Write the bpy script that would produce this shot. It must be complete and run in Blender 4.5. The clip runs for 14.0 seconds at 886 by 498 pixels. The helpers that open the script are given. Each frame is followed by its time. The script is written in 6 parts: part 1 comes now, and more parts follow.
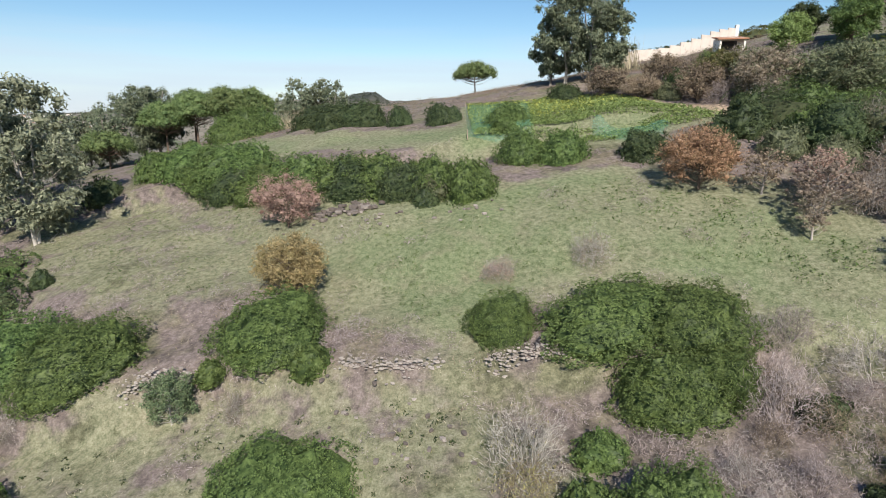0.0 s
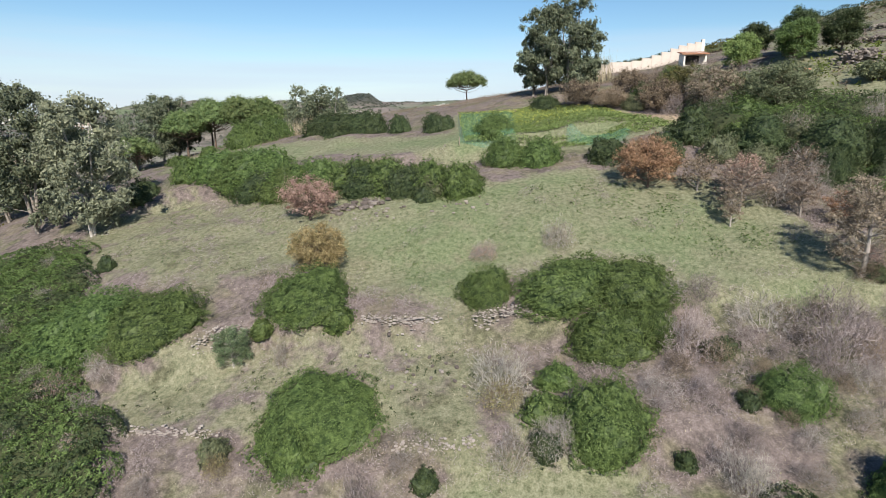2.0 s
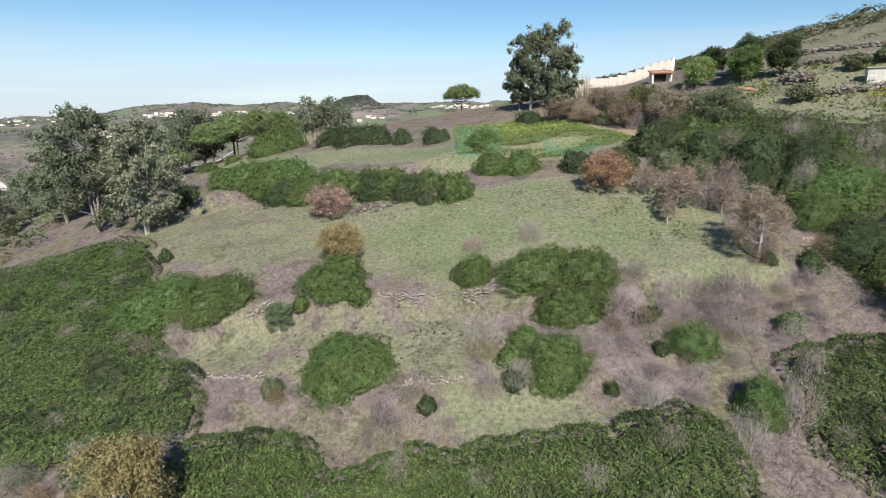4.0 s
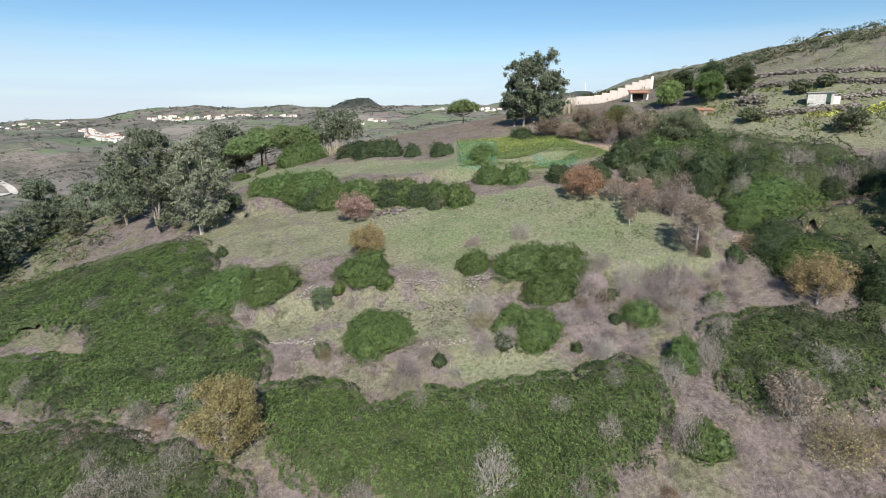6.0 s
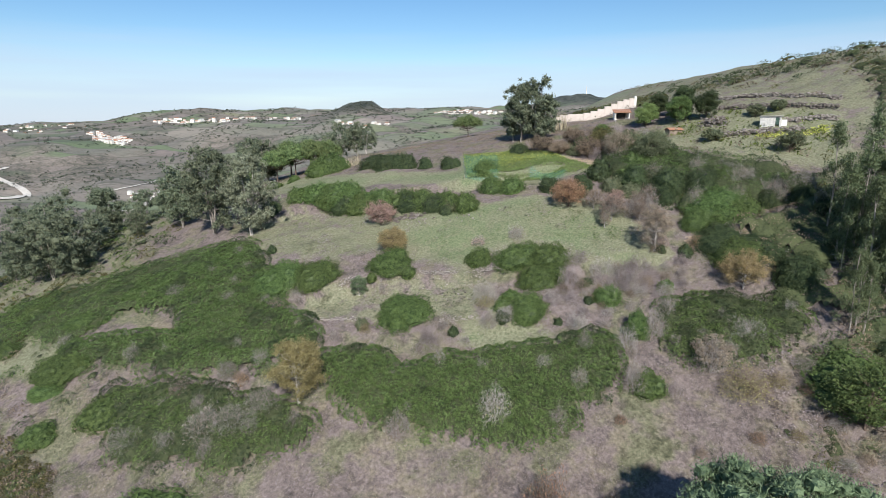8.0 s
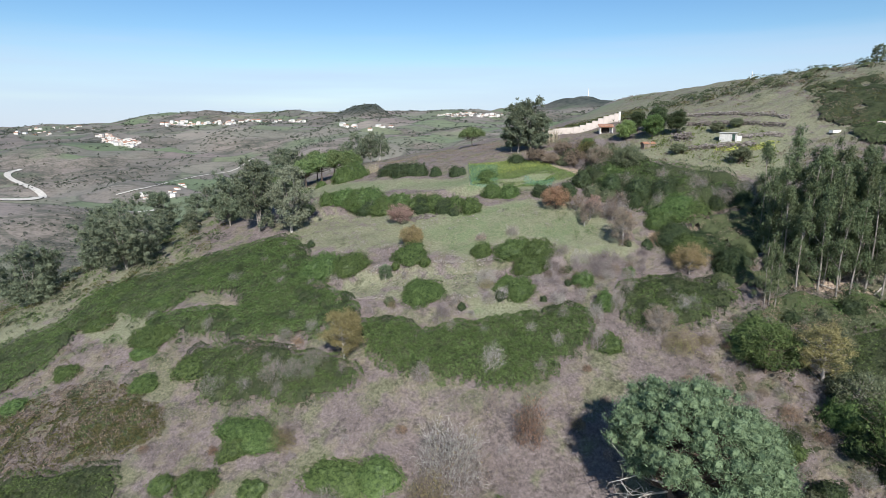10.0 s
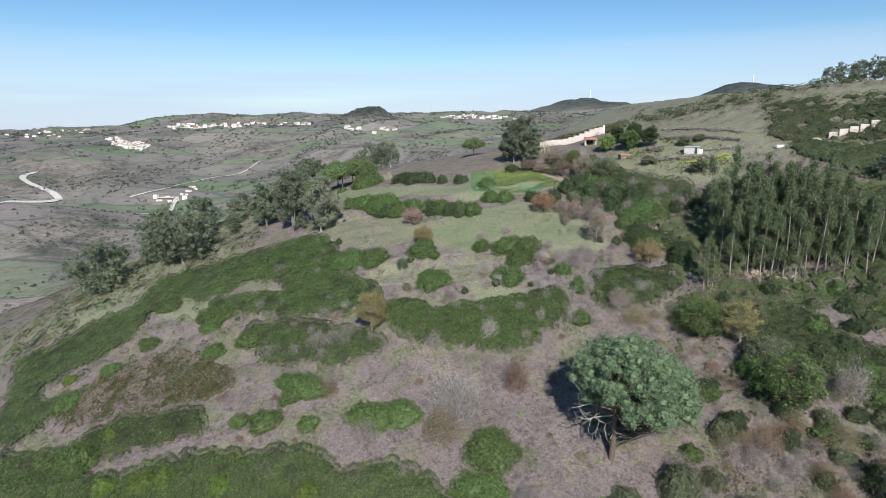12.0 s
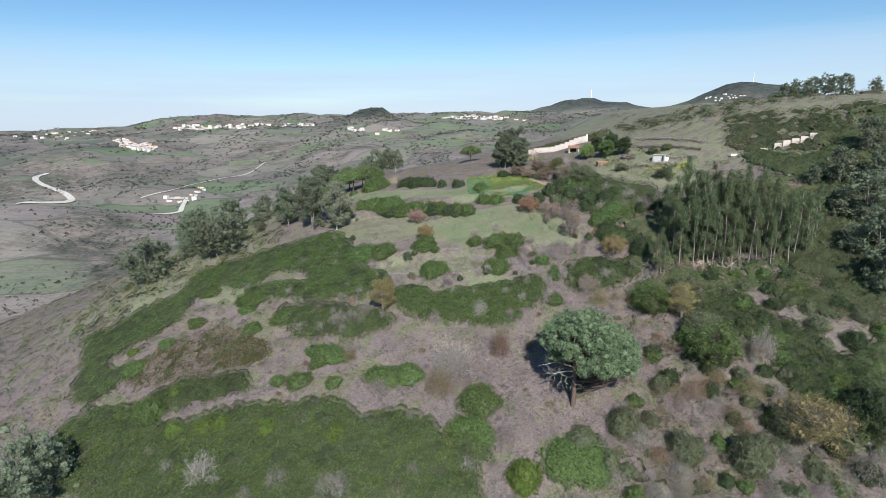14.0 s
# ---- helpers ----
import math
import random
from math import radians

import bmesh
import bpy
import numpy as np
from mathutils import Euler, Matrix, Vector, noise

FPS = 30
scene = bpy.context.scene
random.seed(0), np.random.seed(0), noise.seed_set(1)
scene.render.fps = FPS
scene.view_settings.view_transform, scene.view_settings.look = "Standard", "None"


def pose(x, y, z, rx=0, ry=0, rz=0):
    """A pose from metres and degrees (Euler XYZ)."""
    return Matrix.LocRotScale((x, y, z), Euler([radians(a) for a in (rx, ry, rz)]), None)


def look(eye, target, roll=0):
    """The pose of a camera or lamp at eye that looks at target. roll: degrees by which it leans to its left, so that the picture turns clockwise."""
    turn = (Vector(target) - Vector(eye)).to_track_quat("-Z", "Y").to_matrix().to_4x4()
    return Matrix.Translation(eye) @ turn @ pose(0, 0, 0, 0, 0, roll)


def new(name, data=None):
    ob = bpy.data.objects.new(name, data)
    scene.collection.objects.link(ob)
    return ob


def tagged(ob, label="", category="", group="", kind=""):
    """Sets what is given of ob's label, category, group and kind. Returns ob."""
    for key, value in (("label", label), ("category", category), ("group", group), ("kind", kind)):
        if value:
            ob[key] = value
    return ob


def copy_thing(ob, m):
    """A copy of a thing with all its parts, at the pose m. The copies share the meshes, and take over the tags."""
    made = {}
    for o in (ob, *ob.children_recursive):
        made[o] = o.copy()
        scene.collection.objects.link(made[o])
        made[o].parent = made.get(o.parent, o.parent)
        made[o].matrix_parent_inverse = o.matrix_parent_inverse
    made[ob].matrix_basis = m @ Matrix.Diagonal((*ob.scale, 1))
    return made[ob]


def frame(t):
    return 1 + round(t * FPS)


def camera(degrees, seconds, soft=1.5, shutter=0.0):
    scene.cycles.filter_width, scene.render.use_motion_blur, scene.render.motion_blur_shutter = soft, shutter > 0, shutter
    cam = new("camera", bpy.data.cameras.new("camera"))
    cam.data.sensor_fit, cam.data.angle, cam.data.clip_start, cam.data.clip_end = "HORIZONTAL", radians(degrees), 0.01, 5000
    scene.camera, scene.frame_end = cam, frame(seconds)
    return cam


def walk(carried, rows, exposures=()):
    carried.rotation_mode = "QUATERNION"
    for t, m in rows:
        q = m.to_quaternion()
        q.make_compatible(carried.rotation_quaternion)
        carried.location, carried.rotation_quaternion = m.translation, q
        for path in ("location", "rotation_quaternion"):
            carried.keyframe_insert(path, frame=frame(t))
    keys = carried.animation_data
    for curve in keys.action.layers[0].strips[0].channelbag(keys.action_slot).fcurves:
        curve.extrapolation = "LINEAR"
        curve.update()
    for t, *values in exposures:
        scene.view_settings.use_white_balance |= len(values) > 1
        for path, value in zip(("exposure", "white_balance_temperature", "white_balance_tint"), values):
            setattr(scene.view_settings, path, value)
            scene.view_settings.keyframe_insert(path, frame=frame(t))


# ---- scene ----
cam = camera(78.1, 14.0, soft=0.5)
METRES, EYE, TILT, LEAN, TURN = 125.0, 26.0, -13.4, 0.0, 0.0
ROWS = [
    (0.0, 0.0, 0.0, 0.0, 0.0, 0.0, -0.0),
    (0.5, 0.0, -0.0171, -0.0029, -0.12, 0.01, 0.05),
    (1.0, -0.0007, -0.0362, -0.0057, -0.38, 0.02, 0.14),
    (1.5, -0.0014, -0.0568, -0.0081, -0.53, 0.03, 0.2),
    (2.0, -0.0022, -0.0788, -0.0103, -0.67, 0.06, 0.26),
    (2.5, -0.0024, -0.1022, -0.0123, -0.77, 0.07, 0.32),
    (3.0, -0.0018, -0.1269, -0.0141, -0.84, 0.07, 0.36),
    (5.5, -0.0069, -0.2667, -0.0211, -0.78, 0.26, 0.52),
    (6.0, -0.0102, -0.2986, -0.0229, -0.75, 0.3, 0.52),
    (6.5, -0.014, -0.3319, -0.0244, -0.72, 0.35, 0.51),
    (7.0, -0.0172, -0.3671, -0.0251, -0.72, 0.36, 0.5),
    (7.5, -0.0212, -0.4039, -0.0263, -0.66, 0.43, 0.5),
    (8.0, -0.0249, -0.4424, -0.0284, -0.58, 0.48, 0.46),
    (10.5, -0.0416, -0.6594, -0.0449, -0.27, 0.67, 0.35),
    (11.0, -0.044, -0.7075, -0.0476, -0.19, 0.69, 0.36),
    (11.5, -0.0457, -0.7558, -0.0509, -0.11, 0.72, 0.38),
    (12.0, -0.047, -0.8048, -0.0535, -0.04, 0.73, 0.42),
    (12.5, -0.047, -0.8536, -0.0556, 0.05, 0.73, 0.45),
    (13.0, -0.0457, -0.9014, -0.0593, 0.11, 0.75, 0.46),
    (13.5, -0.0434, -0.9486, -0.0634, 0.15, 0.73, 0.49),
    (14.0, -0.0402, -0.9954, -0.0668, 0.19, 0.69, 0.5),
]
walk(cam, [(t, pose(0, 0, EYE, TILT, LEAN, TURN) @ pose(METRES * x, METRES * y, METRES * z, 90 + pitch, roll, yaw)) for t, x, y, z, yaw, pitch, roll in ROWS],
     exposures=((0, 0.31, 6850, 10), (3, 0.3, 6800, 10), (6.5, 0.26, 6520, 10), (10.5, 0.22, 6250, 10), (14, 0.2, 6200, 10)))

# ---- world, sun, exposure ----
SUN_ELEVATION, SUN_AZIMUTH = radians(37), radians(173)
world = bpy.data.worlds.new("sky")
scene.world = world
world.use_nodes = True
wn, wl = world.node_tree.nodes, world.node_tree.links
wn.clear()
sky = wn.new("ShaderNodeTexSky")
sky.sky_type, sky.sun_disc = "NISHITA", False
sky.sun_elevation, sky.sun_rotation = SUN_ELEVATION, SUN_AZIMUTH
sky.altitude, sky.air_density, sky.dust_density, sky.ozone_density = 100, 1.0, 0.2, 2.5
# thin high cloud: a veil low over the horizon, streaked sideways
wtc = wn.new("ShaderNodeTexCoord")
wsep = wn.new("ShaderNodeSeparateXYZ")
wmap = wn.new("ShaderNodeMapping")
wmap.inputs["Scale"].default_value = (1.1, 1.1, 16.0)
wnoise = wn.new("ShaderNodeTexNoise")
wnoise.inputs["Scale"].default_value, wnoise.inputs["Detail"].default_value = 1.6, 3.0
wadd = wn.new("ShaderNodeMath")
wadd.operation = "MULTIPLY_ADD"
wadd.inputs[1].default_value = 0.16
wramp = wn.new("ShaderNodeMapRange")
wramp.interpolation_type = "SMOOTHSTEP"
wramp.inputs["From Min"].default_value, wramp.inputs["From Max"].default_value = 0.25, 0.11
wramp.inputs["To Min"].default_value, wramp.inputs["To Max"].default_value = 0.0, 0.8
wmix = wn.new("ShaderNodeMix")
wmix.data_type = "RGBA"
wmix.inputs[7].default_value = (6.0, 7.3, 9.2, 1)
wbg = wn.new("ShaderNodeBackground")
wbg.inputs["Strength"].default_value = 0.085
wout = wn.new("ShaderNodeOutputWorld")
wl.new(wtc.outputs["Generated"], wsep.inputs[0])
wl.new(wtc.outputs["Generated"], wmap.inputs[0])
wl.new(wmap.outputs[0], wnoise.inputs["Vector"])
wl.new(wnoise.outputs[0], wadd.inputs[0])
wl.new(wsep.outputs[2], wadd.inputs[2])
wl.new(wadd.outputs[0], wramp.inputs["Value"])
wl.new(wramp.outputs[0], wmix.inputs[0])
whue = wn.new("ShaderNodeHueSaturation")
whue.inputs["Saturation"].default_value, whue.inputs["Value"].default_value = 1.22, 1.22
wl.new(sky.outputs[0], whue.inputs["Color"])
wl.new(whue.outputs[0], wmix.inputs[6])
wl.new(wmix.outputs[2], wbg.inputs[0])
wl.new(wbg.outputs[0], wout.inputs[0])

sun = new("sun", bpy.data.lights.new("sun", "SUN"))
sun.data.energy, sun.data.angle, sun.data.color = 5.0, radians(0.55), (1.0, 0.965, 0.91)
sun_from = Vector((math.sin(SUN_AZIMUTH) * math.cos(SUN_ELEVATION), math.cos(SUN_AZIMUTH) * math.cos(SUN_ELEVATION), math.sin(SUN_ELEVATION)))
sun.matrix_world = look(sun_from * 200, (0, 0, 0))

# ---- the lie of the land ----
def sstep(a, b, v):
    u = np.clip((v - a) / (b - a), 0.0, 1.0)
    return u * u * (3 - 2 * u)


def soft_max(v, lo, k):
    return lo + k * np.logaddexp(0.0, (v - lo) / k)


def soft_min(v, hi, k):
    return hi - k * np.logaddexp(0.0, (hi - v) / k)


def waves(x, y, size, seed):
    """Smooth undulation from a few crossing sines, about -1 to 1."""
    g = np.random.RandomState(seed)
    total = 0.0
    for _ in range(7):
        a, p, f = g.uniform(0, 6.28), g.uniform(0, 6.28), g.uniform(0.6, 1.9) * 6.28 / size
        total = total + np.sin(f * (np.cos(a) * x + np.sin(a) * y) + p) / 2.6
    return total


def step_up(y, edge, height, run):
    """A terrace: the fall of a stretch of slope gathered at one edge."""
    u = y - edge
    return height * (sstep(-0.5, 0.5, u) - 0.5) * np.clip(1 - np.abs(u) / run, 0, 1)


def spur(x, y):
    """The near hillside, a slope that rises away and to the right."""
    X = soft_min(soft_max(x, -135.0, 9.0), 170.0, 12.0) / 50
    Y = soft_min(soft_max(y, -110.0, 9.0), 112.0, 9.0) / 50
    z = (-0.23 + 21.21 * Y - 0.45 * Y**2 - 1.36 * Y**3 + 4.98 * X + 1.46 * X * Y + 0.09 * X * Y**2 + 0.41 * X**2 - 0.29 * X**2 * Y + 1.03 * X**3)
    return soft_min(z, 56.5, 4.0)


def terraces(x, y):
    """Dry-walled steps in the pasture and on the hillside behind it."""
    mid = sstep(-32, -26, x) * (1 - sstep(30, 36, x))
    low = sstep(-22, -18, x) * (1 - sstep(14, 19, x))
    z = mid * step_up(y, 28.3 - 0.02 * x + 0.5 * np.sin(0.35 * x), 1.7, 8)
    z = z + low * step_up(y, 17.6 + 0.4 * np.sin(0.4 * x + 1), 1.0, 5)
    z = z + sstep(-40, -34, x) * (1 - sstep(20, 26, x)) * step_up(y, 61 + 0.05 * x, 2.0, 10)
    return z


def far_land(x, y):
    """The valley to the left and the plateau behind, out to the skyline."""
    r, az = np.hypot(x, y + 60), np.arctan2(x, y + 60)
    s = sstep(-0.62, 0.05, az)
    floor = -80 + 62 * s
    rim = 30 + 78 * sstep(-0.75, 0.02, az)
    z = floor + (rim - floor) * (0.35 * sstep(300, 1900, r) + 0.65 * sstep(1000, 3100, r))
    z = z + sstep(250, 900, r) * (9 * waves(x, y, 620, 3) + 5 * waves(x, y, 260, 5) + 2 * waves(x, y, 110, 9))
    for hx, hy, h, w in HILLS:
        z = z + h * np.exp(-((x - hx) ** 2 + (y - hy) ** 2) / (2 * w * w))
    return z


HILLS = ((-275, 1900, 34, 66), (-345, 1905, 10, 60), (-195, 1910, 14, 60), (830, 3080, 75, 190), (1900, 3380, 180, 300), (-420, 1500, 26, 160), (-900, 1500, 30, 260), (-1080, 2650, 42, 330))


def height(x, y):
    x, y = np.asarray(x, float), np.asarray(y, float)
    left = sstep(-115, -330, x)
    back = sstep(-110, -420, y)
    front = sstep(0, 300, y - 150 - 130 * sstep(30, 130, x))
    away = sstep(210, 700, x)
    w = 1 - (1 - left) * (1 - back) * (1 - front) * (1 - 0.6 * away)
    near = spur(x, y) + terraces(x, y) + 0.35 * waves(x, y, 26, 1) + 0.15 * waves(x, y, 9, 2)
    return near * (1 - w) + far_land(x, y) * w


# ---- materials ----
def shader(name, rough=0.8):
    m = bpy.data.materials.new(name)
    m.use_nodes = True
    n, l = m.node_tree.nodes, m.node_tree.links
    b = n["Principled BSDF"]
    b.inputs["Roughness"].default_value = rough
    b.inputs["Specular IOR Level"].default_value = 0.25
    return m, n, l, b


def noise_node(n, l, scale, detail=4.0, coord="Object", rough=0.55):
    tc, no = n.new("ShaderNodeTexCoord"), n.new("ShaderNodeTexNoise")
    no.inputs["Scale"].default_value, no.inputs["Detail"].default_value, no.inputs["Roughness"].default_value = scale, detail, rough
    l.new(tc.outputs[coord], no.inputs["Vector"])
    return no.outputs[0]


def ramp(n, l, value, stops):
    r = n.new("ShaderNodeValToRGB")
    while len(r.color_ramp.elements) < len(stops):
        r.color_ramp.elements.new(0.5)
    for e, (p, c) in zip(r.color_ramp.elements, stops):
        e.position, e.color = p, (*c, 1)
    l.new(value, r.inputs[0])
    return r.outputs[0]


def mix(n, l, f, a, b, kind="MIX"):
    m = n.new("ShaderNodeMix")
    m.data_type, m.blend_type, m.clamp_factor = "RGBA", kind, True
    for s, v in ((0, f), (6, a), (7, b)):
        if hasattr(v, "is_output"):
            l.new(v, m.inputs[s])
        else:
            m.inputs[s].default_value = v if s == 0 else (*v, 1)
    return m.outputs[2]


def calc(n, l, op, a, b, c=None):
    m = n.new("ShaderNodeMath")
    m.operation = op
    for s, v in enumerate((a, b, c)):
        if v is None:
            continue
        if hasattr(v, "is_output"):
            l.new(v, m.inputs[s])
        else:
            m.inputs[s].default_value = v
    return m.outputs[0]


def span(n, l, v, lo, hi):
    m = n.new("ShaderNodeMapRange")
    m.interpolation_type = "SMOOTHSTEP"
    m.inputs["From Min"].default_value, m.inputs["From Max"].default_value = lo, hi
    l.new(v, m.inputs["Value"])
    return m.outputs[0]


def bump(n, l, b, value, strength, distance):
    u = n.new("ShaderNodeBump")
    u.inputs["Strength"].default_value, u.inputs["Distance"].default_value = strength, distance
    l.new(value, u.inputs["Height"])
    l.new(u.outputs[0], b.inputs["Normal"])


def leaf_material(name, dark, light, rough=0.55, thin=0.25, odd=None):
    """Foliage: each leaf its own shade between two greens, each plant a little apart, patches of new or dying growth,
    shade between leaf clumps painted in as noise.
    """
    m, n, l, b = shader(name, rough)
    geo, info = n.new("ShaderNodeNewGeometry"), n.new("ShaderNodeObjectInfo")
    patch = noise_node(n, l, 0.45, 3.0)
    # noise that puts the dark gaps between leaf clumps into the colour
    clump_shade = n.new("ShaderNodeTexNoise")
    clump_shade.inputs["Scale"].default_value, clump_shade.inputs["Detail"].default_value, clump_shade.inputs["Roughness"].default_value = 1.9, 3.0, 0.65
    l.new(geo.outputs["Position"], clump_shade.inputs["Vector"])
    v = calc(n, l, "MULTIPLY_ADD", geo.outputs["Random Per Island"], 0.50, calc(n, l, "MULTIPLY_ADD", patch, 0.40, calc(n, l, "MULTIPLY_ADD", clump_shade.outputs[0], 1.6, -0.66)))
    col = ramp(n, l, v, ((0.05, tuple(0.72 * c for c in dark)), (0.30, dark), (0.80, light)))
    if odd:
        col = mix(n, l, span(n, l, noise_node(n, l, 0.9, 2.0), 0.58, 0.7), col, odd)
    hsv = n.new("ShaderNodeHueSaturation")
    l.new(calc(n, l, "MULTIPLY_ADD", info.outputs["Random"], 0.024, 0.488), hsv.inputs["Hue"])
    l.new(calc(n, l, "MULTIPLY_ADD", info.outputs["Random"], 0.28, 0.84), hsv.inputs["Value"])
    l.new(col, hsv.inputs["Color"])
    l.new(hsv.outputs[0], b.inputs["Base Color"])
    t, s = n.new("ShaderNodeBsdfTranslucent"), n.new("ShaderNodeMixShader")
    l.new(hsv.outputs[0], t.inputs["Color"])
    s.inputs[0].default_value = thin
    l.new(b.outputs[0], s.inputs[1])
    l.new(t.outputs[0], s.inputs[2])
    l.new(s.outputs[0], n["Material Output"].inputs["Surface"])
    return m


def grainy(name, dark, light, scale=3.0, rough=0.85, depth=0.02, island=0.3, per_object=0.0):
    m, n, l, b = shader(name, rough)
    geo, info = n.new("ShaderNodeNewGeometry"), n.new("ShaderNodeObjectInfo")
    fine = noise_node(n, l, scale, 6.0)
    v = calc(n, l, "MULTIPLY_ADD", geo.outputs["Random Per Island"], island, calc(n, l, "MULTIPLY", fine, 1 - island))
    v = calc(n, l, "MULTIPLY_ADD", info.outputs["Random"], per_object, calc(n, l, "SUBTRACT", v, per_object * 0.5))
    l.new(ramp(n, l, v, ((0.25, dark), (0.7, light))), b.inputs["Base Color"])
    bump(n, l, b, fine, 0.6, depth)
    return m


MASTIC = leaf_material("mastic_leaves", (0.052, 0.084, 0.027), (0.170, 0.236, 0.076))
MASTIC_BRIGHT = leaf_material("mastic_young_leaves", (0.080, 0.120, 0.024), (0.200, 0.262, 0.062))
DARK_LEAF = leaf_material("dark_evergreen_leaves", (0.032, 0.050, 0.023), (0.098, 0.128, 0.054))
GREY_LEAF = leaf_material("grey_green_leaves", (0.082, 0.094, 0.052), (0.205, 0.222, 0.122))
EUCALYPT = leaf_material("eucalypt_leaves", (0.074, 0.096, 0.060), (0.235, 0.265, 0.165), 0.45)
EUCALYPT_YOUNG = leaf_material("young_eucalypt_leaves", (0.068, 0.096, 0.046), (0.190, 0.228, 0.112), 0.45)
EUCALYPT_PALE = leaf_material("pale_eucalypt_leaves", (0.125, 0.140, 0.092), (0.320, 0.330, 0.220), 0.5)
PINE = leaf_material("pine_needles", (0.080, 0.118, 0.062), (0.235, 0.300, 0.160), 0.5)
PINE_LIGHT = leaf_material("stone_pine_needles", (0.080, 0.122, 0.046), (0.215, 0.275, 0.108), 0.5)
OAK_YELLOW = leaf_material("yellowing_oak_leaves", (0.190, 0.165, 0.066), (0.425, 0.368, 0.172), 0.6, 0.3, (0.17, 0.16, 0.06))
OAK_TAN = leaf_material("tan_oak_leaves", (0.200, 0.150, 0.074), (0.440, 0.338, 0.178), 0.6, 0.3, (0.20, 0.17, 0.07))
OAK_ORANGE = leaf_material("rusty_oak_leaves", (0.230, 0.135, 0.080), (0.500, 0.315, 0.195), 0.6, 0.3, (0.27, 0.20, 0.11))
OAK_PINK = leaf_material("pinkish_dry_leaves", (0.315, 0.200, 0.155), (0.580, 0.420, 0.335), 0.65, 0.3)
OAK_BROWN = leaf_material("brown_dry_leaves", (0.165, 0.128, 0.098), (0.365, 0.290, 0.220), 0.7, 0.25)
TWIG_GREY = grainy("grey_twigs", (0.17, 0.145, 0.125), (0.44, 0.395, 0.36), 2.0, 0.85, 0.004, 0.6, 0.2)
TWIG_PALE = grainy("whitish_lichened_twigs", (0.20, 0.18, 0.155), (0.50, 0.46, 0.40), 2.0, 0.85, 0.004, 0.6, 0.1)
TWIG_MAUVE = grainy("mauve_twigs", (0.124, 0.098, 0.092), (0.408, 0.344, 0.326), 1.2, 0.9, 0.004, 0.55, 0.3)
TWIG_BROWN = grainy("brown_twigs", (0.085, 0.064, 0.047), (0.285, 0.220, 0.155), 1.5, 0.9, 0.004, 0.6, 0.3)
# inner branches of the thickets, coloured dark for the shade under the leaves
INNER_SHADE = grainy("shade_toned_inner_branches", (0.030, 0.037, 0.017), (0.086, 0.100, 0.044), 3.0, 0.9, 0.02, 0.3)
BARK_PALE = grainy("pale_peeling_bark", (0.26, 0.23, 0.20), (0.56, 0.51, 0.45), 2.5, 0.8, 0.02, 0.1)
BARK_GREY = grainy("grey_brown_bark", (0.16, 0.135, 0.115), (0.38, 0.335, 0.29), 2.5, 0.85, 0.02, 0.1)
BARK_DARK = grainy("dark_furrowed_bark", (0.055, 0.040, 0.032), (0.200, 0.145, 0.110), 5.0, 0.9, 0.04, 0.1)
STONE = grainy("limestone_rubble", (0.135, 0.112, 0.098), (0.400, 0.350, 0.310), 4.0, 0.9, 0.03, 0.5, 0.5)
GRASS_BLADE = leaf_material("grass_blades", (0.095, 0.115, 0.048), (0.215, 0.235, 0.112), 0.7, 0.3, (0.34, 0.30, 0.16))
DRY_BLADE = grainy("dry_grass_blades", (0.24, 0.20, 0.13), (0.50, 0.44, 0.31), 1.2, 0.9, 0.004, 0.6)
CROP_LEAF = leaf_material("crop_leaves", (0.135, 0.185, 0.060), (0.275, 0.340, 0.120), 0.55)
FLOWER = leaf_material("yellow_flowers", (0.380, 0.380, 0.070), (0.600, 0.580, 0.160), 0.6)
GORSE = leaf_material("ochre_gorse", (0.060, 0.062, 0.022), (0.165, 0.150, 0.055), 0.7)
WHITEWASH = grainy("whitewashed_render", (0.66, 0.62, 0.55), (0.84, 0.80, 0.73), 0.8, 0.85, 0.004, 0.0, 0.15)
BEIGE_RENDER = grainy("beige_render", (0.48, 0.41, 0.36), (0.66, 0.58, 0.51), 0.6, 0.85, 0.004, 0.0)
BLOCKWORK = grainy("bare_blockwork", (0.40, 0.38, 0.35), (0.66, 0.63, 0.58), 2.0, 0.9, 0.006, 0.0)
ROOF_TILE = grainy("clay_roof_tiles", (0.26, 0.12, 0.07), (0.50, 0.27, 0.17), 1.5, 0.85, 0.01, 0.2, 0.3)
ROOF_SHEET = grainy("fibre_cement_sheet", (0.34, 0.33, 0.31), (0.56, 0.54, 0.50), 2.0, 0.8, 0.006, 0.1)
DARK_OPENING = grainy("unlit_interior", (0.02, 0.02, 0.02), (0.05, 0.045, 0.04), 2.0, 0.9)
DOOR_GREEN = grainy("green_painted_door", (0.03, 0.06, 0.045), (0.06, 0.10, 0.075), 3.0, 0.6)
TIMBER = grainy("weathered_timber", (0.16, 0.12, 0.09), (0.36, 0.29, 0.22), 4.0, 0.85, 0.01, 0.4)
STEEL = grainy("galvanised_steel", (0.45, 0.46, 0.47), (0.62, 0.63, 0.64), 3.0, 0.5)


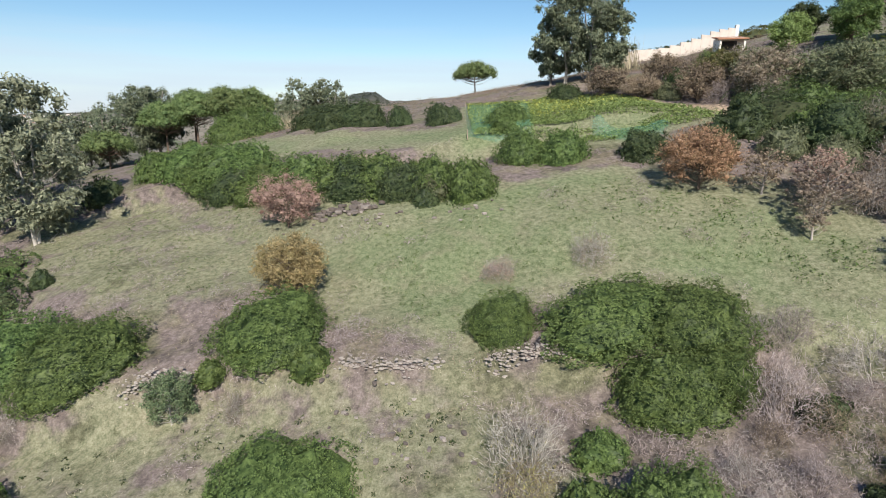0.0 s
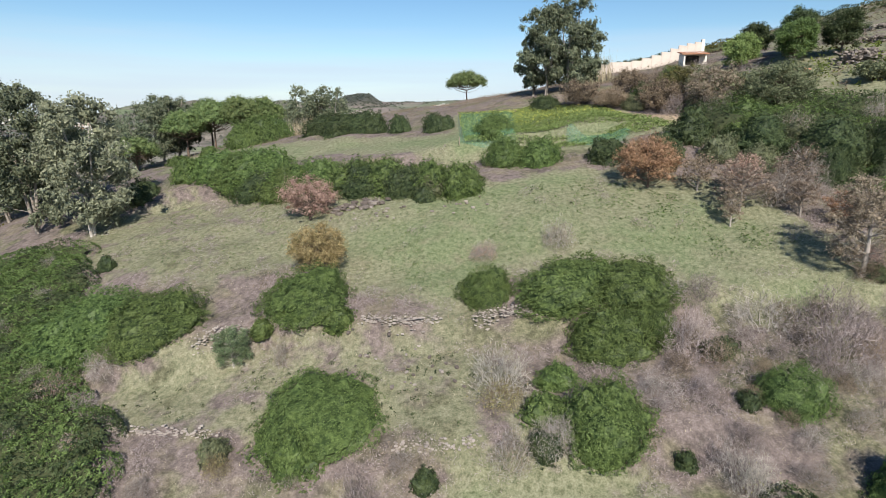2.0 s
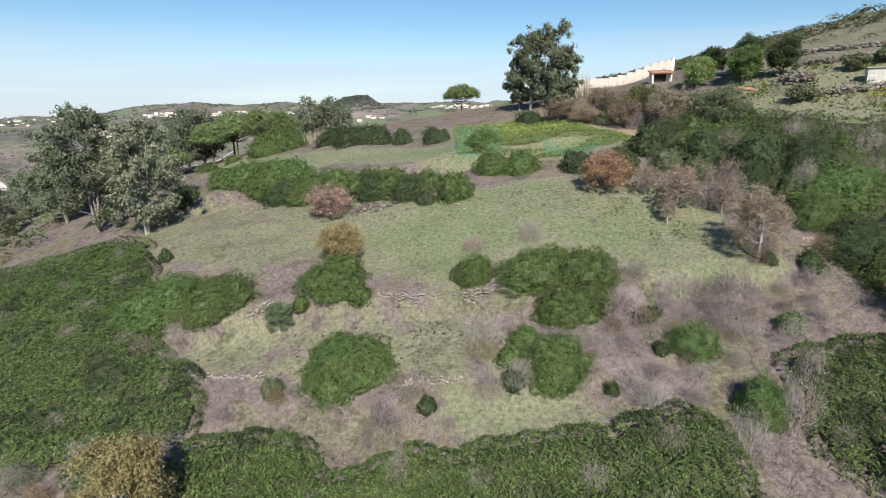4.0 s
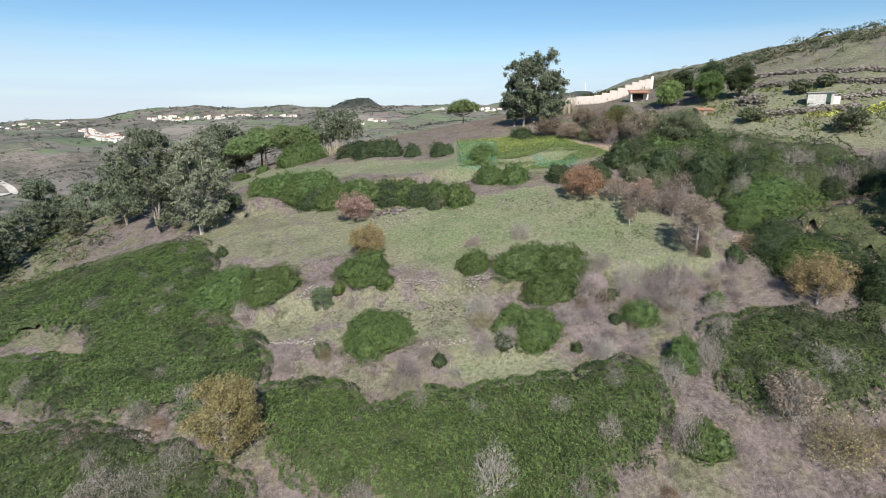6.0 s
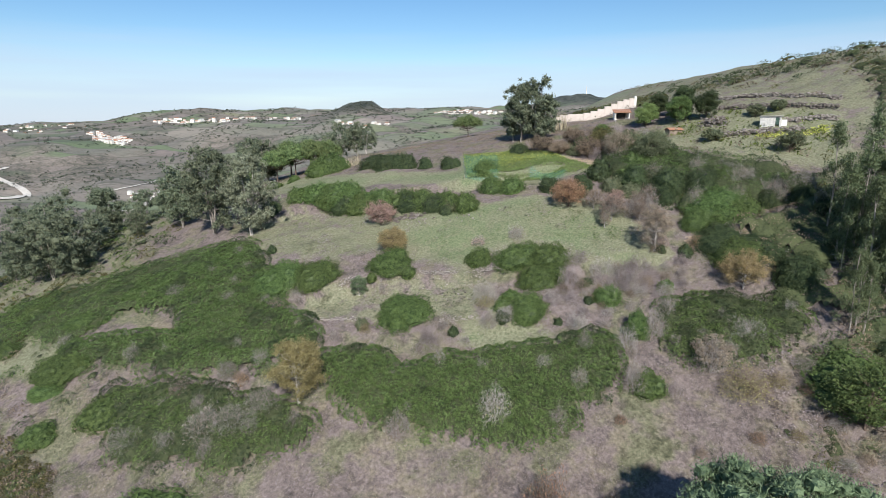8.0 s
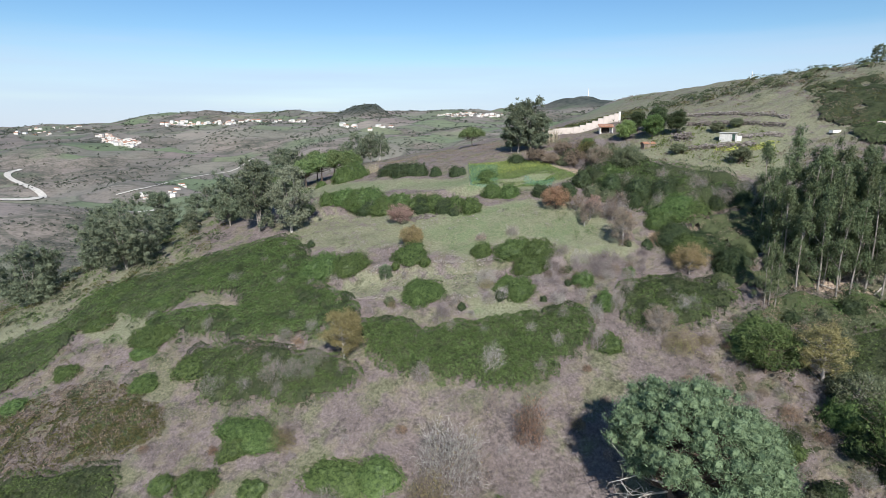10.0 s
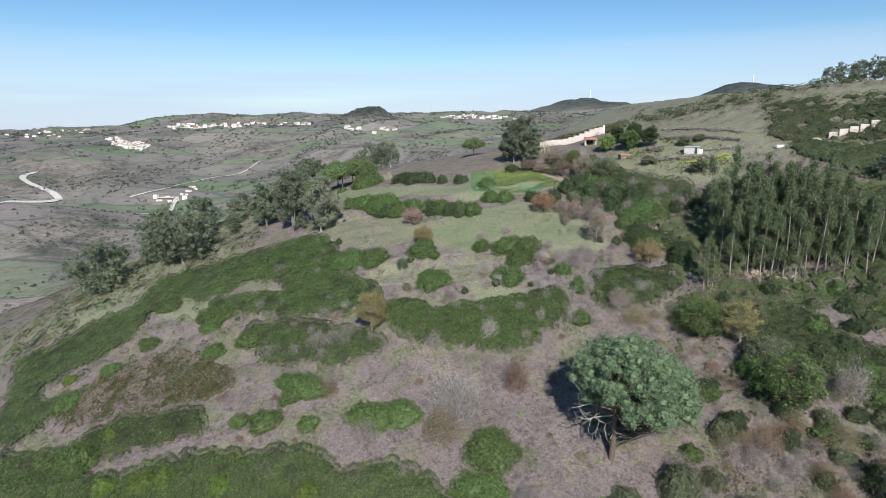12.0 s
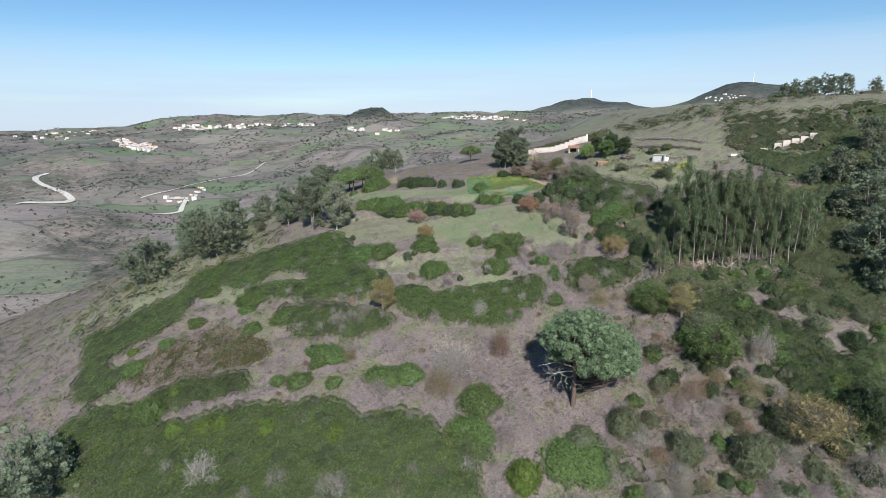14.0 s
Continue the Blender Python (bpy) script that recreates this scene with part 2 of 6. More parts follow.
def ground_material():
    """Turf, dry grass, mauve heath litter and bare earth, laid by the cover painted on the sheet; parcels of farmland far off."""
    m, n, l, b = shader("ground_cover", 0.95)
    at = n.new("ShaderNodeAttribute")
    at.attribute_name = "cover"
    sep = n.new("ShaderNodeSeparateColor")
    l.new(at.outputs["Color"], sep.inputs[0])
    turf, earth, farm = sep.outputs[0], sep.outputs[1], sep.outputs[2]
    big, mid, fine, grit = (noise_node(n, l, s, d) for s, d in ((0.09, 3.0), (0.5, 5.0), (2.6, 6.0), (9.0, 4.0)))
    speck = calc(n, l, "MULTIPLY_ADD", fine, 0.55, calc(n, l, "MULTIPLY", grit, 0.45))
    green = ramp(n, l, speck, ((0.34, (0.085, 0.092, 0.048)), (0.48, (0.180, 0.184, 0.110)), (0.62, (0.275, 0.268, 0.175))))
    tan = ramp(n, l, speck, ((0.28, (0.085, 0.070, 0.050)), (0.50, (0.200, 0.170, 0.120)), (0.68, (0.330, 0.285, 0.210))))
    mauve = ramp(n, l, speck, ((0.28, (0.080, 0.063, 0.057)), (0.50, (0.186, 0.148, 0.134)), (0.68, (0.310, 0.254, 0.232))))
    soil = ramp(n, l, speck, ((0.30, (0.220, 0.150, 0.098)), (0.52, (0.400, 0.295, 0.205)), (0.70, (0.540, 0.440, 0.330))))
    lush = ramp(n, l, speck, ((0.34, (0.066, 0.092, 0.040)), (0.48, (0.136, 0.170, 0.082)), (0.62, (0.208, 0.240, 0.130))))
    fresh = span(n, l, calc(n, l, "ADD", turf, calc(n, l, "MULTIPLY_ADD", big, 1.2, calc(n, l, "MULTIPLY_ADD", mid, 0.4, -0.8))), 0.85, 1.10)
    green = mix(n, l, calc(n, l, "MULTIPLY", fresh, 0.8), green, lush)
    rough_land = mix(n, l, span(n, l, calc(n, l, "MULTIPLY_ADD", mid, 0.6, calc(n, l, "MULTIPLY", big, 0.4)), 0.47, 0.63), mauve, tan)
    olive = ramp(n, l, speck, ((0.32, (0.060, 0.062, 0.036)), (0.50, (0.155, 0.150, 0.090)), (0.66, (0.265, 0.250, 0.160))))
    rough_land = mix(n, l, span(n, l, noise_node(n, l, 0.16, 4.0), 0.50, 0.62), rough_land, olive)
    # darker and paler clumps a stride or two across
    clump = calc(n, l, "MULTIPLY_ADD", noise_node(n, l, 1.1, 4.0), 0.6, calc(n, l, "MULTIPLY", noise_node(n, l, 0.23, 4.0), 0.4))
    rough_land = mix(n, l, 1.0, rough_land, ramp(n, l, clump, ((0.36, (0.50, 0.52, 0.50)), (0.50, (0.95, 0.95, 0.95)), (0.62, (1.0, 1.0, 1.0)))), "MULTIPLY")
    edge = calc(n, l, "ADD", turf, calc(n, l, "MULTIPLY_ADD", mid, 1.1, -0.55))
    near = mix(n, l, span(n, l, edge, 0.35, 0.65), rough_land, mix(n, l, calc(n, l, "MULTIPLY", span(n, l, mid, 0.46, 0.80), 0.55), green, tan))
    near = mix(n, l, span(n, l, calc(n, l, "ADD", earth, calc(n, l, "MULTIPLY_ADD", fine, 0.8, -0.4)), 0.4, 0.6), near, soil)
    # farmland: parcels by cells, olive scrub between
    tc = n.new("ShaderNodeTexCoord")
    mp = n.new("ShaderNodeMapping")
    mp.inputs["Rotation"].default_value, mp.inputs["Scale"].default_value = (0, 0, 0.5), (0.006, 0.0105, 0.0)
    cell = n.new("ShaderNodeTexVoronoi")
    cell.inputs["Scale"].default_value, cell.inputs["Randomness"].default_value = 1.0, 0.85
    l.new(tc.outputs["Object"], mp.inputs[0])
    l.new(mp.outputs[0], cell.inputs["Vector"])
    one = n.new("ShaderNodeSeparateColor")
    l.new(cell.outputs["Color"], one.inputs[0])
    parcel = ramp(n, l, one.outputs[0], ((0.0, (0.262, 0.212, 0.186)), (0.20, (0.172, 0.158, 0.130)), (0.40, (0.310, 0.262, 0.222)), (0.56, (0.145, 0.195, 0.098)),
                                         (0.72, (0.262, 0.216, 0.195)), (0.90, (0.165, 0.210, 0.110)), (1.0, (0.245, 0.235, 0.150))))
    # scrub and heath between, with the faint lines of old terraces
    slow, quick, tiny = noise_node(n, l, 0.010, 5.0), noise_node(n, l, 0.055, 5.0), noise_node(n, l, 0.24, 4.0)
    rag = calc(n, l, "MULTIPLY_ADD", slow, 0.34, calc(n, l, "MULTIPLY_ADD", quick, 0.32, calc(n, l, "MULTIPLY", tiny, 0.34)))
    wild = ramp(n, l, rag, ((0.38, (0.058, 0.060, 0.050)), (0.46, (0.142, 0.126, 0.098)), (0.54, (0.226, 0.192, 0.158)), (0.64, (0.306, 0.258, 0.212))))
    land = mix(n, l, span(n, l, noise_node(n, l, 0.0042, 3.0), 0.40, 0.50), wild, parcel)
    land = mix(n, l, calc(n, l, "MULTIPLY", span(n, l, rag, 0.54, 0.40), 0.40), land, (0.085, 0.086, 0.066))
    contour = n.new("ShaderNodeTexWave")
    contour.bands_direction = "Y"
    contour.inputs["Scale"].default_value, contour.inputs["Distortion"].default_value = 0.016, 9.0
    contour.inputs["Detail"].default_value, contour.inputs["Detail Scale"].default_value = 3.0, 0.12
    l.new(tc.outputs["Object"], contour.inputs["Vector"])
    land = mix(n, l, calc(n, l, "MULTIPLY", span(n, l, contour.outputs[0], 0.84, 0.97), 0.16), land, (0.085, 0.085, 0.066))
    hedge = n.new("ShaderNodeTexVoronoi")
    hedge.feature = "DISTANCE_TO_EDGE"
    hedge.inputs["Scale"].default_value, hedge.inputs["Randomness"].default_value = 1.0, 0.85
    l.new(mp.outputs[0], hedge.inputs["Vector"])
    gap = calc(n, l, "ADD", hedge.outputs["Distance"], calc(n, l, "MULTIPLY_ADD", noise_node(n, l, 0.05, 3.0), 0.10, -0.05))
    land = mix(n, l, calc(n, l, "MULTIPLY", span(n, l, gap, 0.030, 0.012), 0.5), land, (0.078, 0.085, 0.062))
    land = mix(n, l, at.outputs["Alpha"], land, ramp(n, l, noise_node(n, l, 0.03, 5.0), ((0.35, (0.034, 0.042, 0.036)), (0.65, (0.085, 0.092, 0.078)))))
    col = mix(n, l, farm, near, land)
    l.new(col, b.inputs["Base Color"])
    bump(n, l, b, speck, 0.9, 0.10)
    return m


GROUND = ground_material()


# ---- mesh helpers ----
def sheet(name, verts, faces, materials, smooth=False, slots=None):
    """A mesh from arrays of vertices and triangles or quads."""
    verts, faces = np.asarray(verts, np.float32), np.asarray(faces, np.int32)
    me = bpy.data.meshes.new(name)
    k = faces.shape[1]
    me.vertices.add(len(verts))
    me.vertices.foreach_set("co", verts.ravel())
    me.loops.add(faces.size)
    me.loops.foreach_set("vertex_index", faces.ravel())
    me.polygons.add(len(faces))
    me.polygons.foreach_set("loop_start", np.arange(0, faces.size, k, dtype=np.int32))
    me.polygons.foreach_set("loop_total", np.full(len(faces), k, np.int32))
    for m in materials:
        me.materials.append(m)
    if slots is not None:
        me.polygons.foreach_set("material_index", np.asarray(slots, np.int32))
    me.polygons.foreach_set("use_smooth", np.full(len(faces), smooth))
    me.update(calc_edges=True)
    me.validate()
    return me


def part(name, bm, material, parent, label=""):
    me = bpy.data.meshes.new(name)
    bm.to_mesh(me)
    bm.free()
    me.materials.append(material)
    ob = new(name, me)
    ob.parent = parent
    return tagged(ob, label)


def hold(name, me, parent, label=""):
    ob = new(name, me)
    ob.parent = parent
    return tagged(ob, label)


def box(bm, x0, y0, z0, x1, y1, z1, bevel=0.0):
    r = bmesh.ops.create_cube(bm, size=1.0, matrix=Matrix.Translation(((x0 + x1) / 2, (y0 + y1) / 2, (z0 + z1) / 2)) @ Matrix.Diagonal((x1 - x0, y1 - y0, z1 - z0, 1)))
    if bevel:
        bmesh.ops.bevel(bm, geom=list({e for v in r["verts"] for e in v.link_edges}), offset=bevel, segments=1, affect="EDGES")
    return bm


def unit(v):
    return v / np.maximum(np.linalg.norm(v, axis=-1, keepdims=True), 1e-6)


def leaf_cloud(g, points, out, size, narrow=0.5, droop=0.0, spread=0.9, aim=0.0):
    """A pointed leaf spray at every point, facing more or less outward; aim turns its length outward."""
    k = len(points)
    face = unit(out + spread * g.normal(size=(k, 3)))
    if aim:
        face = unit(g.normal(size=(k, 3)))
    along = g.normal(size=(k, 3)) + aim * out
    along[:, 2] -= droop
    along = unit(along - face * (along * face).sum(1, keepdims=True))
    side = np.cross(face, along)
    s = size * g.uniform(0.6, 1.35, (k, 1))
    a = points - along * s * 0.45
    v = np.stack([a + side * s * narrow * 0.5, points + along * s * 0.55 + face * s * 0.12, a - side * s * narrow * 0.5], 1).reshape(-1, 3)
    return v, np.arange(3 * k).reshape(-1, 3)


def tufts(g, points, out, size, reach, per=6, narrow=0.7):
    """Leaf sprays in tufts: each tuft leans its own way and stands a little out of or into the crown."""
    k = len(points)
    lean = unit(out + 0.45 * g.normal(size=(k, 3)))
    who = np.repeat(np.arange(k), per)
    off = g.normal(size=(k * per, 3))
    off -= 0.55 * lean[who] * (off * lean[who]).sum(1, keepdims=True)
    p = points[who] + reach * 0.55 * off + lean[who] * (reach * g.uniform(-0.7, 0.7, k))[who][:, None]
    return leaf_cloud(g, p, lean[who] + 0.3 * unit(off), size, narrow, 0.0, 0.45)


def tubes(lines, sides=3):
    """Tapered stems; lines holds (points, radii)."""
    vs, fs, base = [], [], 0
    for p, r in lines:
        p, r = np.asarray(p, float), np.asarray(r, float)
        d = unit(np.gradient(p, axis=0))
        ref = np.where(np.abs(d[:, 2:3]) > 0.9, [[1.0, 0, 0]], [[0, 0, 1.0]])
        u = unit(np.cross(d, ref))
        w = np.cross(d, u)
        ang = np.arange(sides) * 2 * np.pi / sides
        ring = p[:, None] + r[:, None, None] * (np.cos(ang)[None, :, None] * u[:, None] + np.sin(ang)[None, :, None] * w[:, None])
        vs.append(ring.reshape(-1, 3))
        for a in range(len(p) - 1):
            for s in range(sides):
                q = (s + 1) % sides
                fs.append((base + a * sides + s, base + a * sides + q, base + (a + 1) * sides + q))
                fs.append((base + a * sides + s, base + (a + 1) * sides + q, base + (a + 1) * sides + s))
        base += len(p) * sides
    return np.concatenate(vs), np.array(fs)


def join(*pieces):
    vs, fs, base = [], [], 0
    for v, f in pieces:
        vs.append(v)
        fs.append(f + base)
        base += len(v)
    return np.concatenate(vs), np.concatenate(fs)


def hemi_dirs(g, k, low=-0.15):
    z = g.uniform(low, 1.0, k)
    a = g.uniform(0, 2 * np.pi, k)
    r = np.sqrt(1 - z * z)
    return np.stack([r * np.cos(a), r * np.sin(a), z], 1)


def lumpy(g, puffs, depth):
    """A radius for every direction: a dome made of rounded puffs."""
    centres = hemi_dirs(g, puffs, -0.1)
    grow = g.uniform(0.4, 1.0, puffs)
    width = 1.5 / np.sqrt(puffs)
    p = g.uniform(0, 6.28, 4)

    def radius(d):
        q = ((d[:, None] - centres[None]) ** 2).sum(-1)
        top = (grow * np.exp(-q / (2 * (width * 0.55) ** 2))).max(1)
        return 0.80 + depth * top + 0.07 * np.sin(3 * d[:, 0] + p[0]) * np.sin(3 * d[:, 1] + p[1]) + 0.05 * np.sin(5 * d[:, 0] + p[2])
    return radius


def dome(radius, rings, segs, shrink, low=-0.15):
    lat = np.linspace(low, 1.0, rings) * np.pi / 2
    lon = np.arange(segs) * 2 * np.pi / segs
    d = np.stack([np.cos(lat)[:, None] * np.cos(lon), np.cos(lat)[:, None] * np.sin(lon), np.sin(lat)[:, None] + 0 * lon], -1).reshape(-1, 3)
    v = d * radius(d)[:, None] * shrink
    f = []
    for a in range(rings - 1):
        for s in range(segs):
            q = (s + 1) % segs
            f.append((a * segs + s, a * segs + q, (a + 1) * segs + q))
            f.append((a * segs + s, (a + 1) * segs + q, (a + 1) * segs + s))
    return v, np.array(f)


def bush_mesh(name, seed, leaves, size, puffs, material, depth=0.28):
    """A dense evergreen bush of unit radius and height: leaf tufts over a closed inner dome."""
    g = np.random.RandomState(seed)
    radius = lumpy(g, puffs, depth)
    d = hemi_dirs(g, leaves // 6, -0.08)
    p = d * (radius(d) * g.uniform(0.93, 1.04, len(d)))[:, None]
    return sheet(name, *join(dome(radius, 9, 18, 0.88), tufts(g, p, d, size, 0.8 * size)), [material])


def fork(g, start, way, length, radius, depth, lines, tips, spread=0.6, lift=0.15, kids=3):
    steps = 4 if depth > 1 else 2
    p, d = [np.array(start, float)], np.array(way, float)
    for _ in range(steps):
        d = unit(d + 0.18 * g.normal(size=3) + [0, 0, lift * 0.3])
        p.append(p[-1] + d * length / steps)
    lines.append((p, np.linspace(radius, radius * 0.55, steps + 1)))
    if depth == 0:
        tips.append((p[-1], d))
        return
    for k in range(kids if depth > 1 else 2):
        q = p[-1] if k == 0 else p[g.randint(steps // 2, steps + 1)]
        fork(g, q, unit(d + spread * g.normal(size=3) + [0, 0, lift]), length * g.uniform(0.55, 0.85), radius * 0.55, depth - 1, lines, tips, spread, lift, kids)


def bare_mesh(name, seed, stems, depth, material, leaf=None, leaves=0, thick=0.011):
    """A leafless many-stemmed shrub of unit height: a rounded haze of fine twigs on forking stems; some dead leaves may hang on."""
    g = np.random.RandomState(seed)
    lines, tips = [], []
    for k in range(stems):
        a = g.uniform(0, 6.28)
        fork(g, (0.1 * math.cos(a), 0.1 * math.sin(a), -0.05), unit(np.array([0.9 * math.cos(a), 0.9 * math.sin(a), g.uniform(0.5, 1.4)])), g.uniform(0.32, 0.48), thick, depth, lines, tips)
    v, f = tubes(lines)
    t = np.array([q for q, _ in tips])
    radius = lumpy(g, 16, 0.30)
    d = hemi_dirs(g, 2100, 0.0)
    q = np.concatenate([t[g.randint(0, len(t), 500)] + 0.07 * g.normal(size=(500, 3)), d * (radius(d) * g.uniform(0.25, 0.98, len(d)) ** 0.5)[:, None] * [0.95, 0.95, 1.0]])
    v, f = join((v, f), leaf_cloud(g, q, unit(q + [1e-3, 0, 0.15]), 0.125, 0.056, 0.0, 0.9, 1.6))
    if not leaf:
        return sheet(name, v, f, [material])
    d = hemi_dirs(g, leaves, 0.0)
    p = d * (radius(d) * g.uniform(0.15, 1.0, leaves) ** 0.5)[:, None] * [0.95, 0.95, 1.0]
    lv, lf = leaf_cloud(g, p, d, 0.042, 0.75)
    return sheet(name, *join((v, f), (lv, lf)), [material, leaf], slots=[0] * len(f) + [1] * len(lf))


def clusters_mesh(name, g, centres, radii, leaves, size, material, narrow=0.45, droop=0.0, flat=1.0, core=0.0, aim=0.0):
    """A crown of leaf clusters round the given centres, denser at their shells."""
    share = np.maximum(1, (leaves * radii ** 2 / (radii ** 2).sum()).astype(int))
    vs = []
    for c, r, k in zip(centres, radii, share):
        d = unit(g.normal(size=(k, 3)))
        p = c + d * (r * (0.2 + 1.0 * g.uniform(0, 1, (k, 1)) ** 0.7)) * [1, 1, flat]
        vs.append(leaf_cloud(g, p, d + [0, 0, 0.3 + aim], size, narrow, droop, 0.9, aim))
        if core:
            cv, cf = dome(lambda q: 0.8 + 0.2 * np.sin(4 * q[:, 0] + c[0]) * np.sin(4 * q[:, 1]), 4, 5, core * r, -0.8)
            vs.append((cv * [1, 1, flat] + c, cf))
    return sheet(name, *join(*vs), [material])


def limbs_to(g, trunk, centres, thick):
    """Limbs from the nearest lower trunk point out to every cluster."""
    lines, trunk = [], np.asarray(trunk)
    for c in centres:
        ok = trunk[trunk[:, 2] < c[2] - 0.1 - 0.35 * np.hypot(*(trunk[:, :2] - c[:2]).T)]
        s = ok[np.argmin(((ok - c) ** 2).sum(1))] if len(ok) else trunk[min(2, len(trunk) - 1)]
        m = (s + c) / 2 + [0, 0, -0.08 * np.linalg.norm(c - s)] + 0.05 * g.normal(size=3)
        lines.append(([s, m, c], [thick, thick * 0.7, thick * 0.35]))
    return lines


def tree(name, seed, tall, wide, shape, leaf, bark, leaves, size, label, category="tree"):
    """A tree with its base at the origin: trunk with limbs, and a crown of clusters in one of four habits."""
    g = np.random.RandomState(seed)
    root = new(name)
    tagged(root, label, category)
    stems = 1
    if shape == "umbrella":
        k = 170
        a, q = g.uniform(0, 6.28, k), np.sqrt(g.uniform(0, 1, k))
        u = g.uniform(0.05, 1.0, k) ** 0.6
        c = np.stack([q * np.cos(a) * wide * 0.44, q * np.sin(a) * wide * 0.44, tall * (0.47 + 0.42 * u * np.sqrt(1.02 - q * q))], 1)
        r, flat, narrow, droop, bare, core = g.uniform(0.065, 0.105, k) * wide, 0.9, 0.5, -0.2, 0.55, 0.6
    elif shape == "round":
        k = 110
        d = hemi_dirs(g, k, -0.8)
        c = d * (g.uniform(0.40, 0.95, k))[:, None] * [wide * 0.45, wide * 0.45, tall * 0.44] + [0, 0, tall * 0.50]
        r, flat, narrow, droop, bare, core = g.uniform(0.06, 0.12, k) * wide, 0.8, 0.5, 0.0, 0.6, 0.35
    elif shape == "dome":
        k = 640
        d = hemi_dirs(g, k, -0.30)
        q = g.uniform(0.40, 0.95, k) ** 0.30
        c = d * q[:, None] * [wide * 0.45, wide * 0.45, tall * 0.35] + [0, 0, tall * 0.59]
        az = np.arctan2(d[:, 1], d[:, 0])
        c[:, :2] *= (1 + 0.10 * np.sin(3 * az + seed) + 0.07 * np.sin(7 * az))[:, None]
        c[:, 2] += 0.025 * tall * np.sin(5 * d[:, 0] + seed) * np.sin(6 * d[:, 1])
        c[:, 0] += 0.15 * wide
        c = c[~((az > -2.9) & (az < -2.1) & (d[:, 2] < 0.05))]
        k = len(c)
        az = np.arctan2(c[:, 1], c[:, 0])
        c[:, 2] -= 0.10 * tall * np.clip(np.cos(az - 0.3), 0, 1) * np.clip(np.hypot(c[:, 0], c[:, 1]) / (0.46 * wide), 0, 1.2)
        r, flat, narrow, droop, bare, core = g.uniform(0.036, 0.058, k) * wide, 0.75, 0.26, -0.3, 0.72, 0.7
    elif shape == "gum":
        # billows of foliage at the ends of rising limbs, sky between them
        k, stems = 40, 3
        h = g.uniform(0.16, 1.0, k)
        a = g.uniform(0, 6.28, k)
        q = (0.30 + 0.62 * np.sin(np.pi * np.clip((h - 0.05) / 1.02, 0, 1))) * g.uniform(0.35, 1.0, k)
        c = np.stack([q * np.cos(a) * wide * 0.5, q * np.sin(a) * wide * 0.5, h * tall * 0.93], 1)
        c = np.concatenate([c + g.normal(size=(k, 3)) * [0.085 * wide, 0.085 * wide, 0.065 * wide] for _ in range(5)])
        r, flat, narrow, droop, bare, core = g.uniform(0.065, 0.115, 5 * k) * wide, 0.85, 0.5, 1.0, 0.85, 0.55
    else:  # pole: a slender plantation tree, bare below
        k = 34
        h = 0.16 + 0.84 * g.uniform(0, 1, k) ** 0.75
        a = g.uniform(0, 6.28, k)
        q = (1.15 - h) * g.uniform(0.2, 1.0, k)
        c = np.stack([q * np.cos(a) * wide * 0.6, q * np.sin(a) * wide * 0.6, h * tall * 0.97], 1)
        r, flat, narrow, droop, bare, core = g.uniform(0.10, 0.18, k) * wide, 1.3, 0.3, 1.2, 0.95, 0.3
    steps = 9
    lean = g.normal(size=2) * 0.03 * tall
    z = np.linspace(-0.4, tall * bare, steps)
    u = z / tall
    thick = tall * (0.0075 if shape == "pole" else 0.020 if stems == 1 else 0.010)
    trunks = []
    for j in range(stems):
        w = (0.0 if stems == 1 else 0.11 * wide) * np.array([math.cos(2.1 * j + seed), math.sin(2.1 * j + seed)])
        trunks.append(np.stack([(lean[0] + w[0]) * u ** 2 + w[0] * u + 0.012 * tall * np.sin(4 * u + seed + j), (lean[1] + w[1]) * u ** 2 + w[1] * u + 0.012 * tall * np.cos(5 * u + seed + j), z * (1 - 0.13 * j)], 1))
    hold("trunk", sheet("trunk", *join(tubes([(p, np.linspace(thick * 1.25, thick * 0.4, steps)) for p in trunks], 8), tubes(limbs_to(g, np.concatenate(trunks), c[:k], thick * 0.22), 4)), [bark], True), root)
    hold("crown", clusters_mesh("crown", g, c, r, leaves, size, leaf, narrow, droop, flat, core, 0.9 if shape == "dome" else 0.0), root)
    return root


def spot(x, y, sink=0.0):
    return Vector((x, y, float(height(x, y)) - sink))


def slope_turn(x, y, share):
    """The turn that stands a thing partly square to the slope."""
    e = 1.5
    nx = -(float(height(x + e, y)) - float(height(x - e, y))) / (2 * e)
    ny = -(float(height(x, y + e)) - float(height(x, y - e))) / (2 * e)
    return Vector((0, 0, 1)).rotation_difference(Vector((nx * share, ny * share, 1)).normalized()).to_matrix().to_4x4()


def inside(poly, x, y):
    """Whether points lie in a polygon."""
    x, y = np.asarray(x, float), np.asarray(y, float)
    odd = np.zeros(x.shape, bool)
    for (x0, y0), (x1, y1) in zip(poly, poly[1:] + poly[:1]):
        cut = (y0 > y) != (y1 > y)
        with np.errstate(divide="ignore", invalid="ignore"):
            odd ^= cut & (x < (x1 - x0) * (y - y0) / (y1 - y0 if y1 != y0 else 1e-9) + x0)
    return odd


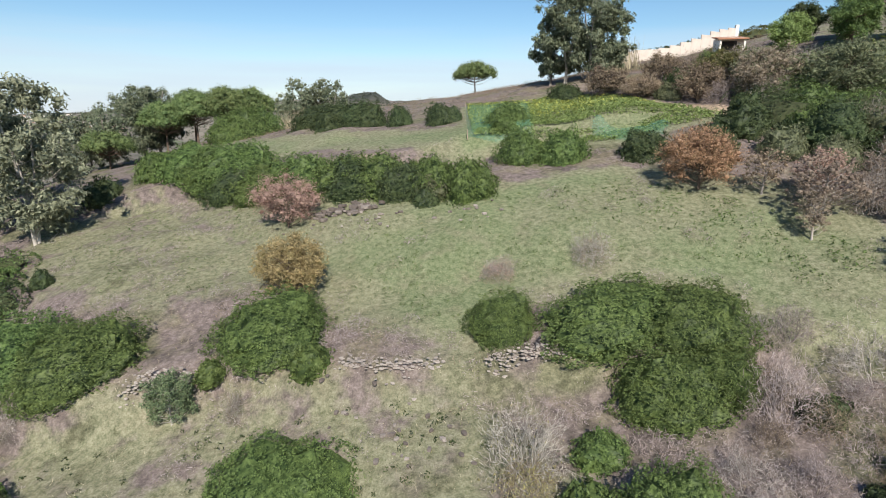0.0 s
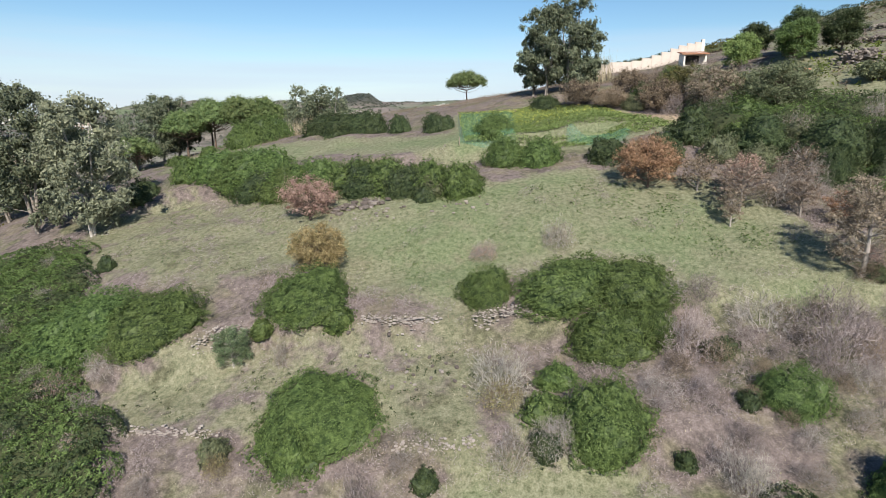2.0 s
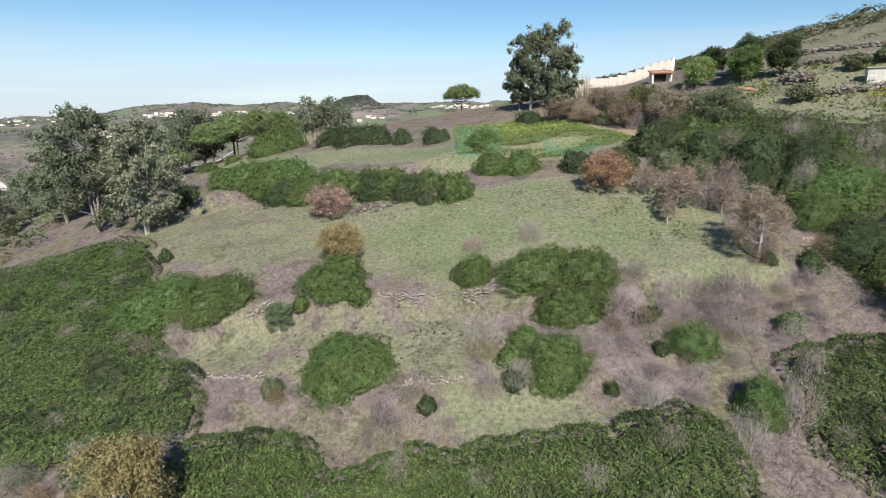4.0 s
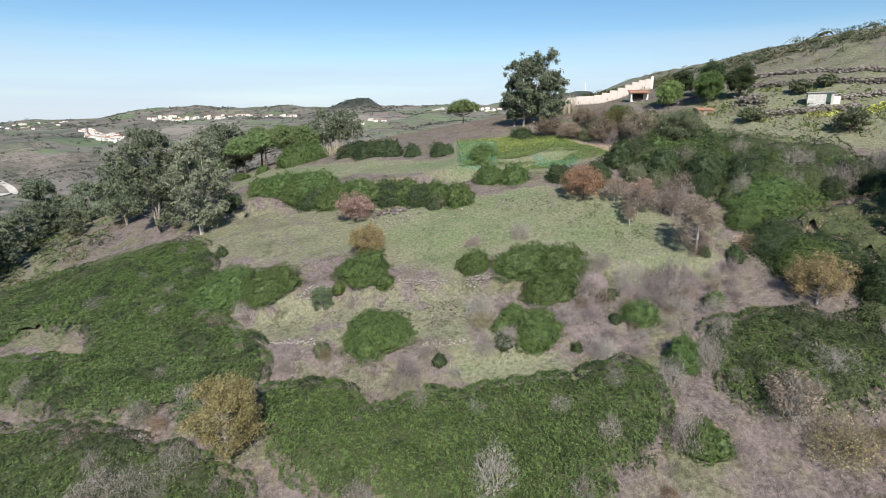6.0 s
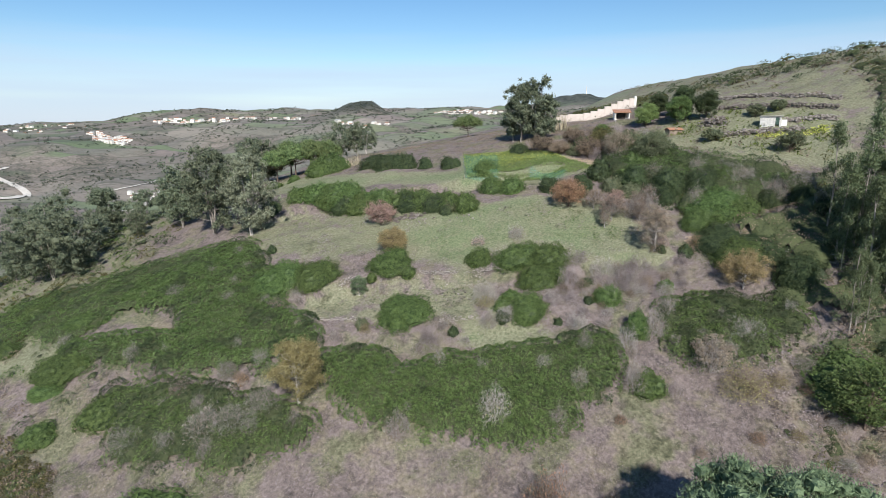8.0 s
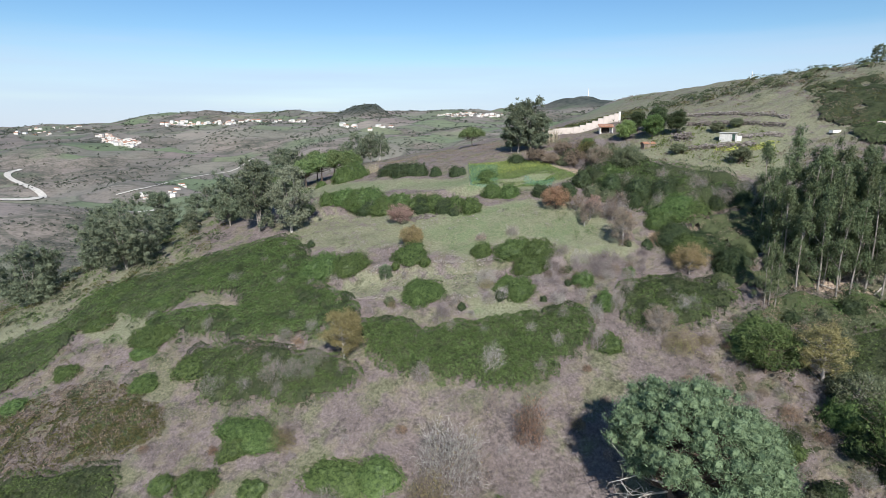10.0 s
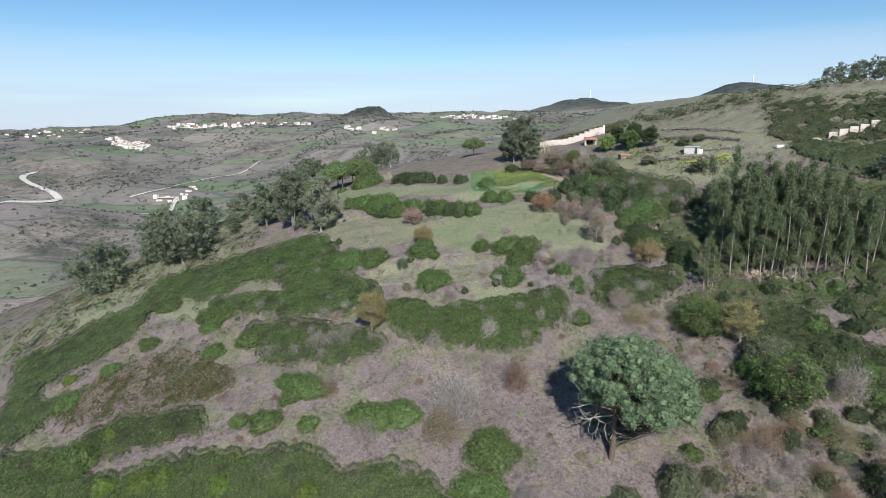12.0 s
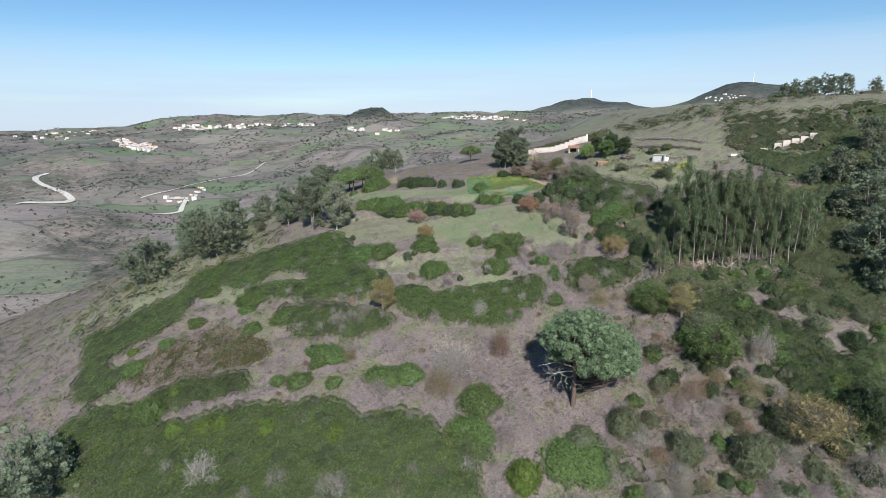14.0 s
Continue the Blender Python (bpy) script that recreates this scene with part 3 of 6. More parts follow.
def near_poly(poly, x, y, soft):
    """1 inside a polygon, falling to 0 within soft metres outside."""
    x, y = np.asarray(x, float), np.asarray(y, float)
    best = np.full(x.shape, 1e9)
    for (x0, y0), (x1, y1) in zip(poly, poly[1:] + poly[:1]):
        dx, dy = x1 - x0, y1 - y0
        u = np.clip(((x - x0) * dx + (y - y0) * dy) / (dx * dx + dy * dy + 1e-9), 0, 1)
        best = np.minimum(best, np.hypot(x - x0 - u * dx, y - y0 - u * dy))
    best = np.where(inside(poly, x, y), 0, best)
    return np.clip(1 - best / soft, 0, 1)


def scatter(g, poly, gap, tries=4000, apart=None):
    """Points strewn over a polygon, none nearer than gap to another."""
    xs, ys = [p[0] for p in poly], [p[1] for p in poly]
    got = np.zeros((0, 2))
    px, py = g.uniform(min(xs), max(xs), tries), g.uniform(min(ys), max(ys), tries)
    ok = inside(poly, px, py)
    for a, b in zip(px[ok], py[ok]):
        if len(got) == 0 or ((got - (a, b)) ** 2).sum(1).min() > gap * gap:
            got = np.vstack([got, (a, b)])
    return got


# ---- regions of the plan ----
PASTURE = [(-41.0, 54.7), (-34.4, 59.3), (-15.2, 53.3), (-4.9, 49.7), (5.1, 47.5), (15.9, 48.9), (25.4, 42.3), (27.8, 38.2), (30.7, 28.1), (25.3, 28.5), (19.8, 31.8), (20.3, 34.5), (11.7, 37.6), (6.5, 36.2), (1.4, 35.2), (0.8, 32.9), (-7.5, 36.3), (-10.7, 42.6), (-20.5, 38.4), (-34.2, 43.5)]
EAST_PASTURE = [(8.0, 47.0), (16.0, 48.0), (25.0, 41.5), (29.0, 31.0), (22.0, 33.5), (15.0, 38.5)]
UPPER_TURF = [(-43.0, 88.2), (-22.4, 76.9), (1.5, 66.6), (2.4, 61.4), (-16.7, 70.5), (-40.0, 74.9)]
LOWER_TURF = [(-24.8, 26.4), (-23.1, 28.2), (-17.4, 28.7), (-10.5, 28.6), (-6.5, 27.8), (0.7, 27.4), (6.8, 23.5), (5.0, 19.9), (2.5, 19.7), (-3.2, 21.3), (-12.8, 22.4), (-23.2, 24.1)]
LOW_STRIP = [(0.5, 16.5), (8.4, 16.9), (11.6, 14.8), (7.9, 14.3), (1.5, 15.7)]
CROP = [(3.3, 61.5), (3.4, 80.6), (14.2, 79.4), (23.7, 72.7), (28.3, 63.9), (30.7, 59.5), (25.6, 57.8), (21.8, 58.7)]
BARE_TRACK = [(24.4, 70.6), (30.1, 66.4), (32.4, 59.9), (30.3, 58.2), (27.0, 63.1)]
SPUR_TURF = [(-84.2, 40.9), (-73.1, 36.9), (-60.7, 25.8), (-56.5, 19.5), (-68.4, 22.5), (-73.9, 27.0), (-79.2, 29.2)]
SPUR_RIM = [(-103.3, 38.6), (-93.5, 40.9), (-89.5, 36.3), (-96.7, 30.1)]
HILL_TURF = [(52.3, 77.9), (64.3, 78.5), (77.8, 57.5), (68.0, 43.9), (61.0, 50.3), (54.7, 57.7), (49.0, 65.1)]
RED_EARTH = [(37.5, 30.0), (41.5, 30.4), (47.8, 29.8), (49.0, 25.8), (45.7, 27.4), (37.2, 27.8)]
PATH_EARTH = [(-1.8, 32.9), (1.3, 32.1), (0.7, 28.5), (-0.3, 26.5), (-1.7, 27.7), (-1.5, 29.5)]
GULLY = [(55.6, 13.3), (61.1, 11.2), (65.2, 7.9), (62.0, 6.9), (56.8, 10.9)]

# ---- ground ----
def spread_axis(lo, hi, step, reach, grow_lo, grow_hi):
    """Even steps over the near ground, ever wider ones out to the horizon."""
    def out(grow):
        a, s = [0.0], step
        while a[-1] < reach:
            s *= grow
            a.append(a[-1] + s)
        return a[1:]
    return np.array([lo - v for v in reversed(out(grow_lo))] + list(np.arange(lo, hi + 0.01, step)) + [hi + v for v in out(grow_hi)])


gx, gy = spread_axis(-130, 120, 1.25, 4400, 1.038, 1.055), spread_axis(-60, 125, 1.25, 4400, 1.09, 1.032)
GX, GY = np.meshgrid(gx, gy)
GZ = height(GX, GY)


def lie(x, y):
    """The height of the ground sheet itself, which is coarser than the land far off."""
    x, y = np.asarray(x, float), np.asarray(y, float)
    i, j = np.clip(np.searchsorted(gx, x) - 1, 0, len(gx) - 2), np.clip(np.searchsorted(gy, y) - 1, 0, len(gy) - 2)
    u, v = (x - gx[i]) / (gx[i + 1] - gx[i]), (y - gy[j]) / (gy[j + 1] - gy[j])
    return GZ[j, i] * (1 - u) * (1 - v) + GZ[j, i + 1] * u * (1 - v) + GZ[j + 1, i] * (1 - u) * v + GZ[j + 1, i + 1] * u * v


ny_, nx_ = GX.shape
ii = (np.arange(ny_ - 1)[:, None] * nx_ + np.arange(nx_ - 1)).ravel()
ground_mesh = sheet("ground", np.stack([GX, GY, GZ], -1).reshape(-1, 3), np.stack([ii, ii + 1, ii + nx_ + 1, ii + nx_], 1), [GROUND], True)
turf = sum(near_poly(p, GX, GY, s) * k for p, s, k in ((PASTURE, 5, 0.56 + 0.54 * sstep(-26, 6, GX)), (UPPER_TURF, 4, 1.0), (LOWER_TURF, 3, 0.55), (LOW_STRIP, 3, 0.8), (CROP, 2, 1.0), (HILL_TURF, 8, 0.75), (SPUR_TURF, 4, 0.75), (SPUR_RIM, 4, 0.7)))
turf = np.maximum(turf, 0.58 * sstep(-45, -75, GX) * sstep(0, 40, GY) * (1 - sstep(-110, -160, GX)))
turf = np.maximum(turf, 0.56 * sstep(44, 60, GX) * sstep(44, 70, GY + 0.5 * (GX - 50)))
earth = sum(near_poly(p, GX, GY, s) * k for p, s, k in ((RED_EARTH, 2.5, 0.9), (BARE_TRACK, 1.2, 0.55), (PATH_EARTH, 2, 0.22), (GULLY, 2, 0.55)))
farm = np.maximum.reduce([sstep(150, 230, GY - 60 * sstep(40, 130, GX)), sstep(-250, -380, GX), sstep(-130, -200, GY), sstep(220, 300, GX)])
wood = np.clip(sum(1.6 * np.exp(-((GX - a) ** 2 + (GY - b) ** 2) / (2 * (1.25 * w) ** 2)) for a, b, _, w in HILLS[:1] + HILLS[3:5]) - 0.25, 0, 1)
for a, b, _, w in ((-1060, 1299, 0, 190), (-985, 1390, 0, 170), (-1637, 1974, 0, 190)):  # the wooded side of the far valley
    wood = np.maximum(wood, 0.6 * np.exp(-((GX - a) ** 2 + (GY - b) ** 2) / (2 * w * w)) * sstep(-0.5, 0.3, waves(GX, GY, 210, 37)))
cover = np.stack([np.clip(turf, 0, 1), np.clip(earth, 0, 1), farm, wood], -1)
ground_mesh.color_attributes.new("cover", "FLOAT_COLOR", "POINT").data.foreach_set("color", cover.astype(np.float32).ravel())
ground = tagged(new("ground", ground_mesh), "grassy hillside with dry terraces above a farmed valley", "ground", kind="structure")

# ---- evergreen shrubs ----
BUSH = {
    "mastic": (MASTIC, "dense dark-green mastic bush with a rounded crown on the slope"),
    "young": (MASTIC_BRIGHT, "bright green shrub with fresh leaves among darker bushes"),
    "dark": (DARK_LEAF, "very dark evergreen bush with small leaves on the hillside"),
    "grey": (GREY_LEAF, "grey-green shrub with pale leaves standing in dry scrub"),
    "gorse": (GORSE, "low ochre gorse cushion on the dry slope"),
}
SIZES = ((1.5, 1800, 0.090, 14, 0.44), (2.8, 6000, 0.052, 30, 0.36), (99, 12000, 0.036, 60, 0.28), (999, 32000, 0.0225, 70, 0.27))
bush_meshes = {}


def shrub(kind, x, y, r, q, h, g=random, name="shrub", group=""):
    """One bush on the ground at x, y, with its half-widths across and along the slope and its height."""
    mat, label = BUSH[kind]
    band = next(k for k, s in enumerate(SIZES) if r <= s[0])
    if r > 1.9 and 12 < y < 44:  # the bushes that the camera passes nearest
        band = 3
    turn = g.randrange(2)
    key = (kind, band, turn)
    if key not in bush_meshes:
        _, leaves, size, puffs, depth = SIZES[band]
        bush_meshes[key] = bush_mesh(kind + "_bush", 11 * band + turn + 100 * len(bush_meshes), leaves, size, puffs, mat, depth)
    ob = new(name, bush_meshes[key])
    ob.matrix_world = Matrix.Translation(spot(x, y, 0.12 * h)) @ slope_turn(x, y, 0.8) @ pose(0, 0, 0, 0, 0, g.uniform(-8, 8)) @ Matrix.Diagonal((r * 1.06, q * 1.06, h * 1.05, 1)) @ pose(0, 0, 0, 0, 0, g.uniform(0, 360))
    return tagged(ob, label, "shrub", group)


def canopy(name, poly, seed, mats, tall, reach, density, fill, size=0.18, cell=0.55):
    """Bushes grown together: rounded crowns that run into each other over a stretch of ground, set with leaf tufts."""
    g = np.random.RandomState(seed)
    close = 0.66 if fill < 1.1 else 1.0
    c = scatter(g, poly, reach * fill * close, 5000)
    r, h, m = reach * g.uniform(0.8, 1.3, len(c)), tall * 0.9 * g.uniform(0.72, 1.1, len(c)), g.randint(0, len(mats), len(c))

    def roof(x, y):
        """Height of the topmost crown over every point; x must rise."""
        best = np.zeros(x.shape)
        for k in range(len(c)):
            cut = slice(*np.searchsorted(x, (c[k, 0] - r[k], c[k, 0] + r[k])))
            u = ((x[cut] - c[k, 0]) ** 2 + (y[cut] - c[k, 1]) ** 2) / r[k] ** 2
            near = np.nonzero(u < 1)[0] + cut.start
            if len(near):
                best[near] = np.maximum(best[near], h[k] * np.sqrt(1 - u[near - cut.start]))
        return best

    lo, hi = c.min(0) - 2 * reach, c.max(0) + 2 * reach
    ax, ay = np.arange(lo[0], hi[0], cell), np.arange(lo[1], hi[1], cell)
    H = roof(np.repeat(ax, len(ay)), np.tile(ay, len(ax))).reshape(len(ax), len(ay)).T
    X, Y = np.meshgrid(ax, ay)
    # closed inner sheet; its dark colour paints the shade between the leaf tufts
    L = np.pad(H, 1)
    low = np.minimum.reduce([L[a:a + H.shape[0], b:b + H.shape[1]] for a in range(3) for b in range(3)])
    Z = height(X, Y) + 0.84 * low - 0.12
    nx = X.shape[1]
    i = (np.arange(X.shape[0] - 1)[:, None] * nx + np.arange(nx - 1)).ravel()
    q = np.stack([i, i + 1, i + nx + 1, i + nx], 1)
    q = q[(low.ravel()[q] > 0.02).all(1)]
    # tuft places over every crown, but for those that lie inside a neighbour
    who = np.repeat(np.arange(len(c)), np.maximum(8, (density * 1.75 * r * (r + h)).astype(int)))
    d = hemi_dirs(g, len(who), 0.0)
    wob = 1 + 0.07 * np.sin(4.1 * d[:, 0] + who) * np.sin(4.7 * d[:, 1] + 2.0 * who) + 0.06 * np.sin(9.0 * d[:, 0] + 3.0 * who) * np.sin(8.0 * d[:, 1] + who)
    x, y, up = c[who, 0] + d[:, 0] * r[who] * wob, c[who, 1] + d[:, 1] * r[who] * wob, d[:, 2] * h[who] * wob
    order = np.argsort(x)
    who, d, x, y, up = who[order], d[order], x[order], y[order], up[order]
    keep = up > 0.86 * roof(x, y)
    who, d, x, y, up = who[keep], d[keep], x[keep], y[keep], up[keep]
    out = unit(d / np.stack([r[who], r[who], h[who]], 1))
    lv, lf = tufts(g, np.stack([x, y, height(x, y) + up], 1), out, 0.82 * size, 0.75 * size, 4)
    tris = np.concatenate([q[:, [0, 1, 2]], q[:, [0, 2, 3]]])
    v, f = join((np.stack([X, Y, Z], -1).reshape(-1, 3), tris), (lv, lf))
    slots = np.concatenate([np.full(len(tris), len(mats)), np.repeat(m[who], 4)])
    return new(name, sheet(name, v, f, [*mats, INNER_SHADE], False, slots))


# single bushes of the pasture and its terraces
for kind, x, y, r, q, h in (
    ("mastic", -10.6, 32.5, 4.03, 4.03, 3.04), ("mastic", -7.6, 29.4, 1.31, 1.31, 1.61), ("mastic", 3.8, 32.3, 2.51, 2.51, 2.57),
    ("mastic", 10.4, 31.2, 5.4, 3.5, 3.0), ("mastic", 14.9, 30.3, 4.0, 3.6, 2.9), ("mastic", 12.3, 27.2, 3.7, 3.0, 3.2), ("mastic", 15.0, 27.4, 2.4, 2.4, 2.8),
    ("mastic", -8.0, 22.6, 5.4, 4.25, 2.3), ("mastic", -8.8, 19.2, 1.68, 1.68, 2.51),
    ("mastic", 6.3, 20.4, 1.46, 1.46, 1.71), ("mastic", 9.6, 19.2, 3.5, 2.8, 3.2), ("mastic", 7.8, 23.9, 1.56, 1.56, 1.44), ("dark", 6.0, 18.2, 1.02, 1.02, 1.36),
    ("mastic", 21.2, 19.9, 2.25, 2.25, 2.32), ("dark", 18.5, 19.8, 0.79, 0.79, 1.15), ("dark", 19.2, 24.9, 1.34, 1.34, 1.43), ("dark", -1.0, 17.5, 0.87, 0.87, 1.39),
):
    shrub(kind, x, y, r, q, h)
for kind, x, y, r, q, h in (
    ("mastic", -22.9, 31.9, 4.7, 4.1, 3.0), ("mastic", -29.2, 33.2, 6.2, 4.8, 3.5), ("mastic", -13.6, 29.6, 0.96, 0.96, 1.07), ("dark", -33.6, 44.0, 1.00, 1.00, 1.61),
    ("dark", -38.1, 61.5, 2.49, 2.49, 2.97), ("mastic", 29.8, 20.7, 1.39, 1.39, 1.58), ("dark", 13.7, 17.0, 0.73, 0.73, 1.17), ("dark", 31.7, 27.9, 0.85, 0.85, 0.90),
    ("dark", 35.3, 27.4, 1.31, 1.31, 1.71), ("grey", -14.1, 20.4, 1.01, 1.01, 1.62), ("dark", -1.5, 48.6, 1.32, 1.32, 1.64), ("grey", -0.7, 50.6, 2.51, 2.51, 2.38),
):
    shrub(kind, x, y, r, q, h)

# the two evergreen hedges across the upper terraces
for kind, x, y, r, q, h in (
    ("mastic", -32.7, 63.8, 2.78, 2.35, 3.07), ("mastic", -28.5, 63.0, 4.59, 3.88, 3.47), ("mastic", -22.9, 61.3, 5.08, 4.29, 3.60), ("mastic", -16.4, 58.7, 5.23, 4.42, 3.82),
    ("mastic", -9.8, 55.4, 4.15, 3.51, 3.82), ("mastic", -5.6, 53.5, 4.40, 3.71, 4.06), ("mastic", -0.9, 51.3, 3.13, 2.65, 3.95), ("mastic", 2.7, 49.3, 2.87, 2.42, 3.80),
    ("mastic", -25.1, 60.5, 4.19, 3.54, 3.24), ("mastic", -13.5, 56.5, 4.04, 3.41, 4.10), ("mastic", -18.5, 57.7, 4.37, 3.69, 3.56), ("dark", -3.6, 50.9, 3.12, 2.64, 3.65), ("dark", -8.8, 53.6, 4.04, 3.41, 3.14), ("dark", -22.4, 58.6, 3.40, 2.87, 3.15),
):
    shrub(kind, x, y, r, q, h, group="hedge of the upper terrace")
for kind, x, y, r, q, h in (
    ("mastic", -32.6, 87.6, 4.32, 4.32, 5.20), ("mastic", -29.5, 92.6, 3.66, 3.66, 4.88), ("dark", -18.5, 83.9, 4.28, 4.28, 3.59), ("dark", -11.7, 79.7, 3.84, 3.84, 3.47), ("dark", -5.7, 75.6, 1.86, 1.86, 2.98),
    ("dark", -0.3, 73.0, 2.02, 2.02, 3.01), ("dark", -15.0, 80.9, 4.13, 4.13, 3.82), ("dark", -10.1, 78.3, 2.39, 2.39, 3.46), ("dark", 1.3, 73.1, 1.36, 1.36, 2.18), ("mastic", -30.9, 89.1, 4.36, 4.36, 5.22), ("mastic", -44.5, 86.0, 2.2, 2.2, 1.9), ("mastic", -40.0, 88.0, 1.8, 1.8, 1.9), ("mastic", 8.1, 56.7, 2.92, 2.92, 3.39), ("mastic", 12.0, 55.2, 2.99, 2.99, 3.63),
    ("dark", 19.4, 53.5, 2.53, 2.53, 3.01), ("mastic", 7.4, 64.2, 3.01, 3.01, 3.01), ("dark", 16.6, 77.1, 2.62, 2.62, 2.09),
):
    shrub(kind, x, y, r, q, h, group="bushes behind the upper terrace")

# grown-together thickets
CARPET_LEFT = [(-42.6, 46.8), (-36.4, 43.9), (-33.7, 39.9), (-30.2, 29.7), (-22.9, 22.7), (-20.1, 17.1), (-26.1, 17.6), (-27.0, 14.5), (-32.8, 16.3), (-38.4, 15.9), (-44.9, 18.1), (-50.1, 19.9), (-58.3, 21.7), (-60.7, 24.7), (-51.2, 23.9), (-43.4, 24.0), (-43.9, 28.5), (-55.9, 34.8), (-55.4, 39.6), (-47.9, 38.8), (-45.9, 43.7)]
CARPET_MIDDLE = [(-18.5, 14.8), (-15.2, 15.5), (-10.6, 14.1), (-8.5, 11.3), (-2.6, 11.9), (5.8, 12.2), (11.2, 12.3), (16.7, 13.0), (19.3, 11.8), (19.1, 8.4), (18.1, 5.4), (14.5, 4.9), (12.4, 5.2), (11.5, 1.5), (7.4, 0.8), (4.4, 0.4), (-0.5, 2.0), (-5.7, 3.7), (-11.0, 4.6), (-13.5, 6.5), (-16.6, 9.3)]
CARPET_LOW = [(-91.0, -16.3), (-86.8, -10.5), (-74.5, -11.4), (-70.3, -18.4), (-60.8, -19.1), (-48.2, -17.0), (-27.3, -18.9), (-22.1, -23.0), (-15.4, -21.5), (-8.4, -25.1), (-6.1, -29.0), (1.5, -28.4), (3.4, -31.5), (-0.9, -33.0), (0.8, -39.8), (-23.5, -41.8), (-54.2, -39.0), (-77.9, -30.9)]
SPUR_EDGE = [(-94.9, -2.5), (-99.4, 10.6), (-106.5, 21.8), (-100.7, 22.6), (-94.2, 28.6), (-83.0, 29.7), (-82.8, 38.4), (-71.9, 41.6), (-74.4, 34.8), (-70.8, 28.2), (-77.8, 27.8), (-77.4, 21.3), (-83.4, 14.5), (-92.8, 8.7), (-91.2, 4.4), (-83.8, 0.5), (-87.4, -6.4)]
LOWER_LEFT = [(-48.0, 14.5), (-38.7, 13.4), (-20.3, 7.1), (-18.5, 2.7), (-28.0, 1.5), (-41.1, 4.3)]
BAND_LEFT = [(-71.9, -8.5), (-65.5, -7.6), (-52.0, -7.4), (-50.1, -11.0), (-57.6, -12.6), (-67.4, -12.6)]
RIGHT_ROW = [(27.8, 16.1), (34.5, 16.5), (43.7, 14.7), (43.9, 11.2), (38.8, 7.7), (32.4, 7.1), (26.3, 9.0)]
RIGHT_BANK = [(51.0, -0.2), (61.1, -0.7), (64.5, -9.3), (71.5, -15.7), (70.8, -19.1), (74.3, -25.7), (72.6, -29.9), (70.0, -37.9), (64.7, -37.4), (63.4, -31.5), (60.3, -27.8), (62.5, -20.0), (59.6, -14.4), (52.5, -9.2)]
FIELD_HEDGE = [(33.3, 63.8), (45.4, 55.5), (57.8, 43.9), (57.4, 37.9), (49.3, 38.3), (42.3, 43.6), (33.7, 52.1)]
HILL_SCRUB = [(96.6, 79.6), (103.1, 76.0), (111.8, 66.0), (128.0, 54.0), (124.0, 38.0), (106.6, 35.7), (99.3, 43.3), (88.5, 54.5), (88.7, 62.5)]
HILL_THICKET = [(88.9, 49.8), (92.8, 48.9), (98.4, 39.6), (110.0, 31.6), (106.0, 22.0), (97.6, 27.0), (89.9, 38.9), (88.1, 45.6)]
GULLY_SCRUB = [(68.5, 1.1), (79.7, -3.7), (90.0, -9.7), (84.6, -17.8), (76.8, -12.6), (71.3, -7.8)]
PLANT_FLOOR = [(44, 14), (60, 12), (80, 8), (100, 6), (100, 30), (70, 36), (46, 32)]
CARPET_EDGE = [(-82.8, 43.1), (-66.2, 42.6), (-46.0, 48.4), (-38.7, 48.2), (-43.6, 37.1), (-55.9, 31.9), (-61.0, 26.7), (-68.9, 30.2)]
RIGHT_GULLY = [(33.8, 52.5), (43.1, 52.2), (53.9, 44.7), (63.3, 37.6), (58.8, 31.3), (53.4, 35.6), (48.8, 37.1), (42.1, 38.1), (38.6, 41.5), (35.0, 45.3)]
PLANT_FRONT = [(42, 4), (52, 0), (64, 1), (78, -4), (95, -8), (96, 2), (80, 4), (62, 8), (48, 10)]
RIGHT_WOODS = [(87.9, 23.1), (98.2, 21.0), (108.9, 12.5), (94.1, -8.9), (83.2, -3.8), (77.1, 0.7)]
RIGHT_FAR = [(71.5, -23.4), (82.0, -21.5), (75.0, -31.8), (72.6, -29.9)]
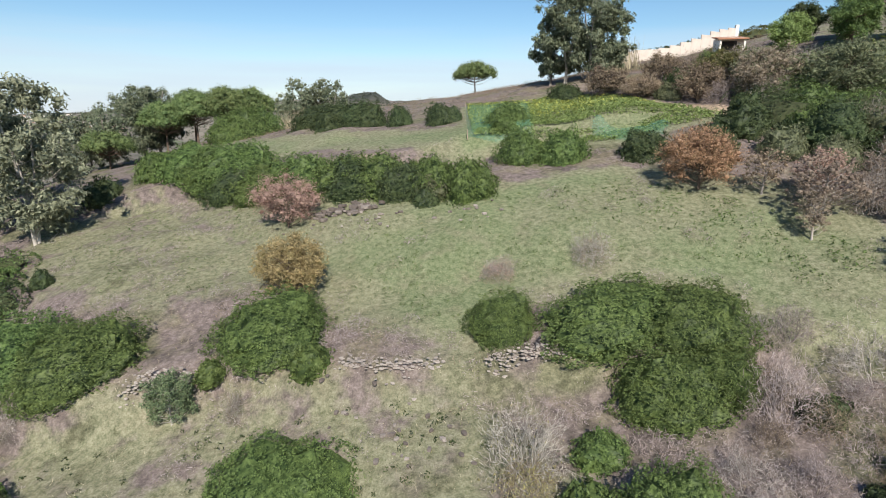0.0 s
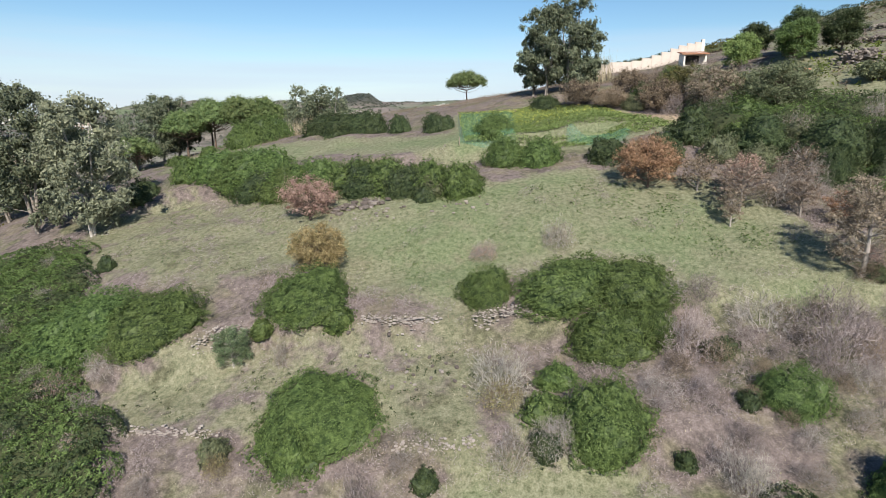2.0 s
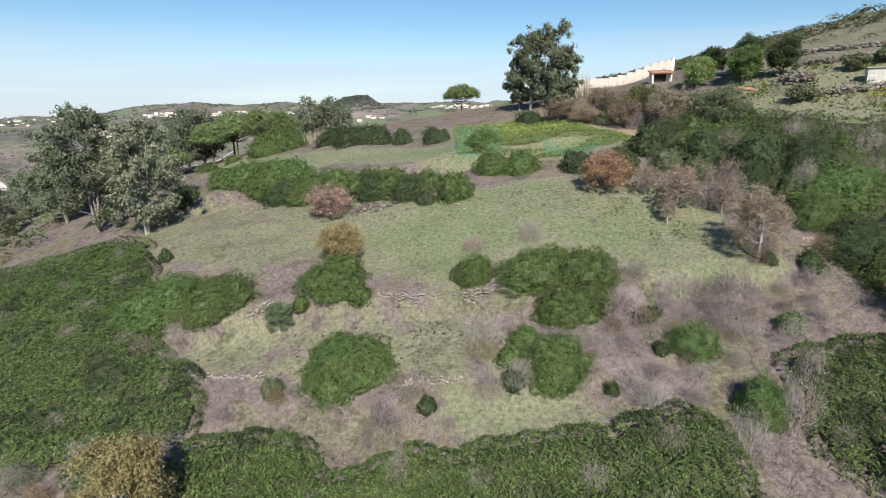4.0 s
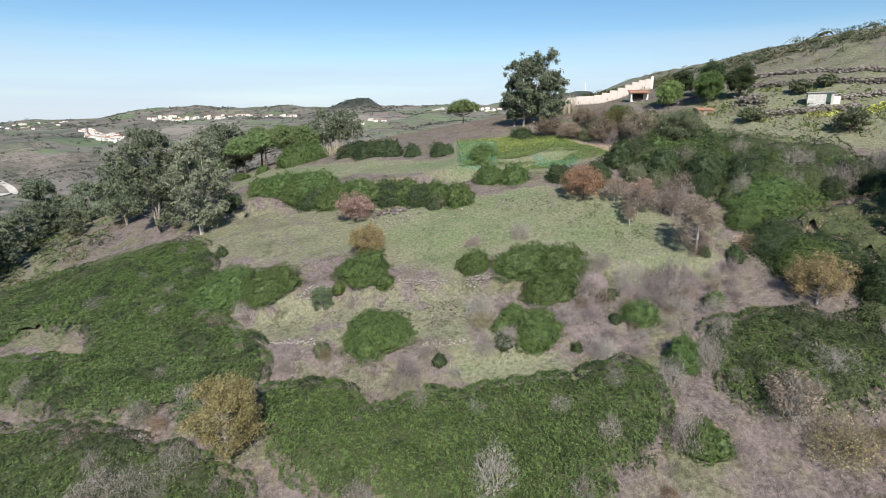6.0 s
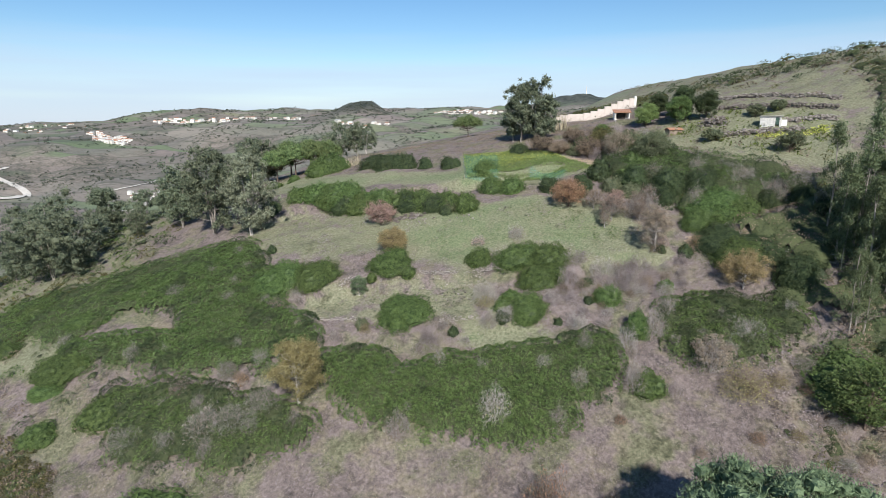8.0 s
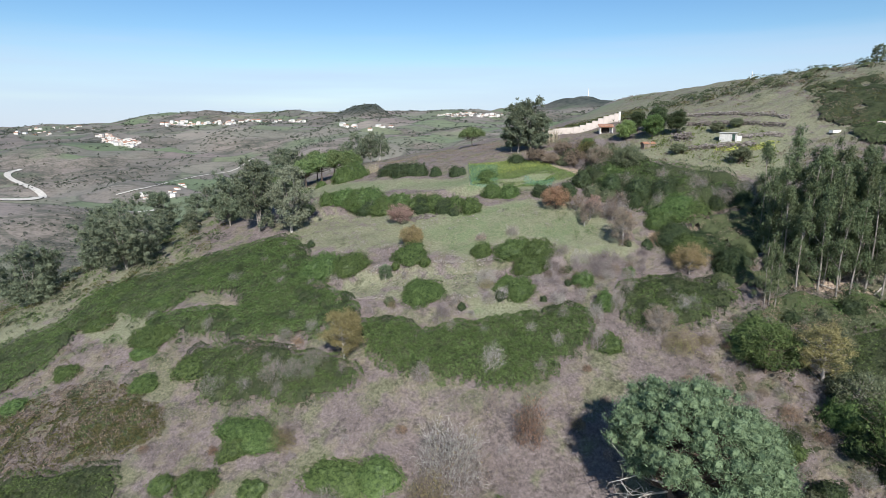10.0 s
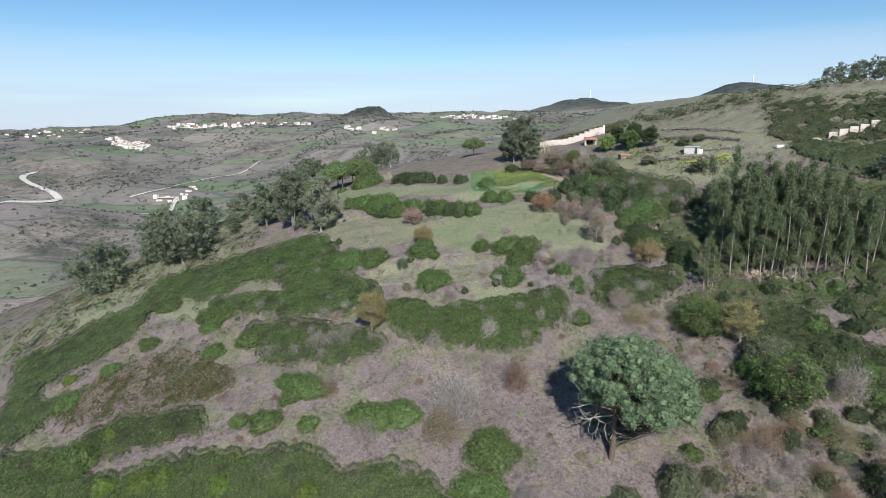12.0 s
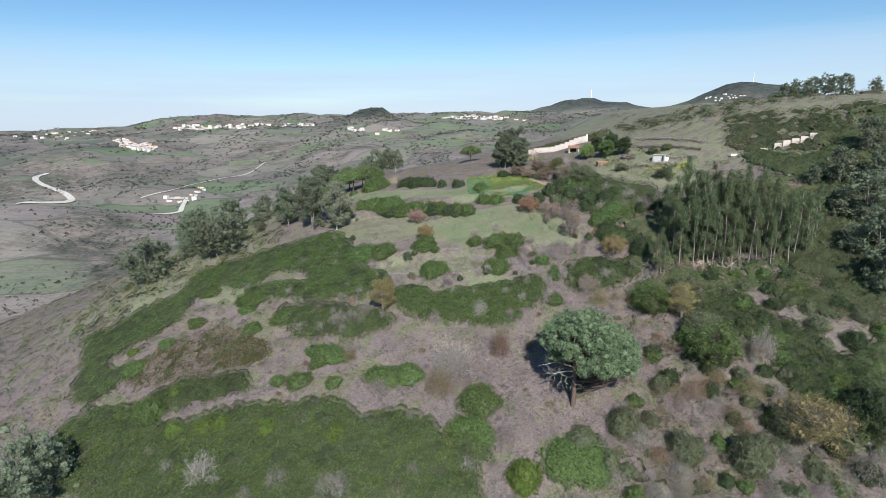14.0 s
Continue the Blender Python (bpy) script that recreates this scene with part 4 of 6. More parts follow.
for name, poly, seed, mats, tall, reach, density, fill in (
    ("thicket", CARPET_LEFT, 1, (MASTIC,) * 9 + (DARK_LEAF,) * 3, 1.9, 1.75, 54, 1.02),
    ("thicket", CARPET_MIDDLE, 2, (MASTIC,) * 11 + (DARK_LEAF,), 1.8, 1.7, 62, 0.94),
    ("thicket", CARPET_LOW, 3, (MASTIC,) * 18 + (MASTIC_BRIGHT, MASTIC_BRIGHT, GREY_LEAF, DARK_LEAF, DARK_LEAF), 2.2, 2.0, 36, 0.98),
    ("thicket", PLANT_FLOOR, 16, (DARK_LEAF, DARK_LEAF, TWIG_BROWN, TWIG_BROWN), 2.4, 2.6, 12, 1.2),
    ("thicket", SPUR_EDGE, 4, (MASTIC, MASTIC, DARK_LEAF), 1.6, 2.0, 28, 0.95),
    ("thicket", LOWER_LEFT, 5, (MASTIC, MASTIC, DARK_LEAF), 1.8, 2.0, 36, 0.95),
    ("thicket", BAND_LEFT, 6, (MASTIC, MASTIC, DARK_LEAF), 1.6, 2.0, 32, 0.85),
    ("thicket", RIGHT_ROW, 7, (MASTIC, MASTIC, DARK_LEAF), 1.9, 1.8, 44, 0.95),
    ("thicket", RIGHT_BANK, 8, (MASTIC, DARK_LEAF, DARK_LEAF), 2.0, 1.9, 32, 0.95),
    ("thicket", FIELD_HEDGE, 9, (DARK_LEAF, MASTIC), 2.8, 3.0, 18, 0.80),
    ("thicket", GULLY_SCRUB, 11, (DARK_LEAF, DARK_LEAF, MASTIC, TWIG_BROWN), 1.9, 2.0, 20, 1.05),
    ("thicket", CARPET_EDGE, 12, (MASTIC, MASTIC, DARK_LEAF), 1.6, 2.1, 28, 0.95),
    ("thicket", RIGHT_GULLY, 14, (DARK_LEAF, DARK_LEAF, DARK_LEAF, GORSE), 1.5, 2.2, 34, 1.25),
    ("thicket", PLANT_FRONT, 18, (DARK_LEAF, DARK_LEAF, GREY_LEAF, TWIG_BROWN, MASTIC), 1.7, 1.8, 26, 1.15),
    ("thicket", RIGHT_WOODS, 17, (DARK_LEAF, DARK_LEAF, MASTIC, GREY_LEAF), 3.2, 2.8, 12, 0.95),
    ("thicket", RIGHT_FAR, 15, (DARK_LEAF, MASTIC, DARK_LEAF), 2.0, 2.0, 30, 0.9),
    ("scrub", HILL_SCRUB, 10, (DARK_LEAF, GORSE, TWIG_BROWN, DARK_LEAF, GORSE, OAK_BROWN, DARK_LEAF), 1.5, 1.8, 14, 1.25),
    ("thicket", HILL_THICKET, 19, (DARK_LEAF, DARK_LEAF, MASTIC), 2.2, 2.2, 15, 1.0),
):
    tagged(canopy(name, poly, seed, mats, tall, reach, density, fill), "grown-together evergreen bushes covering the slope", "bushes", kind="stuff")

LEFT_PATCHES = [(-103.0, 10.2), (-90.1, 18.1), (-75.7, 22.2), (-61.9, 29.1), (-52.4, 19.1), (-51.5, 10.6), (-61.3, 8.8), (-73.0, 5.2), (-79.4, -4.9), (-93.6, -2.3)]
tagged(canopy("thicket", LEFT_PATCHES, 71, (MASTIC, DARK_LEAF, GREY_LEAF, TWIG_BROWN, OAK_BROWN), 1.0, 1.4, 22, 2.6), "patchy low bushes and gorse on the spur's shoulder", "bushes", kind="stuff")

BROWN_SLOPE = [(-83.2, -0.7), (-78.9, 6.5), (-71.7, 9.5), (-62.3, 10.8), (-48.3, 2.4), (-47.6, -3.1), (-53.0, -3.7), (-58.9, -5.5), (-69.0, -5.3), (-77.1, -6.0)]
OLIVE_SLOPE = [(-63.5, 2.1), (-60.1, 5.5), (-49.9, 3.6), (-47.0, -1.7), (-52.0, -3.4), (-57.8, -2.9)]
tagged(canopy("bracken", BROWN_SLOPE, 72, (TWIG_BROWN, GORSE, TWIG_BROWN, TWIG_BROWN, GORSE), 0.6, 0.9, 26, 1.35, 0.26, 0.5), "low brown bracken and dead bramble on the spur", "bracken", kind="stuff")
tagged(canopy("low_shrubs", OLIVE_SLOPE, 73, (GORSE, GORSE, MASTIC), 0.5, 0.9, 30, 1.0, 0.20, 0.5), "low olive-green cushion shrubs in brown bracken", "bushes", kind="stuff")
for kind, x, y, r, q, h in (
    ("mastic", -81.5, 1.2, 3.8, 2.6, 1.9), ("mastic", -76.5, 8.5, 2.8, 1.8, 1.6), ("mastic", -70.8, 14.4, 3.2, 2.2, 1.9), ("young", -85.2, 7.9, 1.8, 1.4, 1.3), ("mastic", -54.6, 8.9, 3.0, 2.2, 1.8), ("mastic", -72.2, 26.7, 3.4, 2.2, 1.9),
    ("mastic", -73.2, 38.0, 3.6, 2.4, 1.9), ("mastic", -60.5, 30.3, 5.0, 3.0, 2.0), ("mastic", -58.0, 20.0, 5.8, 3.4, 2.0), ("mastic", -59.5, 24.7, 2.6, 1.9, 1.7), ("mastic", -58.1, 16.0, 2.9, 2.0, 1.7), ("mastic", -53.1, 7.9, 1.8, 1.5, 1.4), ("mastic", -46.9, 11.2, 4.3, 3.0, 1.9),
    ("young", -61.7, -20.3, 2.4, 2.2, 3.0), ("young", -54.9, -20.7, 3.5, 2.4, 3.1), ("young", -51.1, -20.3, 2.3, 2.2, 3.0), ("young", -41.3, -22.6, 2.3, 2.3, 3.0), ("young", -27.0, -25.3, 2.5, 2.8, 3.0), ("young", -65.8, -9.9, 1.9, 1.7, 2.2),
):
    shrub(kind, x, y, r, q, h)

# single bushes of the lower slope
for kind, x, y, r, q, h in (
    ("mastic", -32.8, -4.2, 6.4, 3.0, 2.1), ("mastic", -18.6, -11.6, 5.6, 3.6, 2.2), ("mastic", -13.2, -12.2, 3.9, 3.0, 2.1), ("mastic", -42.4, -10.8, 1.74, 1.74, 2.0),
    ("mastic", -37.6, -11.4, 3.33, 2.8, 2.4), ("mastic", -29.6, -12.9, 1.86, 1.86, 1.8), ("mastic", -70.0, -13.8, 4.28, 4.28, 4.78), ("mastic", 1.9, -20.4, 4.82, 4.82, 3.39),
    ("mastic", -0.3, -27.0, 5.38, 4.69, 2.18), ("mastic", 19.3, -34.2, 7.39, 7.35, 2.18), ("young", 8.9, -37.0, 3.53, 3.53, 5.23), ("mastic", -33.8, -6.6, 3.03, 1.25, 2.18),
    ("dark", 39.7, -13.0, 1.97, 1.97, 2.08), ("grey", 28.7, -28.7, 3.38, 3.38, 5.41), ("dark", 40.5, -20.2, 2.21, 2.21, 3.54), ("mastic", 44.2, 1.8, 5.63, 5.63, 2.89),
    ("mastic", 44.2, 37.7, 5.72, 5.72, 3.24), ("mastic", 41.6, 24.1, 4.14, 4.14, 3.62), ("dark", 47.5, 18.8, 3.92, 3.92, 4.62),
):
    shrub(kind, x, y, r, q, h)
for kind, x, y, r, q, h in (
    ("grey", 38.5, -21.0, 2.3, 2.1, 3.2), ("grey", 61.5, -23.8, 1.6, 1.5, 2.2), ("mastic", 39.3, -14.5, 1.9, 1.8, 2.2),
    ("grey", 20.5, -31.0, 3.40, 3.40, 3.43), ("grey", 38.1, -34.8, 3.47, 3.47, 5.25), ("grey", 48.1, -38.1, 4.09, 4.09, 6.54), ("dark", 50.9, -16.5, 3.92, 3.92, 6.28),
    ("mastic", 48.1, -10.9, 3.03, 3.03, 4.85), ("grey", 57.0, -33.3, 3.71, 3.71, 5.67), ("dark", 70.1, -34.2, 5.62, 5.62, 7.79), ("mastic", 21.9, 4.9, 2.08, 2.08, 2.61),
("dark", 41.0, 28.1, 4.50, 4.50, 2.60), ("dark", 44.9, 25.3, 4.90, 4.67, 2.18),
    ("mastic", 46.0, 37.5, 6.73, 6.73, 2.38), ("mastic", 23.4, 13.5, 2.13, 2.13, 3.40),
):
    shrub(kind, x, y, r, q, h)

# ---- deciduous trees in winter leaf ----
def seated(ob, x, y, turn=0.0, scale=1.0):
    ob.matrix_world = Matrix.Translation(spot(x, y)) @ pose(0, 0, 0, 0, 0, turn) @ Matrix.Diagonal((scale, scale, scale, 1))
    return ob


def grown(name, seed, at, shape, leaf, bark, leaves, size, label):
    x, y, tall, wide = at
    return seated(tree(name, seed, tall, wide, shape, leaf, bark, leaves, size, label), x, y)


grown("oak_tree", 31, (-10.8, 36.9, 5.3, 6.1), "round", OAK_TAN, BARK_DARK, 18000, 0.15, "small oak with yellow-brown winter leaves behind a mastic bush")
grown("oak_tree", 32, (-13.9, 48.2, 5.3, 7.0), "round", OAK_PINK, BARK_DARK, 11000, 0.14, "low shrubby tree with pinkish dry leaves above the pasture")
grown("oak_tree", 33, (21.1, 45.2, 5.6, 7.4), "round", OAK_ORANGE, BARK_DARK, 15000, 0.15, "bushy oak with rusty orange leaves at the pasture's edge")
grown("oak_tree", 34, (-20.8, 8.5, 9.1, 8.0), "round", OAK_YELLOW, BARK_PALE, 21000, 0.20, "rounded oak with yellow-green leaves and pale bare limbs in a thicket")
grown("oak_tree", 37, (40.0, 18.7, 6.0, 7.8), "round", OAK_TAN, TWIG_GREY, 15000, 0.15, "yellowish tree in thin leaf beside the gully")
grown("oak_tree", 38, (27.1, 38.6, 5.4, 6.4), "round", OAK_BROWN, TWIG_GREY, 3600, 0.13, "rounded tree with pinkish-brown dry leaves at the pasture's edge")
grown("oak_tree", 39, (30.7, 28.1, 8.0, 6.3), "round", OAK_BROWN, TWIG_GREY, 11000, 0.15, "tall half-bare tree with brown leaves beside the gully")
grown("oak_tree", 40, (48.2, -5.9, 10.3, 8.1), "round", OAK_YELLOW, TWIG_GREY, 12000, 0.18, "half-bare yellowish tree over the steep bank")
grown("oak_tree", 41, (49.4, -19.2, 11.1, 13.6), "round", MASTIC, BARK_DARK, 9000, 0.26, "leafy green tree standing in the thicket of the steep bank")
grown("oak_tree", 42, (59.1, -36.8, 10.5, 13.8), "round", OAK_YELLOW, TWIG_GREY, 18000, 0.18, "thin yellowish tree with bare twigs on the lower slope")

grown("oak_tree", 43, (42.4, -2.7, 8.1, 10.3), "round", MASTIC, BARK_DARK, 7000, 0.26, "leafy dark-green tree over the brushy slope")
grown("oak_tree", 44, (49.5, -11.3, 7.6, 7.4), "round", GREY_LEAF, TWIG_GREY, 3500, 0.28, "grey-green half-bare tree on the brushy slope")
grown("oak_tree", 45, (29.9, 6.4, 5.1, 5.5), "round", OAK_BROWN, TWIG_GREY, 2500, 0.20, "half-bare tree with brown leaves below the gully")

for seed, leaf, at in (
    (46, TWIG_BROWN, (24.8, 71.6, 3.6, 6.0)), (47, TWIG_BROWN, (30.3, 67.4, 5.0, 7.2)), (48, OAK_BROWN, (35.2, 62.4, 7.2, 7.8)),
    (49, TWIG_BROWN, (28.8, 75.4, 4.8, 6.4)), (50, GORSE, (34.3, 69.7, 5.7, 8.4)), (58, TWIG_BROWN, (21.1, 74.3, 4.3, 7.3)),
):
    grown("bare_tree", seed, at, "round", leaf, TWIG_BROWN, 9000, 0.16, "twiggy half-bare tree with withered brown leaves beside the field")

# the ragged line of small trees along the pasture's edge
for seed, kind, at, leaves in ((101, TWIG_BROWN, (25.1, 42.9, 4.2, 4.0), 1800), (102, OAK_PINK, (28.4, 41.2, 4.4, 4.0), 4500), (103, OAK_BROWN, (25.5, 37.0, 3.7, 2.4), 1500), (104, OAK_BROWN, (31.8, 40.0, 4.6, 3.8), 1800),
                               (105, OAK_BROWN, (31.3, 36.5, 4.6, 3.0), 2200), (106, TWIG_BROWN, (33.8, 41.0, 5.0, 4.2), 1800), (108, OAK_ORANGE, (33.4, 34.4, 3.2, 3.2), 3000)):
    grown("small_tree", seed, at, "round", kind, TWIG_GREY, leaves, 0.15, "thin half-bare tree with dry pinkish-brown leaves edging the pasture")
for kind, x, y, r, q, h in (("dark", 29.4, 54.6, 2.8, 2.8, 3.6), ("dark", 34.8, 49.8, 4.2, 3.6, 3.6), ("dark", 39.5, 45.4, 4.8, 3.6, 4.4), ("dark", 44.7, 43.5, 4.6, 3.6, 4.6), ("mastic", 39.3, 33.4, 2.9, 2.6, 3.6), ("grey", 30.6, 49.6, 2.4, 2.2, 2.8),
                            ("dark", 25.2, 51.6, 2.6, 2.4, 3.0), ("mastic", 36.4, 55.4, 3.4, 3.0, 3.4), ("grey", 33.0, 46.6, 2.2, 2.0, 2.6), ("dark", 24.0, 48.6, 1.6, 1.5, 2.0), ("mastic", 36.8, 79.8, 2.4, 2.2, 2.6)):
    shrub(kind, x, y, r, q, h)
grown("olive_tree", 109, (40.6, 57.0, 7.0, 8.6), "round", GREY_LEAF, BARK_DARK, 12000, 0.22, "large grey-green olive tree with a hazy rounded crown")

# ---- pines ----
big_pine = grown("pine_tree", 51, (20.2, -23.2, 21.6, 20.5), "dome", PINE, BARK_DARK, 90000, 0.36, "large spreading pine with a broad blue-green crown and dark trunk")
gd = np.random.RandomState(510)
for k, (z, way, long) in enumerate(((7.6, (-1.0, -0.45, 0.05), 3.2), (6.6, (-0.8, -0.8, -0.05), 2.8), (8.4, (-1.0, 0.1, 0.1), 3.4))):
    dead, ends = [], []
    fork(gd, (0, 0, z), unit(np.array(way)), long, 0.15, 3, dead, ends, 0.7, 0.02)
    hold("dead_limb", sheet("dead_limb", *tubes(dead, 5), [TWIG_PALE], True), big_pine, "bare bleached lower limb")
grown("pine_tree", 52, (-15.6, 28.2, 3.7, 3.4), "round", PINE, BARK_PALE, 9000, 0.12, "young pine with a tufted round crown on the lower terrace")
grown("stone_pine", 53, (7.0, 124.0, 7.4, 10.0), "umbrella", PINE_LIGHT, BARK_DARK, 14000, 0.26, "lone stone pine with a flat umbrella crown on the ridge")
for seed, at in ((54, (-45.5, 92.0, 9.4, 9.4)), (55, (-40.8, 93.0, 9.2, 9.6)), (56, (-36.2, 94.0, 8.8, 9.2)), (57, (-43.5, 98.0, 10.4, 9.0)), (59, (-38.0, 98.5, 10.0, 9.4)), (60, (-33.0, 97.0, 9.0, 8.8)), (100, (-52.0, 86.0, 6.4, 8.2))):
    grown("stone_pine", seed, at, "umbrella", PINE_LIGHT, BARK_DARK, 14000, 0.24, "stone pine with a light-green umbrella crown at the terrace's end")

# ---- eucalypts ----
GUM = "tall eucalypt with hanging dark-green foliage on the spur"
for seed, leaf, at in (
    (61, EUCALYPT_PALE, (-40.1, 52.7, 16.4, 9.8)), (63, EUCALYPT, (-49.0, 56.0, 18.6, 10.2)),
    (64, EUCALYPT, (-50.0, 98.0, 12.5, 9.0)), (65, EUCALYPT, (-79.6, 51.2, 16.7, 18.1)), (66, EUCALYPT, (-102.2, 48.8, 15.3, 15.8)),
    (67, EUCALYPT, (-97.3, 73.8, 14.6, 13.8)), (68, EUCALYPT, (-56.0, 104.0, 12.5, 9.0)), (69, EUCALYPT, (-59.7, 65.5, 14.7, 8.9)),
    (71, EUCALYPT, (-84.0, 78.0, 12.0, 9.0)), (72, EUCALYPT, (-85.3, -31.8, 14.2, 17.5)),
):
    grown("eucalyptus_tree", seed, at, "gum", leaf, BARK_PALE if leaf is EUCALYPT_PALE else BARK_GREY, 16000, 0.40, GUM)
for seed, at in ((81, (17.9, 83.4, 14.6, 8.4)), (82, (21.1, 82.2, 14.9, 8.8)), (83, (23.6, 82.6, 10.8, 6.3)), (84, (16.3, 86.3, 10.3, 5.9))):
    grown("eucalyptus_tree", seed, at, "gum", EUCALYPT, BARK_GREY, 12000, 0.38, "tall dark eucalypt in a close clump beside the crop field")
far_gum = grown("eucalyptus_tree", 85, (-38.0, 150.0, 14.5, 11.0), "gum", EUCALYPT, BARK_PALE, 7000, 0.38, "eucalypt standing alone beyond the ridge")
for x, y, s in ((-33, 152, 0.9), (-29, 149, 0.8), (-44, 160, 0.8)):
    seated(copy_thing(far_gum, Matrix()), x, y, 70 * x, s)

# the plantation above the gully
FELLED = ((611, 54.7, 21.1, 7.5, 0.24, 0.0), (612, 51.0, 21.5, 6, 0.12, -0.7), (613, 49.9, 22.7, 5, 0.12, -0.2), (614, 60.4, 6.5, 6, 0.16, 0.3), (615, 58.4, 11.1, 6, 0.13, -0.8), (616, 66.5, 8.2, 5, 0.14, 0.5), (617, 63.5, -18.9, 7, 0.2, 0.1), (618, 62.5, 4.9, 5, 0.14, -0.4))
PLANTATION = [(54, 10), (61, 7), (78, 2), (86, 7), (77, 16), (64, 26), (56, 28), (53, 18)]
poles = [tree("eucalyptus_tree", 90 + k, 17.0, 5.0, "pole", EUCALYPT_YOUNG, BARK_GREY, 4200, 0.36, "slender plantation eucalypt with a long bare trunk") for k in range(4)]
for p in poles:
    tagged(p, group="eucalypt plantation")
gp = np.random.RandomState(77)
for k, (x, y) in enumerate(scatter(gp, PLANTATION, 2.0, 1400)):
    ob = poles[k] if k < 4 else copy_thing(poles[k % 4], Matrix())
    seated(ob, x, y, gp.uniform(0, 360), gp.uniform(0.62, 1.1))

for k, (x, y, sc) in enumerate(((47.6, 8.4, 0.66), (48.6, 8.8, 0.74), (49.3, 8.1, 0.58))):
    seated(copy_thing(poles[k], Matrix()), x, y, 100 * k, sc)

# felled trunks at the plantation's foot
def felled_log(seed, x, y, long, thick, turn):
    g = np.random.RandomState(seed)
    u = np.linspace(-0.5, 0.5, 7)
    px, py = x + long * u * math.cos(turn), y + long * u * math.sin(turn)
    p = np.stack([px, py, height(px, py) + thick * 0.9 + 0.04 * g.normal(size=7)], 1)
    stubs = [([p[k], p[k] + [0.3 * g.normal(), 0.3 * g.normal(), 0.55]], [thick * 0.35, thick * 0.2]) for k in (2, 4, 5)]
    root = tagged(new("felled_log"), "pale barkless eucalypt log lying on the slope", "log")
    hold("log", sheet("log", *tubes([(p, np.linspace(thick, thick * 0.6, 7))], 8), [BARK_PALE], True), root)
    for q in stubs:
        hold("stub", sheet("stub", *tubes([q], 5), [BARK_GREY], True), root)


for seed, x, y, long, thick, turn in FELLED:
    felled_log(seed, x, y, long, thick, turn)

# ---- dry brush and grass ----
def turf_at(x, y):
    return np.clip(sum(near_poly(p, x, y, s) for p, s in ((PASTURE, 3), (UPPER_TURF, 3), (LOWER_TURF, 2), (LOW_STRIP, 2), (CROP, 1), (HILL_TURF, 4), (SPUR_TURF, 2), (SPUR_RIM, 2))), 0, 1)


def blades(g, x, y, tall, lean, width):
    """One thin upright triangle for every point."""
    k = len(x)
    a = g.uniform(0, 6.28, k)
    z = height(x, y)
    s = np.stack([np.cos(a), np.sin(a)], 1) * (width / 2)[:, None]
    tip = np.stack([x + g.normal(size=k) * lean, y + g.normal(size=k) * lean, z + tall], 1)
    p = np.stack([np.stack([x - s[:, 0], y - s[:, 1], z - 0.03], 1), np.stack([x + s[:, 0], y + s[:, 1], z - 0.03], 1), tip], 1)
    return p.reshape(-1, 3), np.arange(3 * k).reshape(-1, 3)


def brush(name, seed, area, count, keep, material, label, tall=0.7, reach=0.8, sprigs=48, twig=(0.27, 0.11)):
    """Low cushions of dead twigs, strewn where keep allows."""
    g = np.random.RandomState(seed)
    x0, y0, x1, y1 = area
    cx, cy = g.uniform(x0, x1, count), g.uniform(y0, y1, count)
    ok = g.uniform(0, 1, count) < keep(cx, cy)
    cx, cy = cx[ok], cy[ok]
    r = reach * g.uniform(0.5, 1.5, len(cx))
    h = tall * g.uniform(0.5, 1.4, len(cx))
    n = np.maximum(14, sprigs * r / reach).astype(int)
    who = np.repeat(np.arange(len(cx)), n)
    a, q = g.uniform(0, 6.28, len(who)), np.sqrt(g.uniform(0, 1, len(who)))
    x, y = cx[who] + r[who] * q * np.cos(a), cy[who] + r[who] * q * np.sin(a)
    up = h[who] * np.sqrt(np.clip(1.05 - q * q, 0.05, 1)) * g.uniform(0.75, 1.1, len(who))
    p = np.stack([x, y, height(x, y) + up * g.uniform(0.25, 0.9, len(who))], 1)
    rise = np.stack([np.cos(a) * q, np.sin(a) * q, np.full(len(who), 0.5)], 1)
    v, f = leaf_cloud(g, p, rise, twig[0], twig[1], -0.8, 1.5)
    return tagged(new(name, sheet(name, v, f, [material])), label, "brush", kind="stuff")


def wild(x, y):
    return (1 - turf_at(x, y)) * sstep(-0.8, -0.1, waves(x, y, 22, 21))


brush("heath", 201, (-75, -50, 40, 14), 7600, lambda x, y: wild(x, y), TWIG_MAUVE, "low mauve-grey cushions of leafless heath", 0.65, 0.85, 40, (0.31, 0.115))
brush("heath", 207, (-45, 14, 45, 44), 2300, lambda x, y: wild(x, y), TWIG_MAUVE, "soft mauve-grey cushions of leafless heath between the terraces", 0.7, 0.85, 110, (0.22, 0.11))
brush("heath", 202, (-45, 24, 32, 62), 1100, lambda x, y: sstep(0.25, 0.7, waves(x, y, 13, 23)) * 0.9, TWIG_MAUVE, "scattered mauve-grey cushions of leafless heath in the pasture", 0.5, 0.7, 80, (0.22, 0.11))
brush("bracken", 203, (-160, -60, 100, 60), 6000, lambda x, y: (1 - turf_at(x, y)) * sstep(-0.1, 0.5, waves(x, y, 17, 25)), TWIG_BROWN, "brown dead bracken and bramble stems", 0.7, 0.9, 40)
brush("bracken", 206, (30, -60, 95, 20), 2600, lambda x, y: 0.8 + 0 * x, TWIG_MAUVE, "mauve-brown dead bracken on the brushy slope", 0.8, 0.9, 45)
